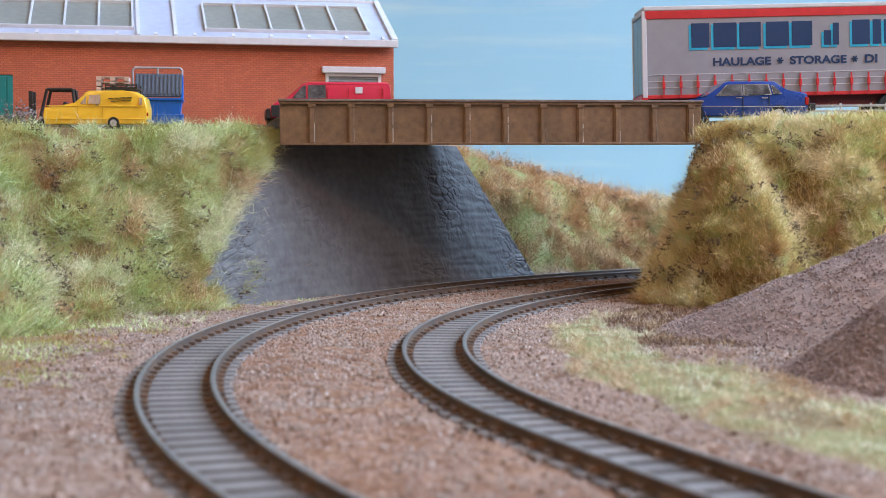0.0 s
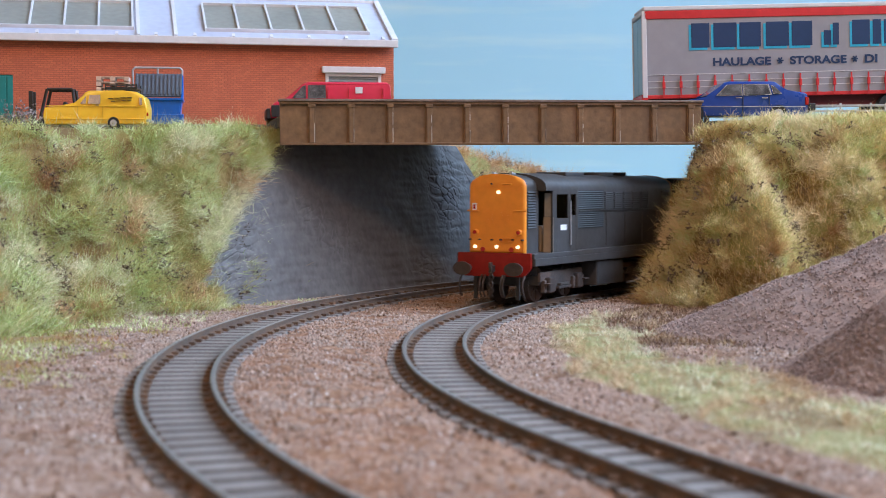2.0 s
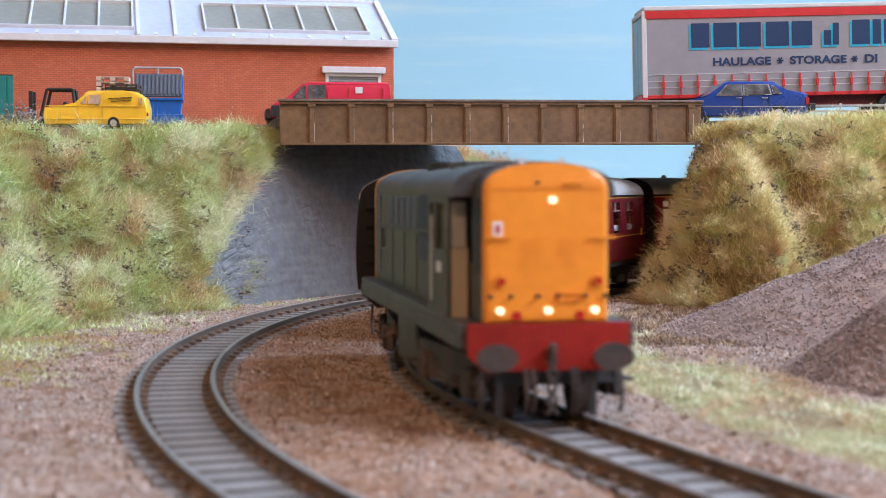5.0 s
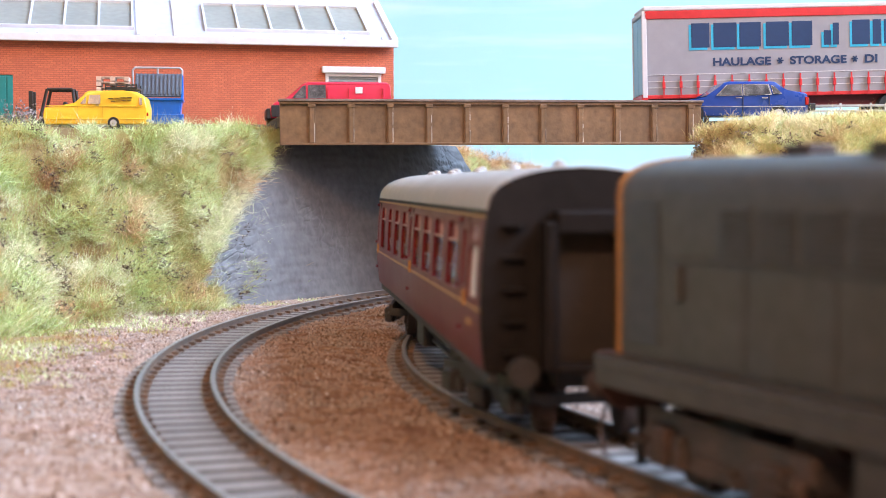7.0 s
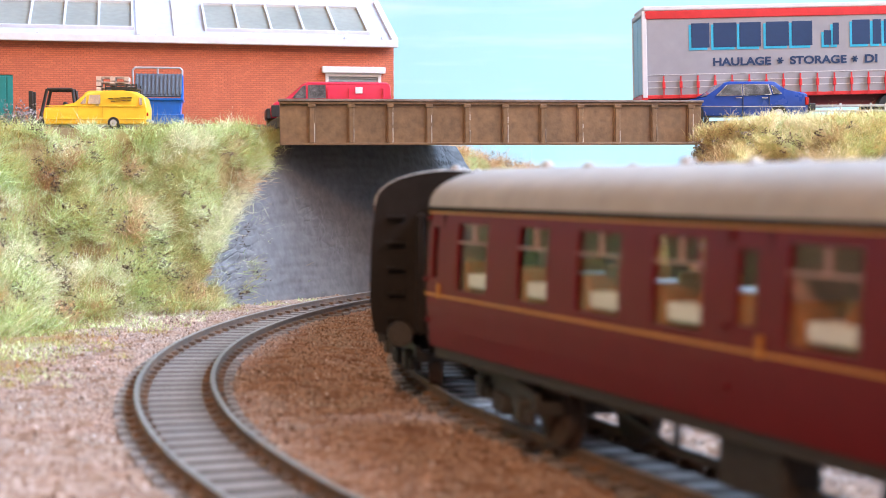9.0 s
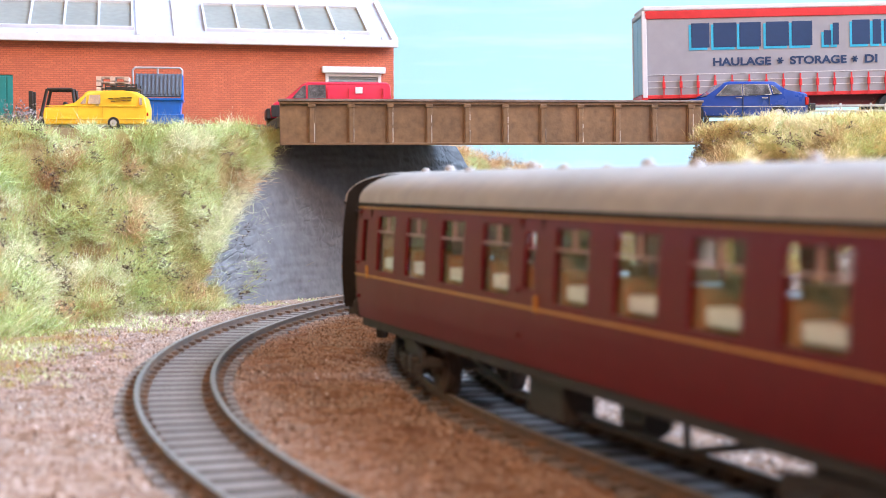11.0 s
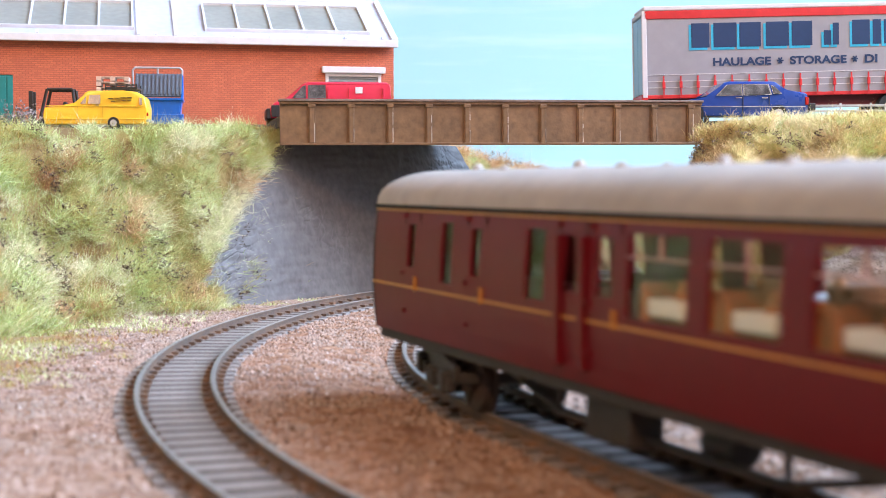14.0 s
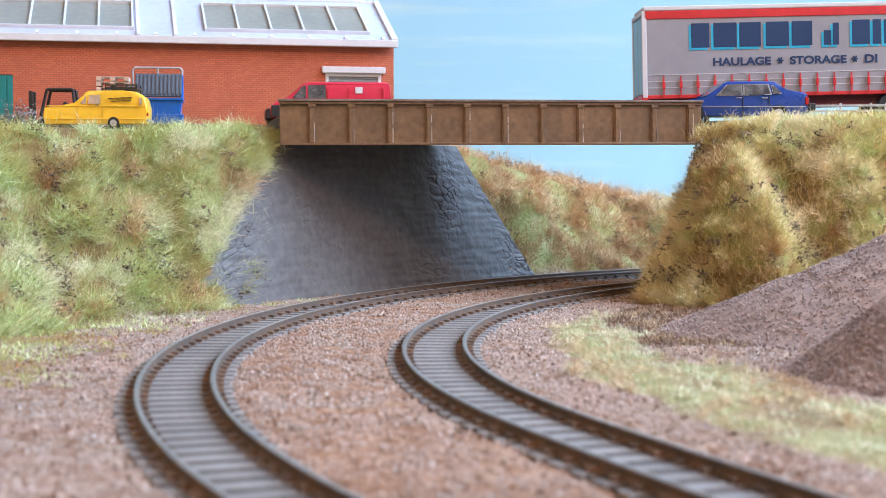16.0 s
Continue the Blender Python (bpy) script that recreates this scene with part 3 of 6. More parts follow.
def wall_mesh(corners, nu, nv, depth, u0, u1):
    """A rough quarry-faced wall between four corners (bottom near, bottom far, top far, top near), with thickness."""
    a, b, c, d = [Vector(p) for p in corners]
    a, b, c, d = a.lerp(b, u0), a.lerp(b, u1), d.lerp(c, u1), d.lerp(c, u0)
    nrm = (b - a).cross(d - a).normalized()
    bm = bmesh.new()
    grid = []
    for j in range(nv + 1):
        row = []
        for i in range(nu + 1):
            u, v = i / nu, j / nv
            p = a.lerp(b, u).lerp(d.lerp(c, u), v)
            along, up = (u0 + (u1 - u0) * u) * 0.26, p.z
            dist, _ = noise.voronoi(Vector((along * 130 + 0.9 * noise.noise(p * 110), up * 260 + 0.9 * noise.noise(p * 70 + Vector((5, 0, 0))), 0)))
            crack = max(0.0, 1 - (dist[1] - dist[0]) / 0.10)
            patch = min(1.0, max(0.0, 0.05 + 2.2 * noise.noise(Vector((along * 22, up * 26, 3.1)))))
            e = noise.fractal(p * 60, 0.8, 2.0, 5) * 0.0005 - 0.0007 * crack * patch + 0.0003 * noise.noise(Vector((along * 40, up * 420, 0)))
            row.append(bm.verts.new(p + nrm * e))
        grid.append(row)
    for j in range(nv):
        for i in range(nu):
            bm.faces.new((grid[j][i], grid[j][i + 1], grid[j + 1][i + 1], grid[j + 1][i]))
    edge = [e for e in bm.edges if e.is_boundary]
    r = bmesh.ops.extrude_edge_only(bm, edges=edge)
    for q in r["geom"]:
        if isinstance(q, bmesh.types.BMVert):
            q.co -= nrm * depth
    bmesh.ops.contextual_create(bm, geom=[e for e in bm.edges if e.is_boundary])
    return bm


ab = thing("abutment", "dark grey carved stone bridge abutment with sloping wing walls", "bridge abutment")
for nm, u0, u1, lb in (("wing_wall", 0.0, 0.32, "pale grey near wing wall"), ("breast_wall", 0.32, 0.76, "dark grey wall under the deck"), ("wing_wall", 0.76, 1.0, "grey far wing wall with carved courses")):
    part(nm, wall_mesh([(-0.101, 0.582, -0.006), (0.052, 0.815, -0.006), (0.0065, 0.772, 0.066), (-0.0705, 0.655, 0.066)], int(420 * (u1 - u0)), 150, 0.003, u0, u1), M["stone"], ab, lb, smooth=True)
ab2 = part("far_abutment", boxes((GLEN + 0.010, GLEN + 0.04, 0.004, 0.024, -0.01, 0.0625), bevel=0.0008), M["stone"], at=GM)
tagged(ab2, "grey stone abutment block behind the grassy bank", "bridge abutment")


# ---- brick workshop ----


def brick_mat():
    m = bpy.data.materials.new("brick_courses")
    m.use_nodes = True
    nd, ln = m.node_tree.nodes, m.node_tree.links.new
    b = nd["Principled BSDF"]
    tc = nd.new("ShaderNodeTexCoord")
    mp = nd.new("ShaderNodeMapping")
    mp.inputs["Rotation"].default_value = (radians(-90), 0, 0)
    ln(tc.outputs["Object"], mp.inputs["Vector"])
    br = nd.new("ShaderNodeTexBrick")
    br.inputs["Scale"].default_value = 1.0
    br.inputs["Brick Width"].default_value, br.inputs["Row Height"].default_value = 0.003, 0.00105
    br.inputs["Mortar Size"].default_value = 0.00014
    br.inputs["Color1"].default_value = (0.60, 0.17, 0.075, 1)
    br.inputs["Color2"].default_value = (0.50, 0.135, 0.065, 1)
    br.inputs["Mortar"].default_value = (0.36, 0.105, 0.055, 1)
    ln(mp.outputs["Vector"], br.inputs["Vector"])
    n = nd.new("ShaderNodeTexNoise")
    n.inputs["Scale"].default_value, n.inputs["Detail"].default_value = 22, 6
    ln(tc.outputs["Object"], n.inputs["Vector"])
    mr = nd.new("ShaderNodeMapRange")
    mr.inputs["To Min"].default_value, mr.inputs["To Max"].default_value = 0.8, 1.15
    ln(n.outputs["Fac"], mr.inputs["Value"])
    h = nd.new("ShaderNodeHueSaturation")
    ln(br.outputs["Color"], h.inputs["Color"])
    ln(mr.outputs["Result"], h.inputs["Value"])
    ln(h.outputs["Color"], b.inputs["Base Color"])
    b.inputs["Roughness"].default_value = 0.8
    bp = nd.new("ShaderNodeBump")
    bp.inputs["Strength"].default_value, bp.inputs["Distance"].default_value = 0.4, 0.0002
    bp.invert = True
    ln(br.outputs["Fac"], bp.inputs["Height"])
    ln(bp.outputs["Normal"], b.inputs["Normal"])
    return m


M["brickwork"] = brick_mat()


def quad_slab(bm, o, ex, ey, u0, u1, v0, v1, t0, t1):
    """A slab on the plane o + u ex + v ey, from t0 to t1 along its normal."""
    nz = ex.cross(ey).normalized()
    vs = [bm.verts.new(o + ex * u + ey * v + nz * t) for t in (t0, t1) for u, v in ((u0, v0), (u1, v0), (u1, v1), (u0, v1))]
    for f in ((3, 2, 1, 0), (4, 5, 6, 7), (0, 1, 5, 4), (1, 2, 6, 5), (2, 3, 7, 6), (3, 0, 4, 7)):
        bm.faces.new([vs[i] for i in f])
    return bm


def build_workshop():
    b = thing("workshop", "orange-red brick workshop with white trim and pale roof lights", "building", pose(-0.026, 0.80, 0, 0, 0, 12))
    L, D, z0, ze, zr, yr = -0.36, 0.116, 0.062, 0.1203, 0.1476, 0.058
    # front wall in pieces round the shuttered window and the green door
    for r in ((L, -0.2115, z0, ze), (-0.2115, -0.1935, 0.1015, ze), (-0.1935, -0.0352, z0, ze), (-0.0352, -0.0078, z0, 0.086),
              (-0.0352, -0.0078, 0.1048, ze), (-0.0078, 0.0, z0, ze)):
        part("front_wall", boxes((r[0], r[1], 0.0, 0.003, r[2], r[3])), M["brickwork"], b)
    g = bmesh.new()
    prism(g, [(0.003, z0), (D, z0), (D, ze), (yr, zr - 0.001), (0.003, ze)], -0.003, 0.0, axis="x")
    part("gable_wall", g, M["brickwork"], b)
    part("back_wall", boxes((L, -0.003, D - 0.003, D, z0, ze)), M["brickwork"], b)
    # roof
    ex = Vector((1, 0, 0))
    up = Vector((0, yr + 0.004, zr - ze))
    sl = up.length
    ey = up.normalized()
    o = Vector((0, -0.004, ze))
    part("roof", quad_slab(bmesh.new(), o, ex, ey, L, 0.0010, 0, sl, 0, 0.0012), M["roof_sheet"], b, "pale bluish-white sheet roof")
    up2 = Vector((0, yr - D - 0.004, zr - ze))
    part("back_roof", quad_slab(bmesh.new(), Vector((0, D + 0.004, ze)), -ex, up2.normalized(), -0.003, -L, 0, up2.length - 0.0008, 0, 0.0012), M["roof_sheet"], b)
    part("ridge_cap", boxes((L, 0.0012, yr - 0.002, yr + 0.002, zr + 0.0002, zr + 0.0022), bevel=0.0006), M["white"], b)
    part("verge_trim", quad_slab(bmesh.new(), o, ex, ey, -0.0016, 0.0014, -0.0005, sl, 0.0012, 0.0026), M["white"], b, "white verge board")
    part("fascia", boxes((L, 0.0014, -0.0062, -0.0036, ze - 0.0022, ze + 0.0016), bevel=0.0004), M["white"], b, "white gutter board")
    for i in range(15):
        u = -0.006 - i * 0.0195
        part("roof_bracket", quad_slab(bmesh.new(), o, ex, ey, u - 0.0008, u + 0.0008, 0.0, 0.004, 0.0012, 0.0024), M["white"], b)
    for u in (-0.113, -0.1318, -0.212, -0.245):
        part("roof_rib", quad_slab(bmesh.new(), o, ex, ey, u - 0.0009, u + 0.0009, 0.001, sl, 0.0012, 0.0022), M["white"], b)
    for u0, u1, n in ((-0.2030, -0.1345, 4), (-0.0975, -0.0125, 5), (-0.32, -0.225, 5)):
        sk = part("roof_light", quad_slab(bmesh.new(), o, ex, ey, u0, u1, sl * 0.16, sl * 0.80, 0.0012, 0.0016), M["skylight"], b, "cloudy roof light with white bars")
        fr = bmesh.new()
        for v in (0.145, 0.80):
            quad_slab(fr, o, ex, ey, u0 - 0.0006, u1 + 0.0006, sl * v, sl * v + 0.0009, 0.0012, 0.0030)
        part("roof_light_frame", fr, M["white"], sk)
        for i in range(n + 1):
            u = u0 + (u1 - u0) * i / n
            part("glazing_bar", quad_slab(bmesh.new(), o, ex, ey, u - 0.0005, u + 0.0005, sl * 0.15, sl * 0.81, 0.0016, 0.0028), M["white"], sk)
    # shuttered window
    wi = part("shutter_window", boxes((-0.0352, -0.0078, 0.0012, 0.0022, 0.086, 0.1048)), M["shutter"], b, "grey slatted roller shutter in a white frame")
    for i in range(12):
        z = 0.0865 + i * 0.00152
        part("shutter_slat", boxes((-0.0346, -0.0084, 0.0002, 0.0012, z, z + 0.0012), bevel=0.0003), M["shutter"], wi)
    part("window_frame", boxes((-0.0362, -0.0346, -0.0010, 0.0012, 0.086, 0.1048), (-0.0084, -0.0068, -0.0010, 0.0012, 0.086, 0.1048), (-0.0346, -0.0084, -0.0010, 0.0012, 0.1030, 0.1048)), M["white"], wi)
    part("lintel", boxes((-0.0382, -0.0048, -0.0028, 0.0, 0.1046, 0.1080), bevel=0.0004), M["white"], b, "white window hood")
    d = part("green_door", boxes((-0.2113, -0.1937, 0.0006, 0.0022, z0, 0.1013)), M["green_door"], b, "teal green panelled door")
    for i in range(5):
        x = -0.2105 + i * 0.0035
        part("door_board", boxes((x, x + 0.0029, 0.0, 0.0006, z0, 0.1005), bevel=0.0002), M["green_door"], d)


build_workshop()

# ---- road behind the girder ----
for nm, r in (("road_left", (-0.30, -0.002, 0.088, 0.115, 0.055, ROAD_Z)), ("road_right", (GLEN + 0.009, GLEN + 0.32, 0.008, 0.115, 0.0722, ROAD_Z))):
    rd = part("road", boxes(r, bevel=0.0005), M["tarmac"], at=GM)
    tagged(rd, "dark tarmac road behind the bridge", "road", kind="structure")

# ---- road vehicles ----


def road_vehicle(name, label, category, m, profile, width, paint, belt, tumble, windows, wheels, wr, frame_mat=None):
    """A vehicle from its side outline (x forward to -x, z up), with glass on both sides and four wheels."""
    v = thing(name, label, category, m, group="parked vehicles")
    top = max(z for _, z in profile)

    def half(z, out=0.0):
        return width / 2 * (1 - tumble * max(0.0, z - belt) / (top - belt)) + out
    bm = bmesh.new()
    prism(bm, profile, -1, 1)
    for q in bm.verts:
        q.co.y *= half(q.co.z) * (0.93 if q.co.z < wr * 0.9 else 1)
    bmesh.ops.bevel(bm, geom=list(bm.edges), offset=0.0007, segments=3, affect="EDGES", profile=0.6)
    body = part("body", bm, paint, v, smooth=True)
    for poly in windows:
        for e in (-1, 1):
            for nm, grow, o0, o1, mt in (("window_frame", 1.10, -0.0006, 0.00022, frame_mat), ("window", 1.0, -0.0006, 0.0004, M["pane_glossy"])):
                if mt is None:
                    continue
                cx, cz = sum(p[0] for p in poly) / len(poly), sum(p[1] for p in poly) / len(poly)
                pl = [(cx + (x - cx) * grow + (0.00015 if grow > 1 else 0) * (1 if x > cx else -1), cz + (z - cz) * (grow + (0.03 if grow > 1 else 0))) for x, z in poly]
                wb = bmesh.new()
                f = [wb.verts.new((x, e * half(z, o0), z)) for x, z in pl]
                g = [wb.verts.new((x, e * half(z, o1), z)) for x, z in pl]
                n = len(pl)
                wb.faces.new(f)
                wb.faces.new(g)
                for i in range(n):
                    wb.faces.new((f[i], g[i], g[(i + 1) % n], f[(i + 1) % n]))
                part(nm, wb, mt, body)
    for x in wheels:
        for e in (-1, 1):
            y = e * width / 2
            wh = part("wheel", cyl(bmesh.new(), (x, y - e * 0.0028, wr), (x, y + e * 0.0002, wr), wr, n=20), M["tyre"], v, "black tyre with pale hub")
            part("rim", cyl(bmesh.new(), (x, y, wr), (x, y + e * 0.0004, wr), wr * 0.58, n=16), M["silver"], wh)
            part("hub_cap", cyl(bmesh.new(), (x, y + e * 0.0003, wr), (x, y + e * 0.0008, wr), wr * 0.25, wr * 0.15, n=10), M["chrome"], wh)
            ar = bmesh.new()
            for k in range(9):
                a0, a1 = math.pi * k / 9, math.pi * (k + 1) / 9
                r0, r1 = wr * 1.08, wr * 1.25
                fs = [ar.verts.new((x + math.cos(a) * r, y + e * oy, wr + math.sin(a) * r)) for oy in (-0.001, 0.00025) for a, r in ((a0, r0), (a1, r0), (a1, r1), (a0, r1))]
                for f in ((0, 1, 2, 3), (4, 5, 6, 7), (0, 1, 5, 4), (2, 3, 7, 6), (0, 3, 7, 4), (1, 2, 6, 5)):
                    ar.faces.new([fs[i] for i in f])
            part("wheel_arch", ar, paint, body)
    return v, body


def gloss_glass():
    m = material("vehicle_window", (0.08, 0.075, 0.072), 0.25, vary=0.5, scale=260, bump=0, spec=0.3)
    return m


M["pane_glossy"] = gloss_glass()

# yellow three-wheeled delivery van
van, vb = road_vehicle("yellow_van", "bright yellow small three-wheeled delivery van with a black roof rack", "van", pose(-0.1487, 0.655, 0.0702, 0, 0, 4),
    [(-0.0223, 0.0018), (-0.0229, 0.0050), (-0.0223, 0.0090), (-0.0150, 0.0098), (-0.0086, 0.0104), (-0.0048, 0.0154), (-0.0028, 0.0163), (0.0120, 0.0164), (0.0180, 0.0158), (0.0214, 0.0136), (0.0226, 0.0086), (0.0222, 0.0020)],
    0.0195, M["yellow"], 0.0098, 0.16,
    [[(-0.0032, 0.0106), (-0.0026, 0.0143), (0.0022, 0.0145), (0.0022, 0.0106)], [(-0.0066, 0.0106), (-0.0040, 0.0141), (-0.0042, 0.0106)], [(0.0194, 0.0102), (0.0193, 0.0134), (0.0204, 0.0130), (0.0205, 0.0102)]],
    (0.0079,), 0.0025)
nw = part("wheel", cyl(bmesh.new(), (-0.0150, -0.0016, 0.0025), (-0.0150, 0.0016, 0.0025), 0.0025, n=20), M["tyre"], van, "single front wheel with black tyre")
part("rim", cyl(bmesh.new(), (-0.0150, -0.0019, 0.0025), (-0.0150, 0.0019, 0.0025), 0.0014, n=16), M["silver"], nw)
for z in (0.0040, 0.0094):
    part("body_crease", boxes((-0.0216, 0.0214, -0.0099, -0.0094, z, z + 0.0004), bevel=0.0001), M["yellow"], vb)
for x in (-0.0078, 0.0032):
    part("door_gap", boxes((x, x + 0.00016, -0.00982, -0.0094, 0.0030, 0.0096)), M["yellow_shade"], vb)
part("driver_seat", boxes((-0.0022, 0.0014, -0.00875, -0.0086, 0.0108, 0.0136), bevel=0.0001), M["wood"], vb, "tan seat behind the glass")
van.scale = (0.96, 1.0, 1.0)
rack = part("roof_rack", boxes((0.0038, 0.0182, -0.0072, -0.0064, 0.0170, 0.0180), (0.0038, 0.0182, 0.0064, 0.0072, 0.0170, 0.0180), (0.0038, 0.0046, -0.0064, 0.0064, 0.0170, 0.0180), (0.0174, 0.0182, -0.0064, 0.0064, 0.0170, 0.0180), bevel=0.0002), M["black"], van, "black roof rack")
for x in (0.0042, 0.009, 0.0135, 0.0178):
    for y in (-0.0068, 0.0068):
        part("rack_post", rod((x, y, 0.0155), (x, y, 0.0192), 0.0003, 6), M["black"], rack)
for z in (0.0183, 0.0189):
    part("rack_rail", boxes((0.004, 0.018, -0.0071, -0.0066, z, z + 0.0004)), M["black"], rack)
for x0, x1, z in ((0.0056, 0.0165, 0.0128), (0.0070, 0.0160, 0.0116)):
    for k in range(4):
        q = x0 + (x1 - x0) * k / 4
        part("sign_bar", boxes((q, q + (x1 - x0) / 4 - 0.0005, -0.0099, -0.0084, z + 0.00016 * k, z + 0.00018 + 0.00016 * k)), M["black"], vb, "small dark sign writing")
part("bumper", boxes((0.0222, 0.0234, -0.0088, 0.0088, 0.0030, 0.0042), bevel=0.0003), M["silver"], van)
part("door_handle", boxes((0.0002, 0.0018, -0.0103, -0.0094, 0.0098, 0.0102), bevel=0.0001), M["chrome"], vb)
part("tail_lamp", boxes((0.0224, 0.0231, -0.0092, -0.0080, 0.0055, 0.0070), bevel=0.0002), M["red_lens"], vb)

# red panel van beyond the girder
rv, rb = road_vehicle("red_van", "bright red panel van with black front trim", "van", pose(-0.0555, 0.738, ROAD_Z, 0, 0, 9),
    [(-0.0290, 0.0030), (-0.0290, 0.0080), (-0.0262, 0.0108), (-0.0205, 0.0122), (-0.0140, 0.0190), (-0.0110, 0.0203), (0.0270, 0.0205), (0.0288, 0.0190), (0.0292, 0.0100), (0.0292, 0.0030)],
    0.0245, M["red_van"], 0.011, 0.14,
    [[(-0.0186, 0.0124), (-0.0138, 0.0180), (-0.0120, 0.0188), (-0.0120, 0.0124)], [(-0.0110, 0.0124), (-0.0110, 0.0188), (-0.0025, 0.0188), (-0.0025, 0.0124)]],
    (-0.0190, 0.0180), 0.0042)
part("front_bumper", boxes((-0.0308, -0.0286, -0.0118, 0.0118, 0.0025, 0.0075), bevel=0.0006), M["black"], rv, "black bumper and grille")
part("wing_panel", boxes((-0.0285, -0.0215, -0.01235, -0.0118, 0.0035, 0.0090), bevel=0.0002), M["black"], rb)
for x in (-0.0015, 0.0085, 0.0250):
    part("panel_rib", boxes((x, x + 0.0006, -0.01235, -0.0100, 0.008, 0.0175), bevel=0.0001), M["red_van"], rb)
part("notice", boxes((0.0118, 0.0152, -0.0120, -0.0107, 0.0150, 0.0180)), M["white"], rb, "small white notice")
part("roof_gutter", boxes((-0.0120, 0.0284, -0.01095, -0.0100, 0.0192, 0.0197), bevel=0.0001), M["red_van"], rb)

# dark blue saloon
bc, bb = road_vehicle("blue_car", "dark blue saloon car with chrome window trim", "car", pose(0.1332, 0.690, ROAD_Z - 0.0012, 0, 0, 4),
    [(-0.0310, 0.0030), (-0.0314, 0.0075), (-0.0300, 0.0092), (-0.0158, 0.0116), (-0.0078, 0.0180), (-0.0055, 0.0187), (0.0148, 0.0188), (0.0165, 0.0180), (0.0205, 0.0142), (0.0284, 0.0139), (0.0298, 0.0130), (0.0300, 0.0050), (0.0285, 0.0030)],
    0.0225, M["blue_car"], 0.0118, 0.20,
    [[(-0.0112, 0.0124), (-0.0066, 0.0168), (-0.0004, 0.0172), (-0.0004, 0.0126)], [(0.0012, 0.0126), (0.0012, 0.0172), (0.0118, 0.0171), (0.0128, 0.0129)], [(0.0144, 0.0131), (0.0136, 0.0168), (0.0150, 0.0165), (0.0178, 0.0134)]],
    (-0.0215, 0.0165), 0.0040, M["chrome"])
part("boot_panel", boxes((0.0294, 0.0312, -0.0100, 0.0100, 0.0046, 0.0112), bevel=0.0005), M["black"], bb, "dark tail panel")
part("bumper", boxes((0.0306, 0.0338, -0.0108, 0.0108, 0.0058, 0.0090), bevel=0.0005), M["black"], bc, "black rear bumper")
part("tail_lamp", boxes((0.0288, 0.0303, -0.0114, -0.0085, 0.0082, 0.0118), bevel=0.0003), M["red_lens"], bb, "red tail lamp")
part("side_strip", boxes((-0.0300, 0.0290, -0.0116, -0.0111, 0.0072, 0.0075), bevel=0.0001), M["silver"], bb, "thin bright side strip")
for x in (-0.0030, 0.0088):
    part("door_handle", boxes((x, x + 0.0026, -0.0118, -0.0108, 0.0110, 0.0115), bevel=0.0001), M["chrome"], bb)
for x in (0.0003, 0.0122):
    part("door_seam", boxes((x, x + 0.0002, -0.01140, -0.0108, 0.0035, 0.0122)), M["black"], bb)

# ---- lorry trailer ----


def text_mesh(word, height, width):
    """A word as a thin mesh, its lower left corner at the origin, in the x z plane."""
    cu = bpy.data.curves.new("word", "FONT")
    cu.body, cu.size, cu.extrude, cu.offset = word, 1.0, 0.02, 0.036
    ob = new("word", cu)
    me = bpy.data.meshes.new_from_object(ob.evaluated_get(bpy.context.evaluated_depsgraph_get()))
    bpy.data.objects.remove(ob)
    bpy.data.curves.remove(cu)
    bm = bmesh.new()
    bm.from_mesh(me)
    bpy.data.meshes.remove(me)
    xs, ys = [v.co.x for v in bm.verts], [v.co.y for v in bm.verts]
    for v in bm.verts:
        v.co = Vector(((v.co.x - min(xs)) / (max(xs) - min(xs)) * width, 0.00006 * (-1 if v.co.z > 0 else 1), (v.co.y - min(ys)) / (max(ys) - min(ys)) * height))
    return bm


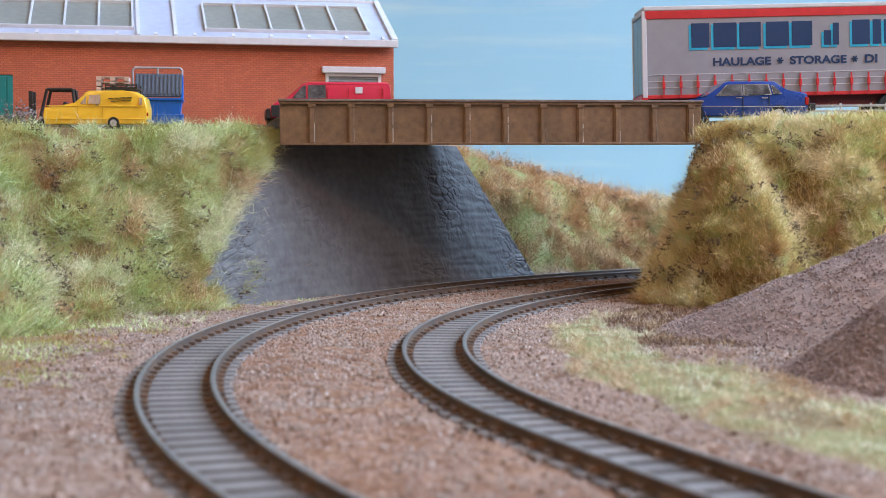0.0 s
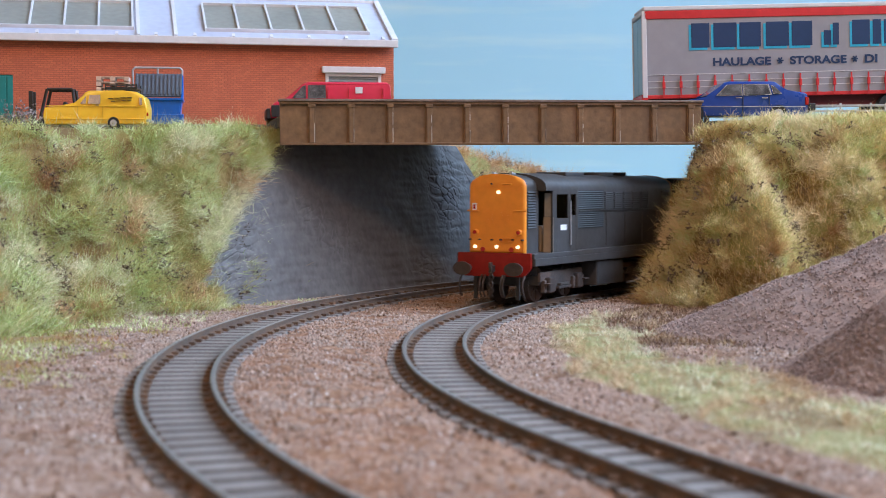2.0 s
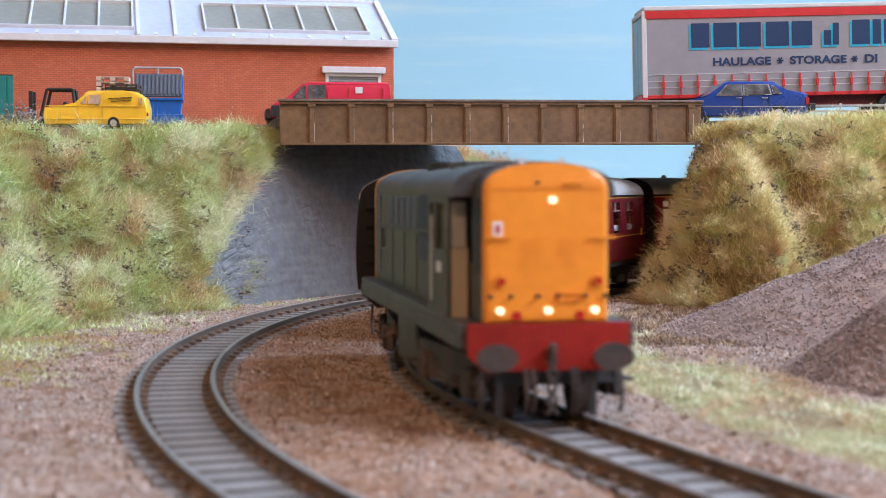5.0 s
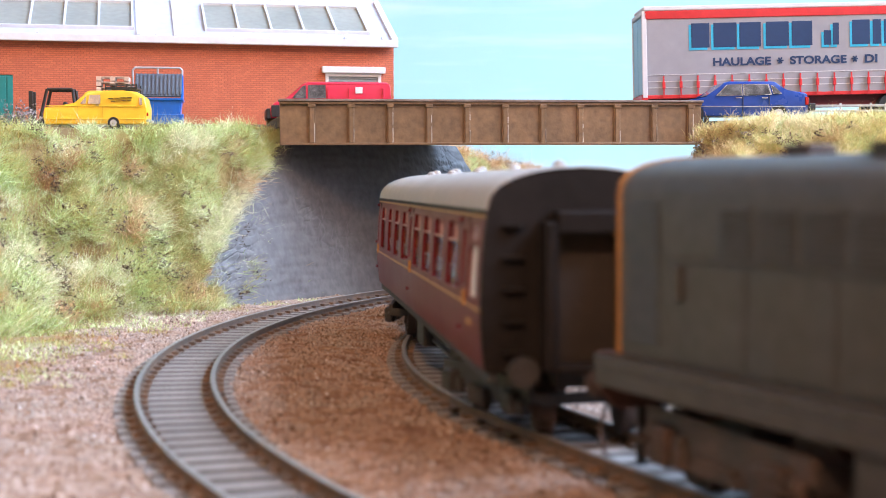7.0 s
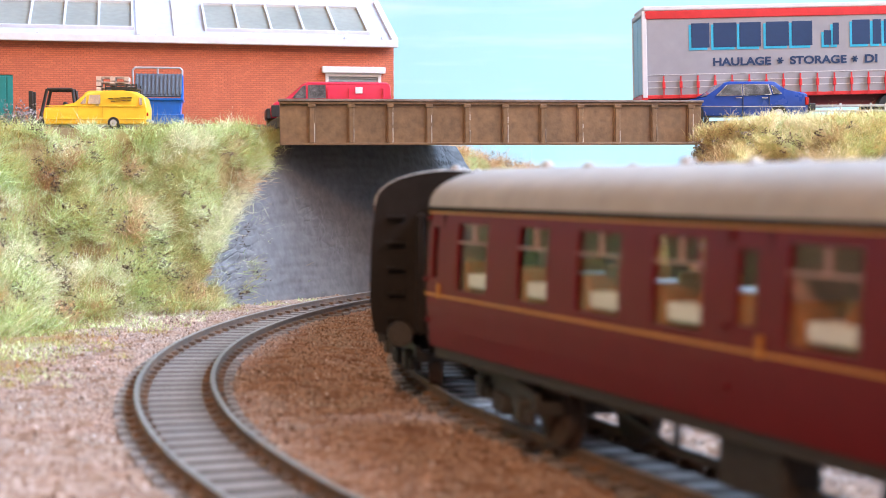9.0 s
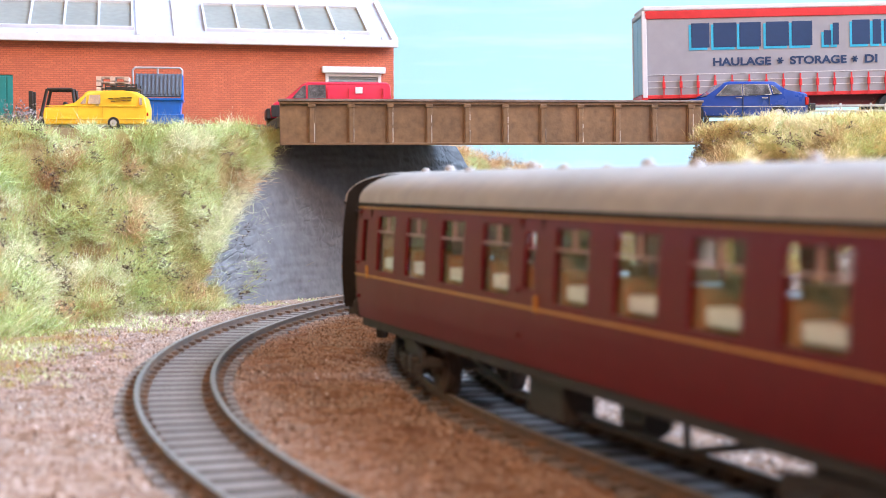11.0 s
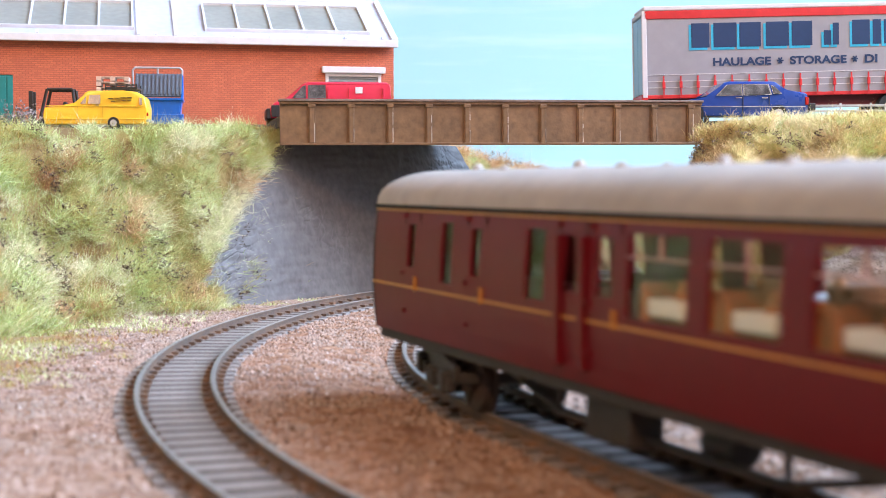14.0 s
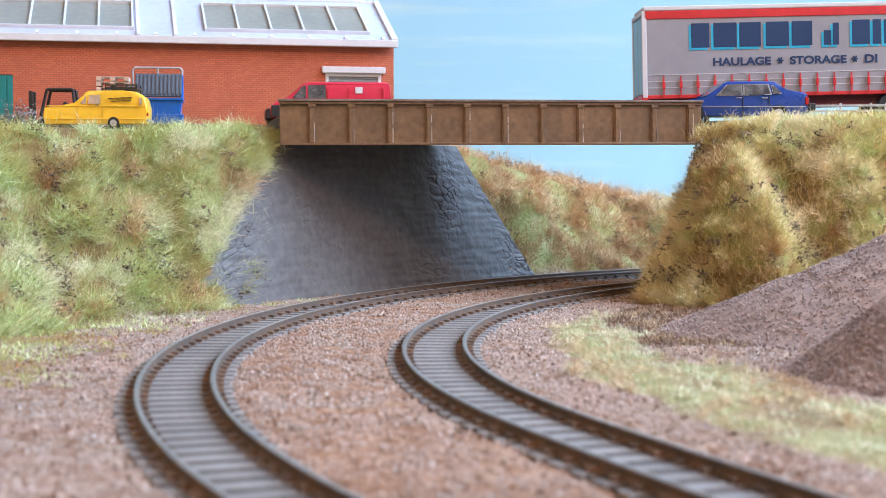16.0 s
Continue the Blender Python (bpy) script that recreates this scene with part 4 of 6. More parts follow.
def build_trailer():
    t = thing("lorry_trailer", "grey curtain-sided lorry trailer with red trim and straps", "trailer", pose(0.1002, 0.735, -0.0006, 0, -1.4, 1.0))
    L, W, z0, z1 = 0.178, 0.033, 0.0900, 0.1330
    cur = bmesh.new()
    n = 120
    rows = [z0 + (z1 - 0.0062 - z0) * j / 8 for j in range(9)]
    vs = [[cur.verts.new((0.0012 + (L - 0.0024) * i / n, 0.0001 * math.sin(i * 0.72) * (1 - j / 9) + 0.0001 * math.sin(i * 0.19 + j * 0.4), z)) for i in range(n + 1)] for j, z in enumerate(rows)]
    for j in range(8):
        for i in range(n):
            cur.faces.new((vs[j][i], vs[j][i + 1], vs[j + 1][i + 1], vs[j + 1][i]))
    c = part("side_curtain", cur, M["trailer"], t, "grey curtain with navy and blue lettering", smooth=True)
    part("inner_box", boxes((0.001, L - 0.001, 0.0008, W, z0, z1 - 0.001)), M["trailer"], t)
    part("top_band", boxes((0.0, L, -0.0006, 0.0012, z1 - 0.0062, z1 - 0.0022), bevel=0.0003), M["trailer_red"], t, "red cant rail")
    part("roof_rail", boxes((-0.0004, L, -0.0008, 0.002, z1 - 0.0022, z1), bevel=0.0005), M["trailer_white"], t, "pale roof rail")
    part("roof_sheet", boxes((0.0, L, 0.002, W - 0.001, z1 - 0.0012, z1 + 0.0002), bevel=0.0003), M["trailer_white"], t)
    e = part("end_frame", boxes((-0.0012, 0.0012, -0.0006, 0.0014, z0 - 0.001, z1 - 0.0022), (-0.0012, 0.0012, W - 0.0014, W, z0 - 0.001, z1 - 0.0022), (-0.0012, 0.0012, 0.0014, W - 0.0014, z1 - 0.0042, z1 - 0.0022), bevel=0.0003), M["trailer_white"], t)
    for y in (0.0018, 0.0168):
        part("end_door", boxes((-0.0008, 0.001, y, y + 0.0145, z0 + 0.001, z1 - 0.005), bevel=0.0003), M["end_blue"], e, "pale blue end door")
    part("tail_bar", boxes((-0.0014, 0.0014, -0.0004, W, z0 - 0.0036, z0 + 0.0006), bevel=0.0003), M["trailer_red"], t, "red tail bar")
    part("side_rave", boxes((0.0014, L, -0.0002, 0.0016, z0 - 0.0016, z0 + 0.0002), bevel=0.0002), M["trailer_red"], t)
    part("chassis_beam", boxes((0.0014, L, 0.006, 0.0085, z0 - 0.0065, z0 - 0.0005), (0.0014, L, W - 0.0085, W - 0.006, z0 - 0.0065, z0 - 0.0005)), M["chassis_red"], t, "dark red chassis beam")
    for i in range(18):
        x = 0.0090 + i * 0.0083
        s = part("strap", boxes((x - 0.0003, x + 0.0003, -0.0012, -0.0005, z0 - 0.001, z0 + 0.0092)), M["trailer_red"], t, "red curtain strap with buckle")
        part("buckle", boxes((x - 0.0007, x + 0.0007, -0.0016, -0.0006, z0 + 0.0032, z0 + 0.0066), bevel=0.0002), M["trailer_red"], s)
    for z in (0.0098, 0.0066, 0.0036):
        part("curtain_seam", boxes((0.0014, L - 0.0014, -0.0003, -0.0001, z0 + z, z0 + z + 0.0003)), M["trailer_white"], c)
    # company name as plain bars, in navy over light blue
    for x, w, h in ((0.0228, 0.0088, 1), (0.0336, 0.0112, 1), (0.0462, 0.0104, 1), (0.0590, 0.0112, 1), (0.0716, 0.0100, 1), (0.0872, 0.0036, 0.6), (0.0916, 0.0030, 0.9), (0.1010, 0.0086, 1), (0.1110, 0.0040, 1), (0.1165, 0.0100, 1), (0.1280, 0.0100, 1), (0.1395, 0.0100, 1)):
        z = 0.1126
        part("sign_shadow", boxes((x - 0.0012, x + w - 0.0010, -0.00034, -0.0001, z - 0.0012, z + 0.0118 * h - 0.0008), bevel=0.0001), M["cyan"], c, "light blue sign shading")
        part("sign_bar", boxes((x, x + w, -0.0005, -0.00036, z, z + 0.0118 * h), bevel=0.0001), M["navy"], c, "navy sign bar")
    for word, x, w in (("HAULAGE", 0.0332, 0.0282), ("STORAGE", 0.0706, 0.0276), ("DI", 0.1070, 0.0062)):
        part("sign_word", text_mesh(word, 0.0040, w), M["navy"], c, "navy lettering", at=pose(x, -0.00032, 0.1036))
    for x in (0.0658, 0.1022):
        s = bmesh.new()
        for k in range(3):
            a = k * math.pi / 3
            d = Vector((math.cos(a), 0, math.sin(a))) * 0.0016
            quad_slab(s, Vector((x, -0.0003, 0.1056)), d * 1.0, Vector((-d.z, 0, d.x)), -1, 1, -0.22, 0.22, -0.0001, 0.0002)
        part("sign_star", s, M["navy"], c)
    for x in (0.120, 0.138, 0.156):
        for y in (0.003, W - 0.003):
            w = part("wheel", cyl(bmesh.new(), (x, y - 0.003, ROAD_Z + 0.0066), (x, y + 0.003, ROAD_Z + 0.0066), 0.0066, n=20), M["tyre"], t)
            part("rim", cyl(bmesh.new(), (x, y - 0.0034, ROAD_Z + 0.0066), (x, y + 0.0034, ROAD_Z + 0.0066), 0.0036, n=16), M["trailer_white"], w)
    part("axle", boxes((0.115, 0.160, 0.007, W - 0.007, ROAD_Z + 0.005, ROAD_Z + 0.0084)), M["dark"], t)
    for y in (0.008, W - 0.009):
        part("landing_leg", boxes((0.030, 0.0325, y, y + 0.002, ROAD_Z, z0 - 0.001)), M["dark"], t)


M["end_blue"] = material("end_door_blue", (0.25, 0.42, 0.55), 0.4, vary=0.08, scale=50, bump=0.05)
M["chassis_red"] = material("chassis_red", (0.14, 0.015, 0.018), 0.6, vary=0.15, scale=60)
build_trailer()

bm = boxes((GLEN + 0.0010, GLEN + 0.150, 0.008, 0.100, 0.0705, ROAD_Z - 0.0012), bevel=0.0004)
tagged(part("road", bm, M["tarmac"], at=GM), "dark tarmac road running off the bridge", "road", kind="structure")

# steel railing beside the road
rl = thing("railing", "pale grey steel railing beside the road", "railing", pose(0.1560, 0.702, ROAD_Z, 0, 0, -8))
for z in (0.0046, 0.0070):
    part("rail_bar", boxes((-0.002, 0.12, -0.0004, 0.0004, z, z + 0.0010), bevel=0.0002), M["fence_steel"], rl)
for i in range(9):
    part("railing_post", boxes((i * 0.0135, i * 0.0135 + 0.0009, 0.0004, 0.0013, 0, 0.0088), bevel=0.0002), M["fence_steel"], rl)

# ---- things by the workshop ----
bz = 0.0712
sk = thing("waste_bin", "large blue wheeled waste bin with a grey ribbed lid", "waste bin", pose(-0.1376, 0.735, bz + 0.0016, 0, 0, 8))
bm = bmesh.new()
prism(bm, [(-0.0098, 0.0022), (0.0098, 0.0022), (0.0112, 0.0150), (-0.0112, 0.0150)], -0.0085, 0.0085)
bmesh.ops.bevel(bm, geom=list(bm.edges), offset=0.0006, segments=2, affect="EDGES")
tub = part("tub", bm, M["blue_bin"], sk, smooth=True)
part("rim", boxes((-0.0118, 0.0118, -0.0093, 0.0093, 0.0138, 0.0152), bevel=0.0004), M["blue_bin"], tub)
part("skirt", boxes((-0.0108, 0.0120, -0.0088, -0.0070, 0.0012, 0.0075), bevel=0.0004), M["blue_bin"], tub)
lid = bmesh.new()
quad_slab(lid, Vector((0, -0.0088, 0.0154)), Vector((1, 0, 0)), Vector((0, 0.72, 0.69)), -0.0112, 0.0108, 0, 0.0165, 0, 0.0008)
ld = part("lid", lid, M["grey_lid"], sk, "grey ribbed lid")
for i in range(12):
    rb_ = bmesh.new()
    x = -0.0108 + i * 0.00192
    part("lid_rib", quad_slab(rb_, Vector((0, -0.0088, 0.0154)), Vector((1, 0, 0)), Vector((0, 0.72, 0.69)), x, x + 0.0007, 0.0005, 0.016, 0.0008, 0.0015), M["grey_lid"], ld)
part("lid_side", prism(bmesh.new(), [(-0.0088, 0.0152), (0.0088, 0.0152), (0.0030, 0.0268)], 0.0108, 0.0116, axis="x"), M["blue_bin"], sk)
fr = bmesh.new()
for a, b_ in (((-0.0128, 0.006, 0.0154), (-0.0128, 0.006, 0.0296)), ((0.0110, 0.006, 0.0154), (0.0110, 0.006, 0.0296)), ((-0.0118, 0.006, 0.0306), (0.0100, 0.006, 0.0306)), ((-0.0008, 0.006, 0.025), (-0.0008, 0.006, 0.0306)), ((-0.0128, 0.006, 0.0294), (-0.0116, 0.006, 0.0306)), ((0.0110, 0.006, 0.0294), (0.0098, 0.006, 0.0306))):
    cyl(fr, a, b_, 0.0005, n=8)
part("hoop", fr, M["fence_steel"], sk, "pale steel tube hoop")
for x in (-0.0085, 0.0085):
    for y in (-0.006, 0.006):
        part("castor", cyl(bmesh.new(), (x, y - 0.0008, 0.0013), (x, y + 0.0008, 0.0013), 0.0014, n=12), M["black"], sk)

pl = thing("pallet_stack", "stack of pale wooden pallets against the wall", "pallets", pose(-0.1625, 0.748, bz, 0, 0, 8))
for k in range(11):
    z = 0.0000 + k * 0.0026
    p = part("pallet", boxes(*[(-0.0078, 0.0078, -0.006 + j * 0.0028, -0.006 + j * 0.0028 + 0.0019, z + 0.0017, z + 0.0021) for j in range(5)]), M["wood"], pl)
    for x in (-0.0078, -0.0012, 0.0054):
        part("bearer", boxes((x, x + 0.0024, -0.006, 0.0071, z, z + 0.0017), bevel=0.0001), M["wood"], p)

fk = thing("forklift", "dark forklift truck with an overhead guard", "forklift", pose(-0.1845, 0.715, bz, 0, 0, 6))
part("body", boxes((-0.0040, 0.0085, -0.0055, 0.0055, 0.0015, 0.0066), bevel=0.0008), M["dark"], fk)
part("counterweight", boxes((0.0060, 0.0108, -0.0058, 0.0058, 0.0020, 0.0085), bevel=0.001), M["dark"], fk)
part("seat", boxes((0.0020, 0.0055, -0.003, 0.003, 0.0066, 0.0078), (0.0048, 0.0058, -0.003, 0.003, 0.0078, 0.0118), bevel=0.0003), M["black"], fk)
for y in (-0.005, 0.005):
    g = bmesh.new()
    for a, b_ in (((-0.0036, y, 0.0055), (-0.0010, y, 0.0165)), ((-0.0010, y, 0.0165), (0.0088, y, 0.0165)), ((0.0088, y, 0.0165), (0.0100, y, 0.0070))):
        cyl(g, a, b_, 0.0006, n=8)
    part("guard_post", g, M["dark"], fk)
part("guard_roof", boxes(*[(-0.0008 + i * 0.0016, 0.0 + i * 0.0016, -0.005, 0.005, 0.0163, 0.0169) for i in range(6)]), M["dark"], fk)
for y in (-0.0036, 0.0036):
    ms = part("mast", boxes((-0.0082, -0.0066, y - 0.0007, y + 0.0007, 0.0006, 0.0158), bevel=0.0002), M["dark"], fk)
    part("fork", boxes((-0.0165, -0.0066, y - 0.0008, y + 0.0008, 0.0006, 0.0012), bevel=0.0001), M["dark"], ms)
for x in (-0.0030, 0.0075):
    for y in (-0.0052, 0.0052):
        part("wheel", cyl(bmesh.new(), (x, y - 0.001, 0.0022), (x, y + 0.001, 0.0022), 0.0023, n=14), M["tyre"], fk)

fk.scale = (1.2, 1.2, 1.2)

# ---- gravel heaps ----


def heap(cx, cy, rx, ry, h, seed, label):
    n, k = 90, 46
    rng = np.random.RandomState(seed)
    A, Rr = np.meshgrid(np.linspace(0, 2 * np.pi, n, endpoint=False), np.linspace(0, 1, k))
    X, Y = cx + np.cos(A) * Rr * rx, cy + np.sin(A) * Rr * ry
    prof = np.sqrt((1 - Rr) ** 2 + 0.01) - 0.1
    Z = -0.006 + (h + 0.002) * prof / (np.sqrt(1.01) - 0.1) + 0.0012 * bumps(X, Y, seed, 0.035) * (1 - Rr) + rng.normal(0, 0.00035, X.shape)
    co = np.stack([X, Y, Z], -1).reshape(-1, 3)
    i = np.arange(n * k).reshape(k, n)
    f = np.stack([i[:-1], i[1:], np.roll(i[1:], -1, 1), np.roll(i[:-1], -1, 1)], -1).reshape(-1, 4)
    hp = thing("gravel_heap", label, "gravel heap", group="gravel heaps")
    o = arrays("mound", co, f, M["heap"], smooth=True)
    o.parent = hp
    q = rng.rand(34000, 2)
    a, r = q[:, 0] * 2 * np.pi, np.sqrt(q[:, 1])
    x, y = cx + np.cos(a) * r * rx, cy + np.sin(a) * r * ry
    p2 = np.sqrt((1 - r) ** 2 + 0.01) - 0.1
    z = -0.006 + (h + 0.002) * p2 / (np.sqrt(1.01) - 0.1) + 0.0012 * bumps(x, y, seed, 0.035) * (1 - r) + 0.0003
    g = chips("loose_gravel", np.stack([x, y, z], 1), rng, 0.0002, 0.0006, M["heap_chip"])
    g.parent = hp
    tagged(g, "loose grey-brown gravel grains", kind="stuff")


def chips(name, P, rng, s0, s1, mat):
    """Small angular stones at the places P."""
    base = np.array([(1, 0, -0.3), (-0.5, 0.9, -0.3), (-0.5, -0.9, -0.3), (0.15, 0.1, 0.9), ], float)
    tri = np.array([(0, 1, 3), (1, 2, 3), (2, 0, 3), (0, 2, 1)])
    n = len(P)
    a = rng.rand(n) * 6.283
    s = rng.uniform(s0, s1, n)
    jit = base[None] * rng.uniform(0.55, 1.35, (n, 4, 3))
    c, sn = np.cos(a)[:, None], np.sin(a)[:, None]
    V = np.stack([jit[..., 0] * c - jit[..., 1] * sn, jit[..., 0] * sn + jit[..., 1] * c, jit[..., 2]], -1) * s[:, None, None] + P[:, None, :]
    F = (tri[None] + (np.arange(n) * 4)[:, None, None]).reshape(-1, 3)
    return arrays(name, V.reshape(-1, 3), F, mat)


heap(0.1900, 0.500, 0.135, 0.085, 0.052, 11, "tall heap of dark brown gravel beside the grass verge")
heap(0.1500, 0.385, 0.072, 0.062, 0.048, 23, "low heap of dark brown gravel at the verge")

# ---- loose ballast, grass and twigs ----


def scatter_ballast():
    """Clods and grains of ballast; bare brown earth shows in the gaps between them."""
    rng = np.random.RandomState(77)
    P = []
    for n, (x0, x1, y0, y1) in ((300000, (-0.16, 0.16, 0.20, 0.78)), (40000, (-0.30, 0.0, 0.30, 0.62))):
        x, y = rng.uniform(x0, x1, n), rng.uniform(y0, y1, n)
        z, turf, t, t2, verge = height(x, y)
        dl = np.abs(np.hypot(x - LC.x, y - LC.y) - LR)
        dr = np.abs(np.hypot(x - RC.x, y - RC.y) - RR)
        bare = (bumps(x, y, 91, 0.014) + 0.6 * bumps(x, y, 92, 0.05) < -0.5) & (rng.rand(n) < 0.95)
        keep = (turf < 0.25) & (dl > 0.0125) & (dr > 0.0125) & ~bare
        P.append(np.stack([x, y, z], 1)[keep])
    P = np.concatenate(P)
    # chips between the tracks that take the painted warm shade
    brown = (np.hypot(P[:, 0] - LC.x, P[:, 1] - LC.y) < LR) & (np.hypot(P[:, 0] - RC.x, P[:, 1] - RC.y) > RR - 0.014) & (rng.rand(len(P)) < 0.6)
    clod = rng.rand(len(P)) < 0.14
    crumb = rng.rand(len(P))
    for pick, s0, s1, mat, label in ((brown & ~clod & (crumb > 0.07), 0.0002, 0.0005, "chip_shade", "loose ballast grains browned for the warm shade between the tracks"), (~brown & ~clod & (crumb > 0.07), 0.0002, 0.0005, "chip", "loose pinkish-grey ballast grains on the ground"),
                                     (brown & clod, 0.0005, 0.0010, "chip_shade", "coarse ballast clods browned for the warm shade between the tracks"), (~brown & clod, 0.0005, 0.0009, "chip", "coarse pinkish-grey ballast clods"),
                                     (~clod & (crumb < 0.055), 0.0004, 0.0009, "crumb_dark", "dark brown earth crumbs on the ballast"), (~clod & (crumb >= 0.055) & (crumb <= 0.07), 0.0003, 0.0006, "crumb_pale", "pale flint grains on the ballast")):
        tagged(chips("loose_ballast", P[pick], rng, s0, s1, M[mat]), label, "ballast", kind="stuff")


scatter_ballast()


def grass(name, label, P, N, rng, l0, l1, mat, lean=0.7, width=0.00013):
    """Fibres of static grass rooted at P; N tilts them off the slope."""
    n = len(P)
    a = rng.rand(n) * 6.283
    ln = rng.uniform(l0, l1, n)
    d = np.stack([np.cos(a) * lean * rng.rand(n), np.sin(a) * lean * rng.rand(n), rng.uniform(0.1, 0.9, n)], 1) + 0.35 * N
    d /= np.linalg.norm(d, axis=1)[:, None]
    side = np.stack([np.cos(a + 1.6), np.sin(a + 1.6), np.zeros(n)], 1)
    w = (width * rng.uniform(0.7, 1.3, n))[:, None]
    bend = np.stack([np.cos(a), np.sin(a), -0.4 * np.ones(n)], 1) * (ln * rng.uniform(0.05, 0.45, n))[:, None]
    mid, tip = P + d * (ln * 0.55)[:, None], P + d * ln[:, None] + bend
    V = np.stack([P - side * w, P + side * w, mid + side * w * 0.8, mid - side * w * 0.8, tip], 1)
    tri = np.array([(0, 1, 2), (0, 2, 3), (3, 2, 4)])
    F = (tri[None] + (np.arange(n) * 5)[:, None, None]).reshape(-1, 3)
    return tagged(arrays(name, V.reshape(-1, 3), F, mat), label, "grass", kind="stuff")


def slope_normal(x, y):
    e = 0.003
    gx = (height(x + e, y)[0] - height(x - e, y)[0]) / (2 * e)
    gy = (height(x, y + e)[0] - height(x, y - e)[0]) / (2 * e)
    N = np.stack([-gx, -gy, np.ones_like(gx)], 1)
    return N / np.linalg.norm(N, axis=1)[:, None]


def plant(name, label, seed, n, x0, x1, y0, y1, want, l0, l1, mat, lean=0.9, clump=0.3, width=0.00011):
    rng = np.random.RandomState(seed)
    x, y = rng.uniform(x0, x1, n), rng.uniform(y0, y1, n)
    z, turf, t, t2, verge = height(x, y)
    gx, gy = (height(x + 0.002, y)[0] - z) / 0.002, (height(x, y + 0.002)[0] - z) / 0.002
    steep = np.minimum(np.sqrt(1 + gx * gx + gy * gy) / 2.6, 1)
    keep = want(x, y, z, turf, t, t2, verge) & (rng.rand(n) < steep) & (rng.rand(n) < 0.75 + clump * bumps(x, y, seed + 1, 0.025))
    keep &= (t < 0.90) | (t2 > 0) | (rng.rand(n) < 0.25)
    keep &= (t < 0.84) | (x < -0.176) | (x > -0.122) | (rng.rand(n) < 0.22)
    x, y, z = x[keep], y[keep], z[keep]
    return grass(name, label, np.stack([x, y, z - 0.0003], 1), slope_normal(x, y), rng, l0, l1, mat, lean, width)


WEST = lambda x, y, z, turf, t, t2, verge: (t > 0.01) & (x < -0.05) & (t2 == 0) & ((t < 1) | (z > 0))
plant("bank_grass", "pale green and straw static grass on the bank", 1, 330000, -0.26, -0.055, 0.44, 0.70, WEST, 0.0018, 0.0046, M["blade_mixed"], lean=1.7, width=0.0001)
plant("bank_grass", "long fine straw-coloured grass on the bank", 2, 95000, -0.26, -0.055, 0.44, 0.68, WEST, 0.005, 0.0115, M["tuft_pale"], lean=2.8, width=0.00006)
BELOW = lambda x, y, z, turf, t, t2, verge: (t2 > 0.02) & (t2 < 0.86) & (y < 0.69)
EAST = lambda x, y, z, turf, t, t2, verge: (t2 > 0.02) & (y < 0.69)
plant("bank_grass", "tangled brown and straw grass on the bank", 3, 330000, 0.06, 0.27, 0.55, 0.70, EAST, 0.0018, 0.0046, M["blade_straw"], lean=1.9, width=0.0001)
plant("bank_grass", "long dry straw grass on the bank", 4, 90000, 0.06, 0.27, 0.55, 0.68, BELOW, 0.005, 0.0105, M["tuft_dry"], lean=2.8, width=0.00006)
FAR = lambda x, y, z, turf, t, t2, verge: (t > 0.03) & (x > -0.01) & (t2 == 0) & (z < 0.09)
plant("bank_grass", "orange-brown and green scrub on the far bank", 5, 300000, -0.01, 0.27, 0.76, 1.08, FAR, 0.002, 0.0048, M["blade_far"], lean=1.6)
VERGE = lambda x, y, z, turf, t, t2, verge: (verge > 0.25) & (t2 < 0.05)
plant("verge_grass", "short pale green and straw grass verge", 6, 240000, 0.02, 0.24, 0.24, 0.64, VERGE, 0.0008, 0.0027, M["blade_verge"], lean=2.4, clump=0.6)


def tufts(name, label, seed, n, per, x0, x1, y0, y1, want, size, mat):
    """Fluffy bunches of fibres that spread from one root, in patches."""
    rng = np.random.RandomState(seed)
    x, y = rng.uniform(x0, x1, n * 6), rng.uniform(y0, y1, n * 6)
    z, turf, t, t2, verge = height(x, y)
    k = want(x, y, z, turf, t, t2, verge) & ((t < 0.82) | (t2 > 0) | (x > 0)) & (rng.rand(len(x)) < 0.5 + 0.5 * bumps(x, y, seed, 0.05))
    P = np.stack([x, y, z], 1)[k][:n]
    return bunch(name, label, P, slope_normal(P[:, 0], P[:, 1]), per, size, mat, rng)


def bunch(name, label, P, N, per, size, mat, rng):
    big = rng.uniform(0.5, 1.0, len(P)) * size
    P, N, big = (np.repeat(a, per, axis=0) for a in (P, N, big))
    m = len(P)
    d = rng.normal(0, 1, (m, 3)) * (1.0, 1.0, 0.55) + N * 0.9 + (0, 0, 0.35)
    d /= np.linalg.norm(d, axis=1)[:, None]
    root = P + rng.normal(0, 1, (m, 3)) * (big * 0.22)[:, None]
    ln = big * rng.uniform(0.5, 1.0, m)
    side = np.cross(d, rng.normal(0, 1, (m, 3)))
    side /= np.linalg.norm(side, axis=1)[:, None]
    w = 0.00007
    mid = root + d * (ln * 0.5)[:, None]
    tip = root + d * ln[:, None] + rng.normal(0, 1, (m, 3)) * (ln * 0.22)[:, None]
    V = np.stack([root - side * w, root + side * w, mid + side * w, mid - side * w, tip], 1)
    tri = np.array([(0, 1, 2), (0, 2, 3), (3, 2, 4)])
    F = (tri[None] + (np.arange(m) * 5)[:, None, None]).reshape(-1, 3)
    return tagged(arrays(name, V.reshape(-1, 3), F, mat), label, "grass", kind="stuff")


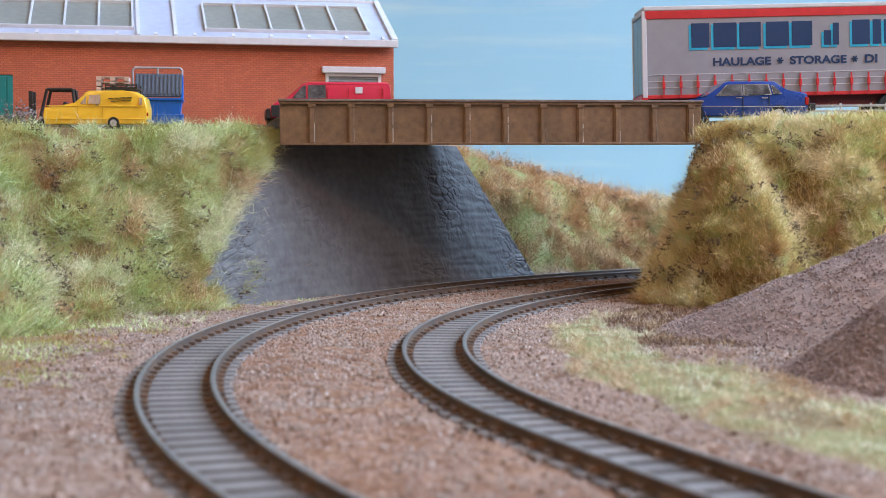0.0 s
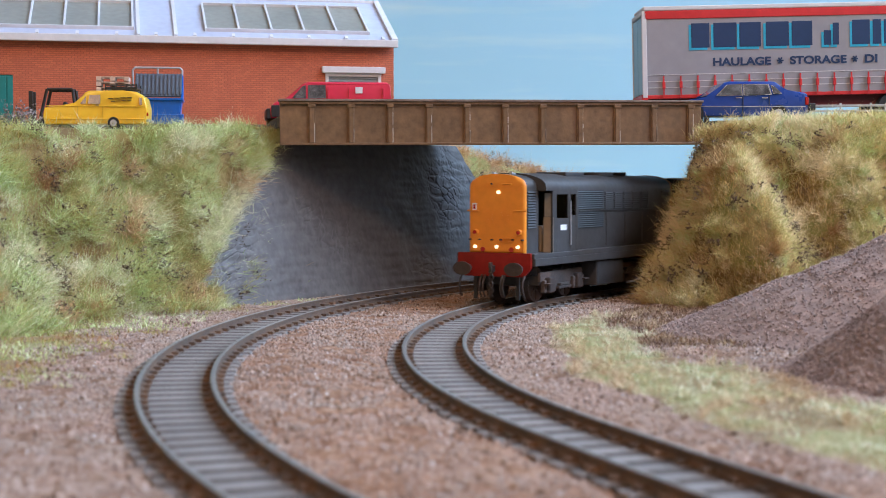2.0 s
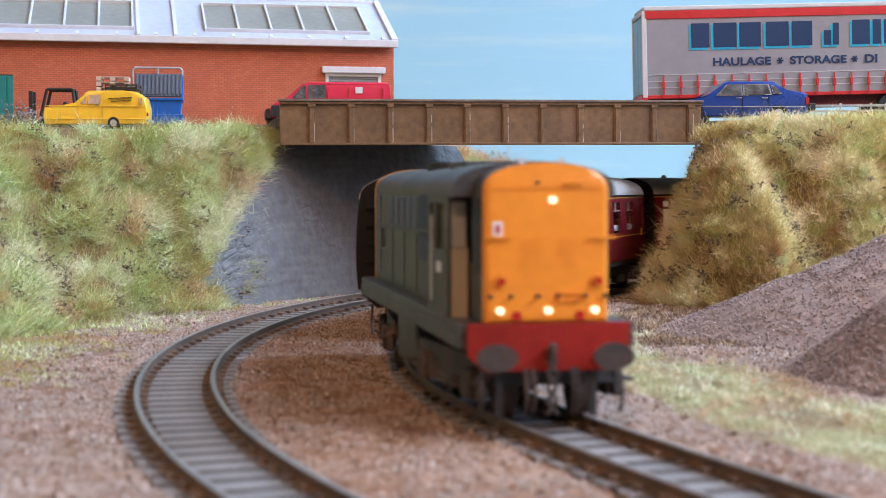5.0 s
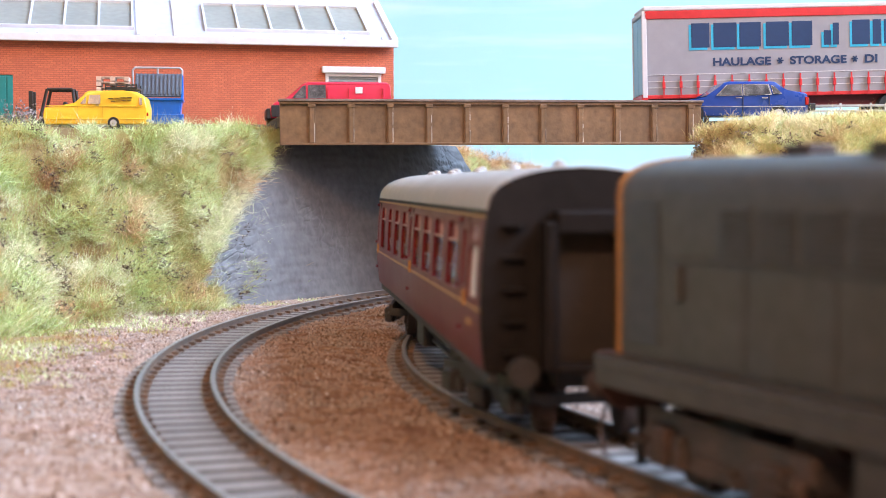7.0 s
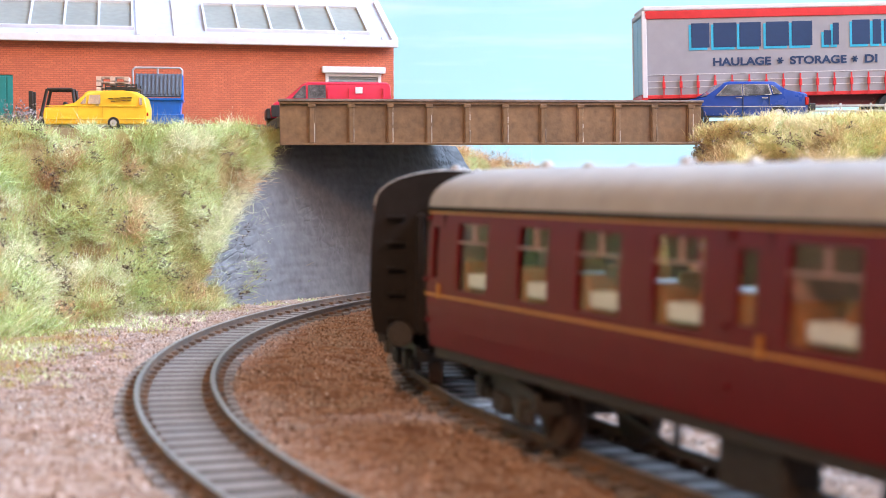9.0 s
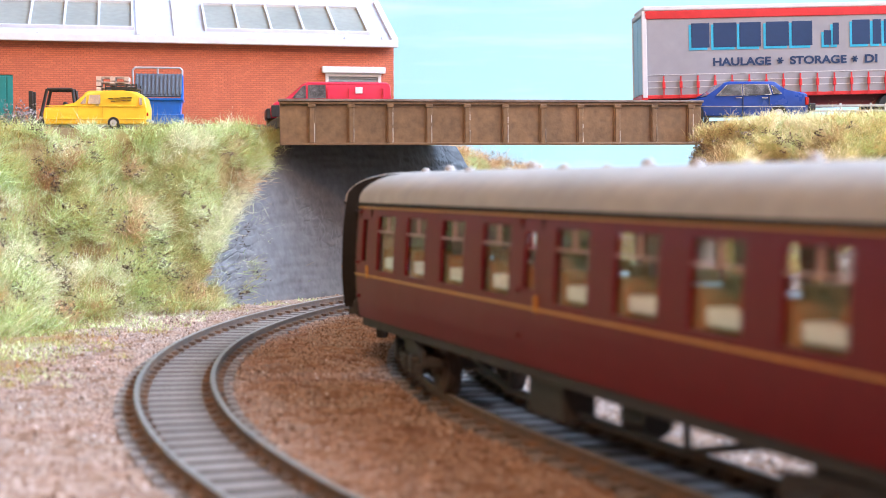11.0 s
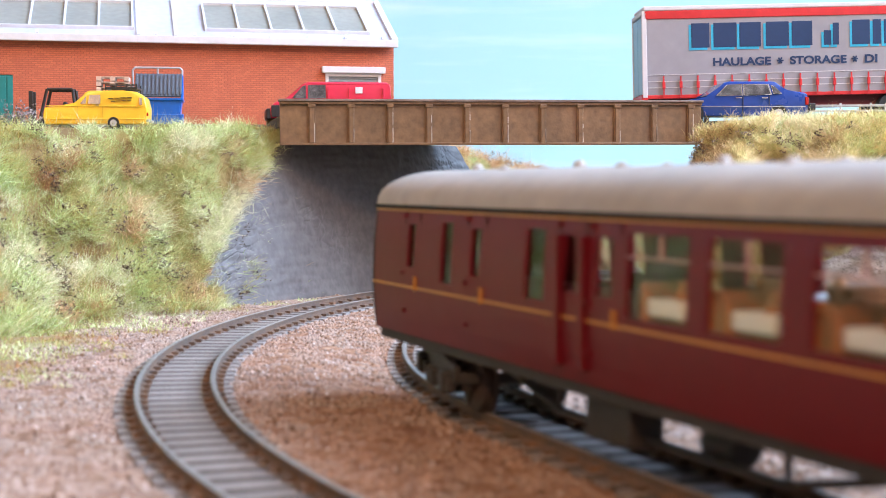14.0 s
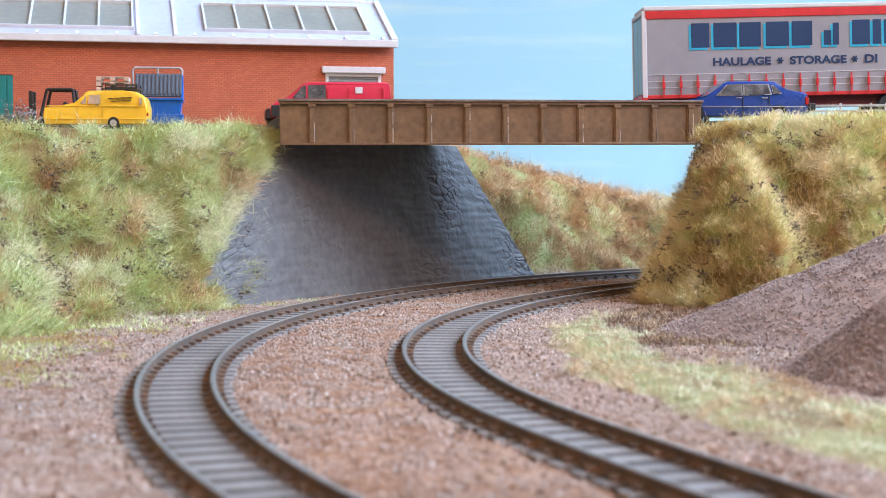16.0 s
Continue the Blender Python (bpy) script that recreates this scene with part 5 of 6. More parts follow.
tufts("grass_tufts", "fluffy pale green and straw tufts on the bank", 51, 520, 90, -0.26, -0.06, 0.45, 0.66, WEST, 0.0085, M["tuft_pale"])
tufts("grass_tufts", "fluffy dry straw tufts on the bank", 53, 520, 90, 0.06, 0.25, 0.57, 0.68, BELOW, 0.0078, M["tuft_dry"])
tufts("grass_tufts", "orange-brown and green bushy tufts beyond the bridge", 55, 650, 70, -0.005, 0.25, 0.77, 1.03, FAR, 0.010, M["blade_far"])
tufts("grass_tufts", "large fluffy mint-green tufts on the bank", 62, 95, 240, -0.26, -0.06, 0.45, 0.66, WEST, 0.0150, M["tuft_mint"])
tufts("grass_tufts", "rust-brown tangled tufts on the bank", 66, 30, 260, -0.26, -0.06, 0.45, 0.66, WEST, 0.0120, M["tuft_rust"])
tufts("grass_tufts", "large pale straw tufts on the bank", 68, 110, 220, 0.06, 0.25, 0.57, 0.68, BELOW, 0.0110, M["tuft_dry"])
tufts("grass_tufts", "soft green tufts in the dry bank", 73, 60, 200, 0.06, 0.25, 0.57, 0.68, BELOW, 0.0095, M["tuft_mint"])
tufts("grass_tufts", "rust-brown tangled tufts on the dry bank", 75, 60, 150, 0.06, 0.25, 0.57, 0.68, BELOW, 0.0080, M["tuft_rust"])
tufts("grass_tufts", "orange-brown bushes on the far bank", 79, 420, 130, -0.005, 0.25, 0.77, 1.03, FAR, 0.013, M["tuft_rust"])
tufts("grass_tufts", "low straw and green tufts on the verge", 57, 260, 50, 0.03, 0.16, 0.30, 0.60, VERGE, 0.0036, M["blade_verge"])
ANGLE = lambda x, y: np.degrees(np.arctan2(y - LC.y, x - LC.x)) % 360
EDGE = lambda x, y, z, turf, t, t2, verge: (t > 0.02) & (t < 0.98) & (ANGLE(x, y) > 157.5) & (ANGLE(x, y) < 165) & (x < -0.05)
tufts("grass_tufts", "ragged pale grass hanging over the wing wall", 59, 260, 70, -0.12, -0.06, 0.57, 0.67, EDGE, 0.0085, M["tuft_pale"])
CREST = lambda x, y, z, turf, t, t2, verge: (t > 0.80) & (x < -0.06) & (t2 == 0) & (y < 0.645) & (z > 0.05)
plant("crest_grass", "fine upright straw grass along the crest of the bank", 61, 40000, -0.26, -0.06, 0.56, 0.65, CREST, 0.002, 0.0055, M["tuft_mint"], lean=1.2, width=0.00005)
rim = np.random.RandomState(83)
cx, cy = rim.uniform(-0.25, -0.068, 9000), rim.uniform(0.56, 0.655, 9000)
cz, _, ct, ct2, _ = height(cx, cy)
ck = (ct > 0.80) & (ct < 0.995) & (ct2 == 0) & (cz > 0.055) & ((cx > -0.122) | (cx < -0.172) | (rim.rand(9000) < 0.12))
P = np.stack([cx, cy, cz], 1)[ck][:230]
bunch("grass_tufts", "wispy pale grass standing on the crest of the bank", P, np.tile([[0.0, -0.2, 0.7]], (len(P), 1)), 60, 0.0078, M["tuft_mint"], rim)
rim = np.random.RandomState(89)
cx, cy = rim.uniform(0.085, 0.25, 16000), rim.uniform(0.585, 0.672, 16000)
cz, _, ct, ct2, _ = height(cx, cy)
ck = (ct2 > 0.80) & (cz > 0.058)
P = np.stack([cx, cy, cz], 1)[ck][:700]
bunch("grass_tufts", "wispy straw grass along the crest of the bank", P[:440], np.tile([[0.0, -0.2, 0.7]], (len(P[:440]), 1)), 70, 0.0064, M["tuft_dry"], rim)
bunch("grass_tufts", "yellow-green grass along the crest of the bank", P[440:], np.tile([[0.0, -0.2, 0.7]], (len(P[440:]), 1)), 70, 0.0060, M["tuft_mint"], rim)
rim = np.random.RandomState(71)
f = rim.rand(170, 1) ** 0.8
P = np.array([[-0.102, 0.579, -0.002]]) * (1 - f) + np.array([[-0.0715, 0.655, 0.066]]) * f + rim.normal(0, 0.0016, (170, 3)) + np.array([[-0.0018, 0.0, 0.0]])
bunch("grass_tufts", "ragged grass hanging over the edge of the wing wall", P, np.tile([[0.35, -0.6, 0.4]], (170, 1)), 60, 0.0082, M["tuft_pale"], rim)
FOOT = lambda x, y, z, turf, t, t2, verge: (t == 0) & (t2 == 0) & (z < 0.004) & (np.hypot(x - LC.x, y - LC.y) - LR > 0.030 + 0.012 * bumps(x, y, 8, 0.04)) & (x < -0.05)
plant("foot_grass", "sparse short green and straw grass at the foot of the bank", 7, 150000, -0.26, -0.05, 0.36, 0.64, FOOT, 0.001, 0.003, M["blade_mixed"], lean=1.4, clump=0.6)
LITTER = lambda x, y, z, turf, t, t2, verge: (t2 < 0.25) & (y > 0.36) & (y < 0.64) & (verge < 0.4) & (np.hypot(x - RC.x, y - RC.y) - RR < -0.045)
plant("leaf_litter", "brown dry litter at the foot of the bank", 9, 90000, 0.05, 0.20, 0.36, 0.64, LITTER, 0.0008, 0.0028, M["litter"], lean=2.2, clump=0.5)

plant("leaf_litter", "dark brown tangled litter below the dry bank", 10, 110000, 0.055, 0.135, 0.455, 0.600, LITTER, 0.001, 0.0034, M["litter_dark"], lean=2.0, clump=0.3)


def twigs(seed, n, x0, x1, y0, y1, want, size, label):
    """Dark brittle sprigs: three-sided sticks that fork."""
    rng = np.random.RandomState(seed)
    x, y = rng.uniform(x0, x1, n * 12), rng.uniform(y0, y1, n * 12)
    z, turf, t, t2, verge = height(x, y)
    k = want(x, y, z, turf, t, t2, verge) & (bumps(x, y, seed, 0.03) > -0.1)
    N = slope_normal(x, y)
    k &= (t < 0.8) | (t2 > 0) | (x > 0)
    P = (np.stack([x, y, z + 0.001], 1) + N * 0.0046)[k][:n]
    V, F = [], []
    for p in P:
        for j in range(7):
            a, e = rng.uniform(0, 6.283), rng.uniform(-0.2, 0.8)
            d = np.array([np.cos(a) * np.cos(e), np.sin(a) * np.cos(e), np.sin(e)])
            q0 = p + rng.normal(0, size * 0.35, 3)
            q1 = q0 + d * size * rng.uniform(0.4, 1.0)
            s = np.cross(d, (0, 0, 1.0))
            s /= np.linalg.norm(s) + 1e-6
            u = np.cross(s, d)
            w = 0.00014 * rng.uniform(0.6, 1.7)
            b = len(V) * 1
            V += [q0 + s * w, q0 - s * w * 0.5 + u * w, q0 - s * w * 0.5 - u * w, q1]
            F += [(b, b + 1, b + 3), (b + 1, b + 2, b + 3), (b + 2, b, b + 3)]
            for _ in range(2):
                lp = q0 + (q1 - q0) * rng.rand()
                b = len(V)
                V += [lp, lp + rng.normal(0, 0.0005, 3), lp + rng.normal(0, 0.0005, 3)]
                F += [(b, b + 1, b + 2)]
    tagged(arrays("twigs", np.array(V), np.array(F), M["twig"]), label, "twigs", kind="stuff")


twigs(31, 330, -0.26, -0.06, 0.45, 0.68, WEST, 0.0028, "dark dead sprigs caught in the bank grass")
twigs(37, 330, 0.06, 0.25, 0.55, 0.68, BELOW, 0.0024, "dark brown sprigs in the dry grass")
twigs(41, 160, 0.0, 0.25, 0.78, 1.0, FAR, 0.003, "dark sprigs on the far bank")

def sprig(name, label, at, seed, n, size, mat, up):
    """A small branching sprig with leaf flakes; up is 1 for a growing and -1 for a hanging one."""
    rng = random.Random(seed)
    th = thing(name, label, "plant", Matrix.Translation(at))
    stems, leaves = bmesh.new(), bmesh.new()
    for k in range(n):
        p = Vector((rng.uniform(-0.3, 0.3) * size, rng.uniform(-0.3, 0.3) * size, 0))
        d = Vector((rng.gauss(0, 0.45), rng.gauss(0, 0.45), up)).normalized()
        for j in range(4):
            q = p + d * size * rng.uniform(0.2, 0.34)
            cyl(stems, p, q, 0.00016 - 0.00003 * j, 0.00013 - 0.00003 * j, n=4)
            for _ in range(5):
                c = p.lerp(q, rng.random()) + Vector((rng.gauss(0, 1), rng.gauss(0, 1), rng.gauss(0, 1))) * size * 0.07
                a, b = (Vector((rng.gauss(0, 1), rng.gauss(0, 1), rng.gauss(0, 1))).normalized() * 0.0006 for _ in range(2))
                leaves.faces.new([leaves.verts.new(c + w) for w in (a, b, -a * 0.8, -b * 0.7)])
            p, d = q, (d + Vector((rng.gauss(0, 0.5), rng.gauss(0, 0.5), rng.gauss(0, 0.3)))).normalized()
    part("stem", stems, M["twig"], th, "thin dark stems")
    tagged(part("foliage", leaves, mat, th), kind="stuff")


M["sprig_leaf"] = material("dry_leaf_olive", (0.16, 0.13, 0.06), 0.8, vary=0.3, scale=200, island=0.5, bump=0)
M["sprig_grey"] = material("dry_sprig_grey", (0.24, 0.21, 0.22), 0.8, vary=0.3, scale=200, island=0.5, bump=0)
sprig("hanging_sprig", "small dark leafy sprig hanging beside the girder", (0.1072, 0.637, 0.0634), 4, 3, 0.0062, M["sprig_leaf"], -1)
for x, y, sd, sz in ((-0.1730, 0.606, 11, 0.0120), (-0.1690, 0.603, 12, 0.0105), (-0.1640, 0.606, 13, 0.0090), (-0.1790, 0.608, 14, 0.0085), (-0.1660, 0.597, 15, 0.0080)):
    sprig("dry_bush", "dry grey-purple twiggy bush on the crest of the bank", (x, y, float(height(np.array([x]), np.array([y]))[0][0])), sd, 9, sz, M["sprig_grey"], 1)
rim = np.random.RandomState(97)
f = rim.rand(130, 1)
P = np.array([[0.1125, 0.655, 0.0660]]) * (1 - f) + np.array([[0.140, 0.652, 0.0712]]) * f + rim.normal(0, 0.0016, (130, 3))
bunch("grass_tufts", "pale straw grass spilling round the end of the girder", P, np.tile([[0.0, -0.3, 0.6]], (130, 1)), 70, 0.0068, M["tuft_dry"], rim)

# ---- train ----
# Vehicles run along +x of their own space, with rail tops at z = 0.
COACH_L, EAVE, SILL, SOLE = 0.1255, 0.0415, 0.0258, 0.0135
SIDE = [(0.0135, 0.0175), (0.0175, 0.0180), (0.0220, 0.0183), (0.0260, 0.0183), (0.0320, 0.0181), (0.0370, 0.0177), (0.0415, 0.0171)]


def side_y(z):
    return float(np.interp(z, [a for a, _ in SIDE], [b for _, b in SIDE]))


def side_sheet(openings, e, x0, x1):
    """A coach side with its openings cut through; e is -1 or 1."""
    xs = sorted({x0, x1, *[round(v, 5) for o in openings for v in o[:2]]})
    zs = sorted({*[a for a, _ in SIDE], *[round(v, 5) for o in openings for v in o[2:4]]})
    bm = bmesh.new()
    grid = {}

    def vert(x, z, y):
        k = (round(x, 6), round(z, 6), round(y, 6))
        if k not in grid:
            grid[k] = bm.verts.new((x, y, z))
        return grid[k]

    def solid(i, j):
        if not (0 <= i < len(xs) - 1 and 0 <= j < len(zs) - 1):
            return False
        cx, cz = (xs[i] + xs[i + 1]) / 2, (zs[j] + zs[j + 1]) / 2
        return not any(o[0] < cx < o[1] and o[2] < cz < o[3] for o in openings)
    th = 0.0007
    for i in range(len(xs) - 1):
        for j in range(len(zs) - 1):
            if not solid(i, j):
                continue
            c = [(xs[i], zs[j]), (xs[i + 1], zs[j]), (xs[i + 1], zs[j + 1]), (xs[i], zs[j + 1])]
            o = [vert(x, z, e * side_y(z)) for x, z in c]
            n = [vert(x, z, e * (side_y(z) - th)) for x, z in c]
            bm.faces.new(o)
            bm.faces.new(n[::-1])
            for k, (di, dj) in enumerate(((0, -1), (1, 0), (0, 1), (-1, 0))):
                if not solid(i + di, j + dj):
                    bm.faces.new((o[k], o[(k + 1) % 4], n[(k + 1) % 4], n[k]))
    return bm


def roof_mesh():
    prof = []
    for k in range(17):
        a = math.pi * k / 16
        prof.append((math.cos(a) * 0.0174, EAVE + math.sin(a) ** 0.8 * 0.0082))
    xs = [-COACH_L, -COACH_L + 0.0008, -COACH_L + 0.003, -COACH_L + 0.0065, -COACH_L + 0.012, COACH_L - 0.012, COACH_L - 0.0065, COACH_L - 0.003, COACH_L - 0.0008, COACH_L]
    fs = [0.97, 1, 1, 1, 1, 1, 1, 1, 1, 0.97]
    bm = bmesh.new()
    rings = [[bm.verts.new((x, y * (0.97 + 0.03 * f), EAVE + (z - EAVE) * f)) for y, z in prof] for x, f in zip(xs, fs)]
    for a, b in zip(rings, rings[1:]):
        for j in range(len(prof) - 1):
            bm.faces.new((a[j], a[j + 1], b[j + 1], b[j]))
    for r in (rings[0], rings[-1]):
        bm.faces.new(r)
    bm.faces.new([r[0] for r in rings] + [r[-1] for r in rings][::-1])
    return bm


def wheel_bm(r, y, spokes=0):
    bm = bmesh.new()
    for e in (-1, 1):
        cyl(bm, (0, e * (y - 0.0013), 0), (0, e * (y + 0.0010), 0), r, r * 0.985, n=28)
        cyl(bm, (0, e * (y - 0.0018), 0), (0, e * (y - 0.0012), 0), r + 0.0008, n=28)
        cyl(bm, (0, e * (y + 0.0008), 0), (0, e * (y + 0.0014), 0), r * 0.35, r * 0.25, n=12)
        for k in range(spokes):
            a = 2 * math.pi * k / spokes
            d = Vector((math.cos(a), 0, math.sin(a)))
            cyl(bm, d * r * 0.3 + Vector((0, e * (y + 0.0010), 0)), d * r * 0.85 + Vector((0, e * (y + 0.0010), 0)), 0.0004, n=6)
    cyl(bm, (0, -y, 0), (0, y, 0), 0.0009, n=8)
    return bm


WHEELS = []


def wheelset(parent, x, y, r, spokes=4):
    w = part("wheelset", wheel_bm(r, 0.0083, spokes), M["rusty"], parent, "dark steel wheelset", at=pose(x, y, r))
    WHEELS.append((w, x, y, r))
    return w


def bogie(parent, x, yaw, label="dark weathered bogie"):
    """A coach bogie with side frames, axleboxes, springs and a step; its wheels go under the vehicle."""
    b = part("bogie", boxes((-0.0060, 0.0060, -0.0125, 0.0125, 0.0070, 0.0092), (-0.0235, -0.0222, -0.0135, 0.0135, 0.0062, 0.0085), (0.0222, 0.0235, -0.0135, 0.0135, 0.0062, 0.0085), bevel=0.0003), M["dark"], parent, label, at=pose(x, 0, 0, 0, 0, yaw))
    for e in (-1, 1):
        f = bmesh.new()
        prism(f, [(-0.0240, 0.0068), (-0.0240, 0.0098), (-0.0090, 0.0106), (0.0090, 0.0106), (0.0240, 0.0098), (0.0240, 0.0068), (0.0120, 0.0068), (0.0090, 0.0052), (-0.0090, 0.0052), (-0.0120, 0.0068)], e * 0.0128, e * 0.0138)
        sf = part("side_frame", f, M["dark"], b)
        for a in (-0.017, 0.017):
            part("axlebox", boxes((a - 0.0026, a + 0.0026, min(e * 0.0126, e * 0.0158), max(e * 0.0126, e * 0.0158), 0.0040, 0.0085), bevel=0.0006), M["dark"], sf)
            part("axle_spring", boxes((a - 0.0055, a - 0.0034, min(e * 0.0132, e * 0.0150), max(e * 0.0132, e * 0.0150), 0.0042, 0.0072), (a + 0.0034, a + 0.0055, min(e * 0.0132, e * 0.0150), max(e * 0.0132, e * 0.0150), 0.0042, 0.0072), bevel=0.0005), M["dark"], sf)
        part("bolster_spring", boxes(*[(q, q + 0.0016, min(e * 0.0130, e * 0.0156), max(e * 0.0130, e * 0.0156), 0.0034, 0.0070) for q in (-0.005, -0.0026, -0.0002, 0.0022)], bevel=0.0005), M["dark"], sf)
    yr = math.radians(yaw)
    for a in (-0.017, 0.017):
        wheelset(parent, x + math.cos(yr) * a, math.sin(yr) * a, 0.0062)
    return b


def window(c, o, e, kind):
    """Glazing in an opening: kind is 'wide', 'door', 'frosted' or 'plain'."""
    x0, x1, z0, z1 = o[:4]
    w = bmesh.new()
    fs = [w.verts.new((x, e * (side_y(z) - d), z)) for d in (0.0005, 0.0006) for x, z in ((x0 - 0.0002, z0 - 0.0002), (x1 + 0.0002, z0 - 0.0002), (x1 + 0.0002, z1 + 0.0002), (x0 - 0.0002, z1 + 0.0002))]
    for f in ((0, 1, 2, 3), (7, 6, 5, 4), (0, 4, 5, 1), (1, 5, 6, 2), (2, 6, 7, 3), (3, 7, 4, 0)):
        w.faces.new([fs[i] for i in f])
    p = part("window", w, M["frosted"] if kind == "frosted" else M["pane"], c, "frosted white pane" if kind == "frosted" else "")
    p.visible_shadow = kind == "frosted"
    if kind in ("wide", "frosted"):
        zt = z1 - 0.0038
        hw, hz = (0.0005, 0.0011) if kind == "frosted" else (0.00018, 0.0003)
        part("vent_bar", boxes((x0, x1, *sorted((e * (side_y(zt) - 0.0007), e * (side_y(zt) - 0.0001))), zt, zt + hz), ((x0 + x1) / 2 - hw, (x0 + x1) / 2 + hw, *sorted((e * (side_y(z1) - 0.0007), e * (side_y(z1) - 0.0001))), zt + hz, z1)), M["maroon"] if kind == "frosted" else M["vent_frame"], p)


def strip(c, name, e, x0, x1, z, h, mat, out=0.00014):
    y = side_y(z)
    return part(name, boxes((x0, x1, *sorted((e * (y - 0.0003), e * (y + out))), z, z + h)), mat, c)


def coach(label, near, far, brake=False):
    """near: openings on the side away from the curve's centre (-y), far: on the other. Rows of x0, x1, kind."""
    c = thing("coach", label, "railway coach", group="coaches of the train")
    heights = {"wide": (SILL, 0.0388), "frosted": (SILL, 0.0388), "door": (0.0275, 0.0378), "plain": (0.0262, 0.0386), "slit": (0.0285, 0.0378)}
    for e, rows in ((-1, near), (1, far)):
        ops = [(a, b, *heights[k], k) for a, b, k in rows]
        sd = part("side", side_sheet(ops, e, -COACH_L, COACH_L), M["maroon"], c, "maroon side with gold lining")
        for o in ops:
            window(c, o, e, "wide" if o[4] == "wide" else "frosted" if o[4] == "frosted" else "plain")
            if o[4] in ("door", "slit"):
                x1 = o[1]
                strip(sd, "door_handle", e, x1 + 0.0012, x1 + 0.0018, 0.0236, 0.0030, M["gold"], 0.0005)
                for z in (0.0392, 0.0268, 0.0185):
                    strip(sd, "hinge", e, o[0] - 0.0026, o[0] - 0.0016, z, 0.0007, M["maroon"], 0.0007)
                for x in (o[0] - 0.0020, x1 + 0.0026):
                    strip(sd, "door_seam", e, x, x + 0.00018, 0.0142, 0.0262, M["coach_end"], 0.00003)
        strip(sd, "waist_line", e, -COACH_L, COACH_L, 0.0239, 0.0005, M["gold"])
        strip(sd, "cant_line", e, -COACH_L, COACH_L, 0.0405, 0.0004, M["gold"])
        strip(sd, "number_mark", e, COACH_L - 0.019, COACH_L - 0.012, 0.0205, 0.0011, M["gold"])
        part("gutter", boxes((-COACH_L, COACH_L, *sorted((e * 0.0168, e * 0.0177)), EAVE - 0.0003, EAVE + 0.0004)), M["coach_end"], c)
        part("solebar", boxes((-COACH_L + 0.001, COACH_L - 0.001, *sorted((e * 0.0150, e * 0.0168)), 0.0112, 0.0136), bevel=0.0003), M["sole_grey"], c, "dark grey solebar")
        if brake and e == -1:
            for x in (-0.0245, -0.0150):
                strip(sd, "guard_ducket", e, x, x + 0.0020, 0.0160, 0.0220, M["maroon"], 0.0014)
    rf = part("roof", roof_mesh(), M["roof_grey"], c, "grey curved coach roof", smooth=True)
    for i in range(9):
        x = -0.106 + i * 0.0262
        for y in ((-0.0045, 0.0045) if i % 2 else (0.0,)):
            v = bmesh.new()
            bmesh.ops.create_uvsphere(v, u_segments=12, v_segments=8, radius=0.0014, matrix=Matrix.Translation((x, y, 0.0497 if y == 0 else 0.0490)))
            part("ventilator", v, M["roof_grey"], rf, smooth=True)
    part("rain_strip", boxes((-COACH_L + 0.012, COACH_L - 0.012, -0.0120, -0.0117, 0.0472, 0.0477), (-COACH_L + 0.012, COACH_L - 0.012, 0.0117, 0.0120, 0.0472, 0.0477)), M["roof_grey"], rf)
    for e in (-1, 1):
        x = e * (COACH_L - 0.0006)
        en = part("end_wall", prism(bmesh.new(), [(y * s, z) for s in (1, -1) for z, y in (SIDE if s == 1 else SIDE[::-1])][:7] + [(math.cos(math.pi * k / 12) * 0.0171, EAVE + math.sin(math.pi * k / 12) ** 0.8 * 0.0079) for k in range(1, 12)] + [(-y, z) for z, y in SIDE[::-1]], *sorted((x - e * 0.0005, x + e * 0.0008)), axis="x"), M["coach_end"], c, "black coach end")
        xo = e * COACH_L
        for y in (-0.0125, 0.0125):
            for k in range(5):
                z = 0.0165 + k * 0.0056
                part("end_step", boxes((*sorted((xo - e * 0.0003, xo + e * 0.0022)), y - 0.0019, y + 0.0019, z, z + 0.0006), bevel=0.0001), M["coach_end"], en)
        g = bmesh.new()
        xa, xb = sorted((xo, xo + e * 0.0062))
        for r in ((-0.0078, -0.0056, 0.0140, 0.0400), (0.0056, 0.0078, 0.0140, 0.0400), (-0.0056, 0.0056, 0.0378, 0.0418), (-0.0056, 0.0056, 0.0135, 0.0152)):
            box(g, xa, xb, *r, bevel=0.0005)
        gw = part("gangway", g, M["coach_end"], c, "black corridor gangway bellows")
        part("gangway_door", boxes((*sorted((xo - e * 0.0001, xo + e * 0.0006)), -0.0056, 0.0056, 0.0150, 0.0380)), M["gang_door"], gw, "dark brown gangway door")
        for y in (-0.0113, 0.0113):
            bf = part("buffer", cyl(bmesh.new(), (xo, y, 0.0138), (xo + e * 0.0045, y, 0.0138), 0.0011, n=12), M["dark"], c)
            part("buffer_head", cyl(bmesh.new(), (xo + e * 0.0045, y, 0.0138), (xo + e * 0.0052, y, 0.0138), 0.0029, 0.0027, n=18), M["dark"], bf)
    # under the floor
    part("floor", boxes((-COACH_L + 0.001, COACH_L - 0.001, -0.0165, 0.0165, 0.0132, 0.0146)), M["coach_end"], c)
    uf = part("underframe", boxes((-COACH_L + 0.003, COACH_L - 0.003, -0.0040, 0.0040, 0.0100, 0.0132)), M["dark"], c)
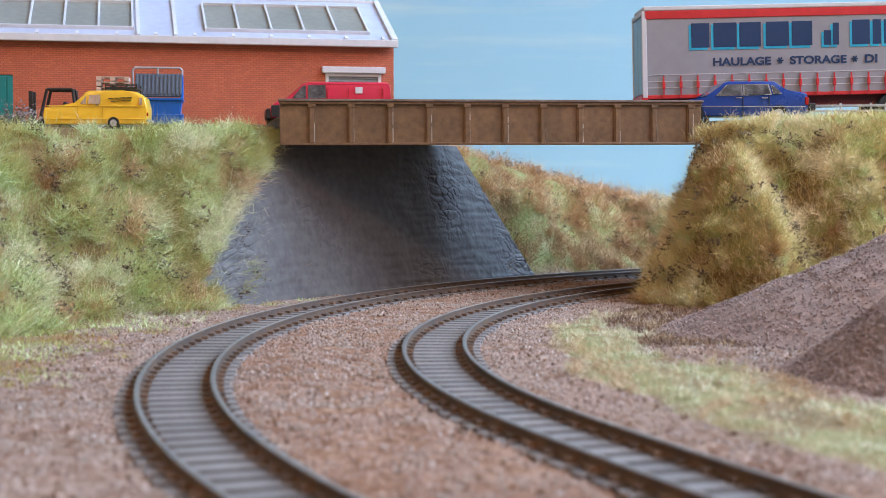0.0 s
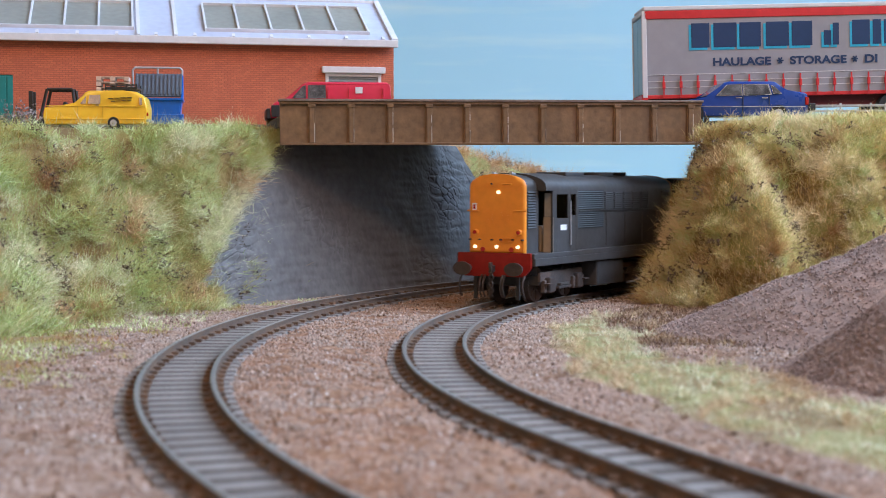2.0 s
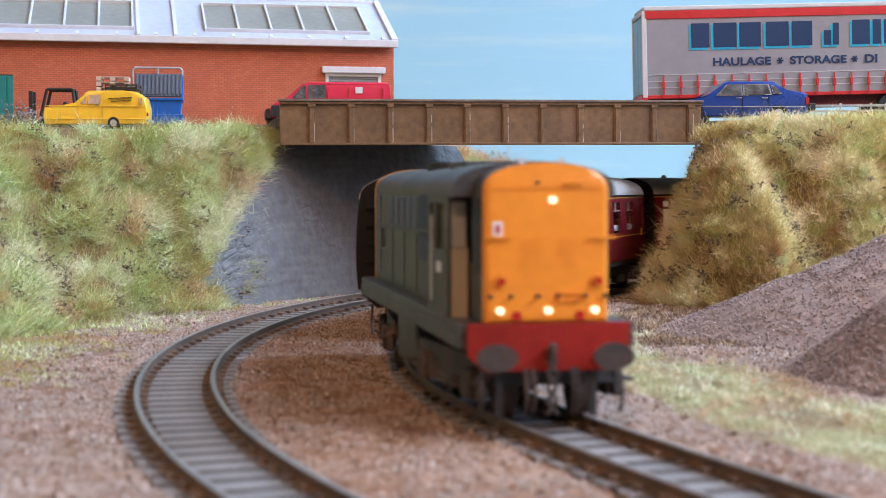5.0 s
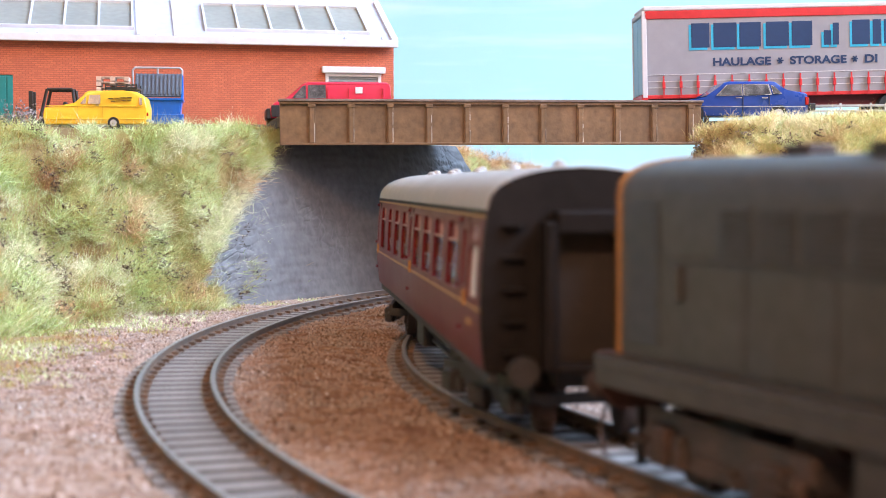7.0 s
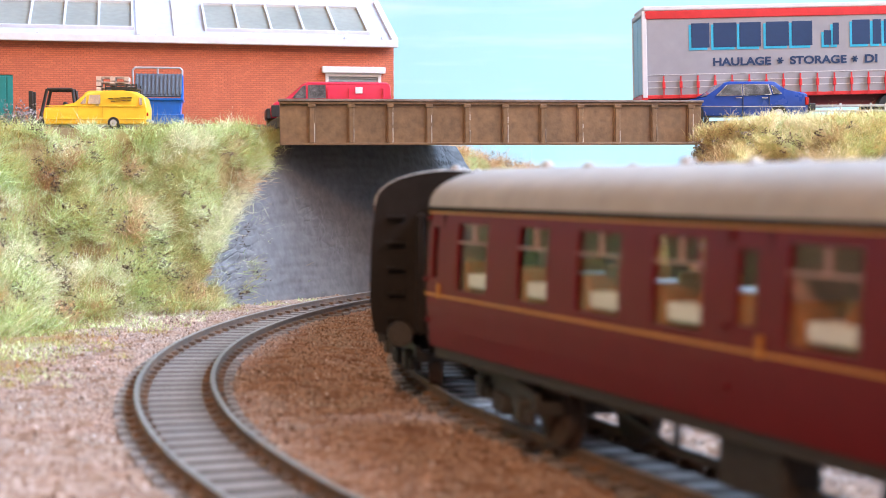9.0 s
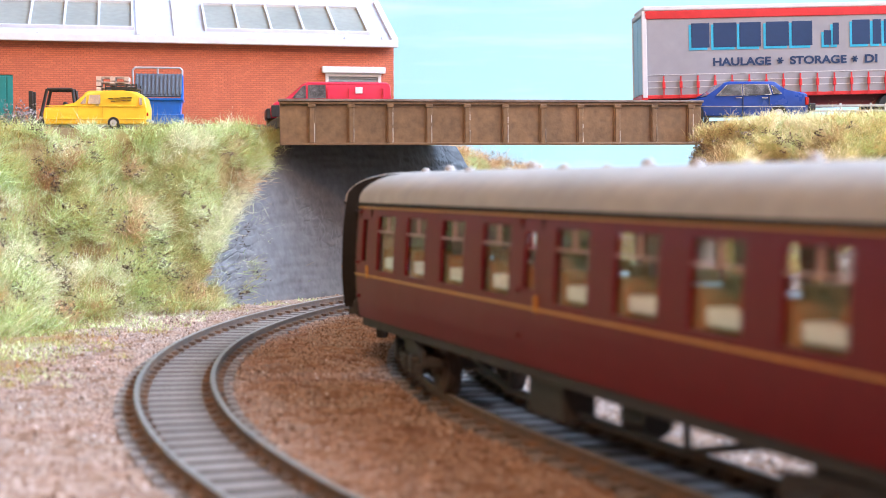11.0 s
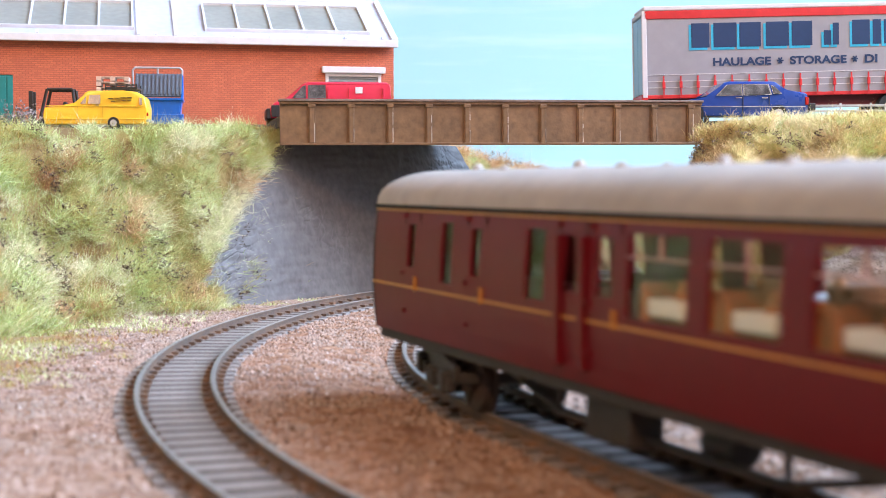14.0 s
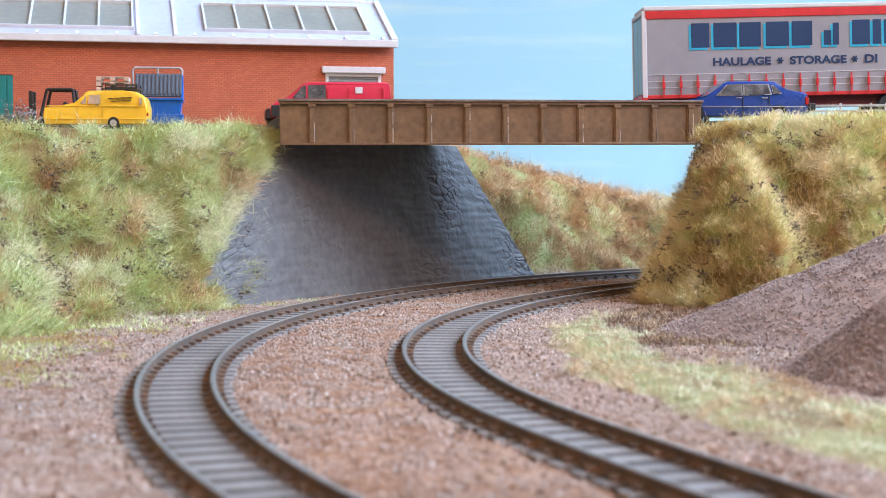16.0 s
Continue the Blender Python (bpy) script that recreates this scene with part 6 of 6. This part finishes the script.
    for e in (-1, 1):
        t = bmesh.new()
        y = e * 0.0120
        for a, b in (((-0.062, y, 0.0112), (-0.036, y, 0.0058)), ((-0.036, y, 0.0058), (0.036, y, 0.0058)), ((0.036, y, 0.0058), (0.062, y, 0.0112)), ((-0.036, y, 0.0058), (-0.036, y, 0.0112)), ((0.036, y, 0.0058), (0.036, y, 0.0112))):
            cyl(t, a, b, 0.0007, n=6)
        part("truss", t, M["dark"], uf)
        part("battery_box", boxes((-0.020, -0.004, *sorted((e * 0.0085, e * 0.0150)), 0.0040, 0.0112), bevel=0.0005), M["dark"], uf)
        part("brake_cylinder", cyl(bmesh.new(), (0.012, e * 0.009, 0.0080), (0.021, e * 0.009, 0.0080), 0.0028, n=14), M["dark"], uf)
    for x, yaw in ((0.093, 12.0), (-0.093, -12.0)):
        bogie(c, x, yaw)
    # inside
    inn = part("interior_floor", boxes((-COACH_L + 0.002, COACH_L - 0.002, -0.0158, 0.0158, 0.0150, 0.0160)), M["interior"], c)
    # sheets added under the roof and along the sides to brighten the interior
    part("bounce_ceiling", boxes((-COACH_L + 0.002, COACH_L - 0.002, -0.0150, 0.0150, 0.0400, 0.0408)), M["lining"], c, "dull pink sheet added to bounce light inside")
    for e in (-1, 1):
        part("bounce_side", boxes((-COACH_L + 0.002, COACH_L - 0.002, *sorted((e * 0.0160, e * 0.0166)), 0.0160, 0.0250)), M["lining"], c)
    wides = [o for o in near if o[2] == "wide"]
    for a, b, k in wides:
        m = (a + b) / 2
        for y in (-0.0105, 0.0105):
            s_ = 1 if y > 0 else -1
            part("table", boxes((m - 0.0050, m + 0.0050, *sorted((s_ * 0.0060, s_ * 0.0166)), 0.0264, 0.0290), (m - 0.0008, m + 0.0008, y - 0.0008, y + 0.0008, 0.0160, 0.0264), bevel=0.0003), M["cloth"], inn, "table with a white hanging cloth")
            part("lamp_shade", cyl(bmesh.new(), (m + 0.001, y * 1.3, 0.0290), (m + 0.001, y * 1.3, 0.0318), 0.0014, 0.0007, n=10), M["seat"], inn, "small orange lamp shade")
            for s in (-1, 1):
                x = m + s * 0.0082
                part("seat", boxes((x - 0.0022, x + 0.0022, y - 0.0048, y + 0.0048, 0.0160, 0.0225), (*sorted((x + s * 0.0006, x + s * 0.0024)), y - 0.0048, y + 0.0048, 0.0225, 0.0312), bevel=0.0004), M["seat"], inn)
    for a, b, k in near:
        if k in ("door", "frosted"):
            x = b + 0.003 if k == "door" else a - 0.002
            part("partition", boxes((x, x + 0.0006, -0.0160, -0.0030, 0.0160, 0.0410), (x, x + 0.0006, 0.0030, 0.0160, 0.0160, 0.0410)), M["interior"], inn)
    return c


M["vent_frame"] = material("vent_frame", (0.45, 0.28, 0.28), 0.5, vary=0.1, scale=60)
M["sole_grey"] = material("solebar_grey", (0.03, 0.027, 0.025), 0.7, vary=0.2, scale=60)
# pinkish glare of the windows is put into this colour
M["lining"] = material("pink_bounce_sheet", (0.42, 0.25, 0.24), 0.7, vary=0.05, scale=40)
M["gang_door"] = material("gangway_door", (0.02, 0.012, 0.009), 0.6, vary=0.2, scale=60)

OPEN = [(-0.1222, -0.1192, "door"), (-0.1093, -0.0948, "wide"), (-0.0813, -0.0690, "wide"), (-0.0582, -0.0436, "wide"), (-0.0333, -0.0195, "wide"), (-0.0108, -0.0060, "door"),
        (0.0009, 0.0157, "wide"), (0.0247, 0.0400, "wide"), (0.0485, 0.0645, "wide"), (0.0743, 0.0900, "wide"), (0.0983, 0.1034, "door"), (0.1088, 0.1192, "frosted")]
OPEN2 = [(-0.1205, -0.1163, "door"), (-0.1078, -0.0941, "wide"), (-0.0852, -0.0715, "wide"), (-0.0613, -0.0472, "wide"), (-0.0366, -0.0220, "wide"), (-0.0148, -0.0097, "door"),
         (-0.0009, 0.0128, "wide"), (0.0226, 0.0376, "wide"), (0.0474, 0.0620, "wide"), (0.0720, 0.0866, "wide"), (0.0983, 0.1034, "door"), (0.1088, 0.1192, "frosted")]
FAR1 = [(0.1111, 0.1201, "frosted"), (0.0983, 0.1050, "door"), (0.0782, 0.0900, "wide"), (0.0545, 0.0674, "wide"), (0.0310, 0.0440, "wide"), (0.0075, 0.0205, "wide"), (-0.0060, -0.0010, "door"),
        (-0.0300, -0.0170, "wide"), (-0.0540, -0.0410, "wide"), (-0.0780, -0.0650, "wide"), (-0.1020, -0.0890, "wide"), (-0.1220, -0.1180, "door")]
BRAKE = [(-0.1022, -0.0975, "slit"), (-0.0815, -0.0752, "plain"), (-0.0650, -0.0600, "slit"), (-0.0385, -0.0302, "plain"), (-0.0225, -0.0170, "slit"), (-0.0100, -0.0045, "slit"),
         (0.0005, 0.0192, "wide"), (0.0248, 0.0432, "wide"), (0.0502, 0.0690, "wide"), (0.0748, 0.0918, "wide"), (0.0985, 0.1093, "frosted"), (0.1130, 0.1180, "door")]
coaches = [coach("maroon passenger coach with gold lining and grey roof", OPEN, FAR1),
           coach("maroon open coach with white table tops and gold lining", OPEN2, FAR1),
           coach("maroon brake coach with narrow guard windows, gold lining", BRAKE, BRAKE, brake=True)]

# ---- locomotive ----


def hood(x0, x1, w, z0, zs, zt, n=14):
    """A bonnet with an arched top: w half wide, sides up to zs, crown at zt."""
    out = [(-w, z0), (-w, zs)]
    for k in range(1, n):
        a = math.pi * (1 - k / n)
        out.append((math.cos(a) * w, zs + math.sin(a) ** 0.75 * (zt - zs)))
    out += [(w, zs), (w, z0)]
    return prism(bmesh.new(), out, x0, x1, axis="x")


def louvre(parent, x0, x1, e, y, z0, z1, n, mat, name="louvre"):
    b = part(name, boxes((x0, x1, *sorted((e * (y - 0.0004), e * (y + 0.0001))), z0, z1)), mat, parent)
    h = (z1 - z0) / n
    for k in range(n):
        z = z0 + h * (k + 0.15)
        s = bmesh.new()
        prism(s, [(e * (y - 0.0001), z), (e * (y + 0.0005), z), (e * (y + 0.0001), z + h * 0.62), (e * (y - 0.0001), z + h * 0.62)], x0 + 0.0002, x1 - 0.0002, axis="x")
        part("slat", s, mat, b)
    return b


def build_loco():
    l = thing("locomotive", "grey diesel locomotive with yellow nose and red buffer beam", "locomotive")
    NW, ZT = 0.0124, 0.0506
    bm = hood(0.0625, 0.0742, NW, 0.0195, 0.0452, ZT)
    bmesh.ops.bevel(bm, geom=[e for e in bm.edges if all(abs(v.co.x - 0.0742) < 1e-6 for v in e.verts)], offset=0.0016, segments=4, affect="EDGES", profile=0.6)
    nose = part("nose", bm, [M["loco_grey"], M["loco_yellow"]], l, "orange-yellow nose end with grey flanks", smooth=True)
    for f in nose.data.polygons:
        if f.center.x > 0.0722:
            f.material_index = 1
    fx = 0.0742
    for y in (-0.0093, 0.0002, 0.0095):
        lm = part("head_lamp", cyl(bmesh.new(), (fx - 0.0004, y, 0.0221), (fx + 0.0007, y, 0.0221), 0.0007, n=16), M["lamp_glow"], nose, "lit marker lamp")
        part("lamp_hood", boxes((fx - 0.0002, fx + 0.0012, y - 0.0024, y - 0.0017, 0.0246, 0.0252), (fx - 0.0002, fx + 0.0012, y + 0.0017, y + 0.0024, 0.0246, 0.0252)), M["rusty"], lm)
    lm = part("head_lamp", cyl(bmesh.new(), (fx - 0.0004, 0.0010, 0.0434), (fx + 0.0007, 0.0010, 0.0434), 0.0007, n=16), M["lamp_glow"], nose, "lit upper marker lamp")
    for y in (-0.0020, 0.0040):
        part("lamp_clip", boxes((fx - 0.0002, fx + 0.0008, y - 0.0003, y + 0.0003, 0.0464, 0.0470)), M["rusty"], lm)
    for y in (-0.0092, 0.0100):
        tl = part("tail_lamp", cyl(bmesh.new(), (fx - 0.0004, y, 0.0278), (fx + 0.0010, y, 0.0278), 0.0013, 0.0011, n=14), M["loco_yellow"], nose, "red tail lamp in a yellow cup")
        part("lens", cyl(bmesh.new(), (fx + 0.0009, y, 0.0278), (fx + 0.0012, y, 0.0278), 0.0008, n=12), M["red_lens"], tl)
    for y in (-0.0060, 0.0066):
        part("red_disc", cyl(bmesh.new(), (fx - 0.0002, y, 0.0210), (fx + 0.0003, y, 0.0210), 0.0010, n=14), M["red_lens"], nose)
    for y0, y1, z in ((-0.0125, -0.0075, 0.0362), (0.0080, 0.0135, 0.0362), (0.0030, 0.0070, 0.0467)):
        part("handrail", rod((fx + 0.0008, y0, z), (fx + 0.0008, y1, z), 0.00028, 6), M["loco_yellow"], nose)
    part("seam_strip", boxes((fx - 0.0003, fx + 0.00025, -0.0110, 0.0110, 0.0455, 0.0459)), M["loco_yellow"], nose)
    part("lower_rail", boxes((fx, fx + 0.0006, 0.0020, 0.0070, 0.0252, 0.0255), (fx, fx + 0.0006, 0.0020, 0.0023, 0.0240, 0.0255), (fx, fx + 0.0006, 0.0067, 0.0070, 0.0240, 0.0255), (fx, fx + 0.0006, 0.0020, 0.0070, 0.0238, 0.0241)), M["loco_yellow"], nose)
    part("notice", boxes((fx - 0.0002, fx + 0.0002, -0.0107, -0.0088, 0.0364, 0.0392)), M["white"], nose, "small white warning notice with red mark")
    part("notice_mark", boxes((fx + 0.0002, fx + 0.0003, -0.0102, -0.0093, 0.0369, 0.0386)), M["red_lens"], nose)
    for y in (-0.0052, 0.0022):
        for k in range(7):
            part("nose_louvre", boxes((fx - 0.0002, fx + 0.00012, y - 0.0002, y + 0.0042, 0.0308 + k * 0.00085, 0.0311 + k * 0.00085)), M["loco_yellow"], nose)
    for e in (-1, 1):
        louvre(nose, 0.0650, 0.0722, e, NW, 0.0292, 0.0440, 14, M["loco_grille"])
    # cab
    CW, CX0, CX1 = 0.0166, 0.0345, 0.0625
    part("cab_roof", hood(CX0, CX1 + 0.0015, CW, 0.0440, 0.0448, ZT + 0.0004), M["loco_grey"], l, smooth=True)
    for e in (-1, 1):
        y0, y1 = sorted((e * (CW - 0.0008), e * CW))
        cs = part("cab_side", boxes((CX0, 0.0365, y0, y1, 0.0185, 0.0442), (0.0415, 0.0440, y0, y1, 0.0185, 0.0442), (0.0545, 0.0560, y0, y1, 0.0185, 0.0442), (0.0365, 0.0415, y0, y1, 0.0185, 0.0340), (0.0365, 0.0415, y0, y1, 0.0425, 0.0442), (0.0440, 0.0545, y0, y1, 0.0185, 0.0330), (0.0440, 0.0545, y0, y1, 0.0425, 0.0442), bevel=0.0001), M["loco_grey"], l, "grey cab side with window")
        part("cab_window", boxes((0.0362, 0.0548, *sorted((e * (CW - 0.0006), e * (CW - 0.0005))), 0.0328, 0.0428)), M["pane_dark"], cs)
        part("number_mark", boxes((0.0455, 0.0510, *sorted((e * CW, e * (CW + 0.0001))), 0.0282, 0.0304)), M["white"], cs, "white number panel")
        part("door_rail", rod((0.0425, e * (CW + 0.0006), 0.022), (0.0425, e * (CW + 0.0006), 0.040), 0.00025, 6), M["silver"], cs)
        dr = part("cab_door", boxes((0.0572, 0.0580, *sorted((e * NW, e * CW)), 0.0195, 0.0335)), M["tan"], l, "tan cab front door with pale window")
        part("front_window", boxes((0.0573, 0.0579, *sorted((e * (NW + 0.0004), e * (CW - 0.0004))), 0.0337, 0.0430)), M["pane_glossy_pale"], dr)
        part("front_pillar", boxes((0.0560, 0.0582, *sorted((e * (CW - 0.0008), e * CW)), 0.0185, 0.0442)), M["loco_grey"], l)
    part("cab_back", boxes((CX0, CX0 + 0.0008, -CW + 0.0008, CW - 0.0008, 0.0190, 0.0446)), M["loco_grey"], l)
    part("cab_desk", boxes((0.0450, 0.0570, -0.0110, 0.0110, 0.0195, 0.0300), bevel=0.0005), M["tan"], l)
    # long bonnet
    bw = 0.0132
    bn = part("bonnet", hood(-0.0758, CX0, bw, 0.0185, 0.0445, ZT), M["loco_grey"], l, "long grey engine bonnet", smooth=True)
    for e in (-1, 1):
        louvre(bn, 0.0020, 0.0300, e, bw, 0.0285, 0.0352, 8, M["loco_grille"])
        louvre(bn, 0.0020, 0.0300, e, bw, 0.0362, 0.0440, 9, M["loco_grille"])
        for x in (-0.0080, -0.0180, -0.0280, -0.0380, -0.0480):
            louvre(bn, x, x + 0.0085, e, bw, 0.0360, 0.0435, 9, M["loco_grey"])
        louvre(bn, -0.0735, -0.0640, e, bw, 0.0220, 0.0440, 20, M["loco_grey"], "end_panel")
        for x in (-0.010, -0.030, -0.050):
            part("bonnet_door", boxes((x - 0.009, x + 0.009, *sorted((e * bw, e * (bw + 0.00025))), 0.0205, 0.0345), bevel=0.0001), M["loco_grey"], bn)
        part("grab_rail", rod((-0.060, e * (bw + 0.0007), 0.0355), (0.028, e * (bw + 0.0007), 0.0355), 0.0002, 6), M["loco_grey"], bn)
        part("small_box", boxes((-0.0600, -0.0570, *sorted((e * bw, e * (bw + 0.0012))), 0.0290, 0.0345), bevel=0.0003), M["loco_grey"], bn)
    part("rear_panel", hood(-0.0768, -0.0758, bw + 0.0002, 0.0195, 0.0447, ZT + 0.0002), M["dull_yellow"], l, "dull yellow rear end", smooth=True)
    part("roof_hatch", boxes((0.0080, 0.0260, -0.0070, 0.0070, ZT - 0.0008, ZT + 0.0010), bevel=0.0004), M["loco_grey"], bn)
    part("roof_fan", cyl(bmesh.new(), (-0.020, 0, ZT - 0.001), (-0.020, 0, ZT + 0.0012), 0.0075, n=24), M["loco_grille"], bn)
    part("exhaust", boxes((-0.0480, -0.0420, -0.0025, 0.0025, ZT - 0.001, ZT + 0.0014), bevel=0.0004), M["rusty"], bn)
    for y in (-0.0040, 0.0040):
        part("horn", cyl(bmesh.new(), (0.066, y, ZT - 0.0002), (0.070, y, ZT + 0.0004), 0.0004, 0.0007, n=8), M["silver"], nose)
    # footplate and beams
    fp = part("footplate", boxes((-0.0775, 0.0752, -0.0172, 0.0172, 0.0176, 0.0196), bevel=0.0003), M["loco_grey"], l)
    for e in (-1, 1):
        part("valance", boxes((-0.0770, 0.0748, *sorted((e * 0.0160, e * 0.0174)), 0.0148, 0.0177), bevel=0.0002), M["loco_grey"], fp)
        part("fuel_tank", boxes((-0.0140, 0.0140, *sorted((e * 0.0080, e * 0.0160)), 0.0040, 0.0148), bevel=0.0006), M["loco_grey"], l)
    for e, x in ((1, 0.0763), (-1, -0.0785)):
        b = part("buffer_beam", prism(bmesh.new(), [(-0.0128, 0.0106), (0.0128, 0.0106), (0.0160, 0.0138), (0.0160, 0.0198), (-0.0160, 0.0198), (-0.0160, 0.0138)], *sorted((x, x - e * 0.0014)), axis="x"), M["buffer_red"] if e == 1 else M["brown_beam"], l, "dark red buffer beam" if e == 1 else "brown rear buffer beam")
        for y in (-0.0113, 0.0113):
            bf = part("buffer", cyl(bmesh.new(), (x, y, 0.0138), (x + e * 0.0050, y, 0.0138), 0.0015, n=14), M["rusty"], b)
            h = bmesh.new()
            cyl(h, (x + e * 0.0050, y, 0.0138), (x + e * 0.0056, y, 0.0138), 0.0040, n=28)
            for v in h.verts:
                v.co.z = 0.0138 + (v.co.z - 0.0138) * 0.66
            part("buffer_head", h, M["rusty"], bf, "dark brown oval buffer head")
        hk = part("coupling_hook", boxes((*sorted((x, x + e * 0.0030)), -0.0007, 0.0007, 0.0125, 0.0150), (*sorted((x + e * 0.0020, x + e * 0.0036)), -0.0007, 0.0007, 0.0140, 0.0162), bevel=0.0003), M["rusty"], b)
        ch = bmesh.new()
        for k in range(4):
            cyl(ch, (x + e * 0.0022, -0.0010, 0.0128 - k * 0.0026), (x + e * 0.0022, 0.0010, 0.0104 - k * 0.0026), 0.0004, n=6)
            cyl(ch, (x + e * 0.0022, 0.0010, 0.0128 - k * 0.0026), (x + e * 0.0022, -0.0010, 0.0104 - k * 0.0026), 0.0004, n=6)
        part("coupling_link", ch, M["rusty"], hk)
        for y in (-0.0138, -0.0050, -0.0035, 0.0042, 0.0052, 0.0138):
            hs = tube([(x + e * (0.0006 + 0.0022 * math.sin(k / 6 * 3)), y, 0.0112 - 0.0085 * k / 6) for k in range(7)], 0.0004)
            part("brake_pipe", hs, M["rusty"], b)
        part("guard_iron", boxes((*sorted((x - e * 0.003, x - e * 0.002)), -0.0100, -0.0086, 0.0015, 0.0110), (*sorted((x - e * 0.003, x - e * 0.002)), 0.0086, 0.0100, 0.0015, 0.0110)), M["dark"], b)
    # bogies
    for x, yaw in ((0.045, 6.0), (-0.045, -6.0)):
        b = part("bogie", boxes((-0.006, 0.006, -0.012, 0.012, 0.0080, 0.0125), (-0.0245, -0.0230, -0.0130, 0.0130, 0.0070, 0.0110), (0.0230, 0.0245, -0.0130, 0.0130, 0.0070, 0.0110), bevel=0.0003), M["dark"], l, "dark rusty bogie", at=pose(x, 0, 0, 0, 0, yaw))
        for e in (-1, 1):
            f = bmesh.new()
            prism(f, [(-0.0250, 0.0085), (-0.0250, 0.0120), (0.0250, 0.0120), (0.0250, 0.0085), (0.0110, 0.0080), (0.0080, 0.0050), (-0.0080, 0.0050), (-0.0110, 0.0080)], e * 0.0128, e * 0.0138)
            sf = part("side_frame", f, M["bogie_grey"], b)
            for a in (-0.017, 0.017):
                part("axlebox", boxes((a - 0.0030, a + 0.0030, *sorted((e * 0.0126, e * 0.0160)), 0.0038, 0.0100), bevel=0.0007), M["rusty"], sf)
                part("coil_spring", boxes((a - 0.0065, a - 0.0040, *sorted((e * 0.0132, e * 0.0152)), 0.0040, 0.0090), (a + 0.0040, a + 0.0065, *sorted((e * 0.0132, e * 0.0152)), 0.0040, 0.0090), bevel=0.0006), M["bogie_grey"], sf)
            part("leaf_spring", boxes((-0.0075, 0.0075, *sorted((e * 0.0136, e * 0.0154)), 0.0048, 0.0058), (-0.0055, 0.0055, *sorted((e * 0.0136, e * 0.0154)), 0.0060, 0.0070), bevel=0.0002), M["bogie_grey"], sf)
            for a in (-0.0240, 0.0190):
                part("step", boxes((a, a + 0.005, *sorted((e * 0.0150, e * 0.0172)), 0.0072, 0.0078)), M["rusty"], sf)
        yr = math.radians(yaw)
        for a in (-0.017, 0.017):
            wheelset(l, x + math.cos(yr) * a, math.sin(yr) * a, 0.0070, 8)
    return l


M["pane_glossy_pale"] = material("cab_pane_pale", (0.30, 0.28, 0.24), 0.2, vary=0.1, scale=40, bump=0)
M["bogie_grey"] = material("bogie_grey", (0.040, 0.035, 0.033), 0.65, vary=0.3, scale=90, second=(0.09, 0.055, 0.04), bump=0.2)
M["brown_beam"] = material("brown_beam", (0.10, 0.045, 0.03), 0.7, vary=0.25, scale=60)
M["dull_yellow"] = material("dull_yellow", (0.40, 0.17, 0.02), 0.6, vary=0.15, scale=50)
loco = build_loco()

# ---- movement: the train comes round the curve at a steady pace ----
S0, SPEED, SLOW = -0.01378, 0.101115, -0.000113


def along(t):
    return S0 + SPEED * (t - 3.5) + SLOW * (t - 3.5) ** 2


def vehicle_pose(s, b):
    p, _ = right_line(s + b)
    q, _ = right_line(s - b)
    t = (p - q).normalized()
    c = (p + q) / 2
    return pose(c.x, c.y, 0, 0, 0, math.degrees(math.atan2(t.y, t.x)))


def motions():
    times = [i * 0.4 for i in range(41)]
    walk(loco, [(t, vehicle_pose(along(t), 0.049)) for t in times])
    for k, c in enumerate(coaches):
        walk(c, [(t, vehicle_pose(along(t) - 0.22762 - 0.26983 * k, 0.093)) for t in times])
    beats = [i * 2 / 30 for i in range(241)]
    for w, x, y, r in WHEELS:
        walk(w, [(t, pose(x, y, r) @ Matrix.Rotation((along(t) - along(0)) / r, 4, "Y")) for t in beats])


motions()
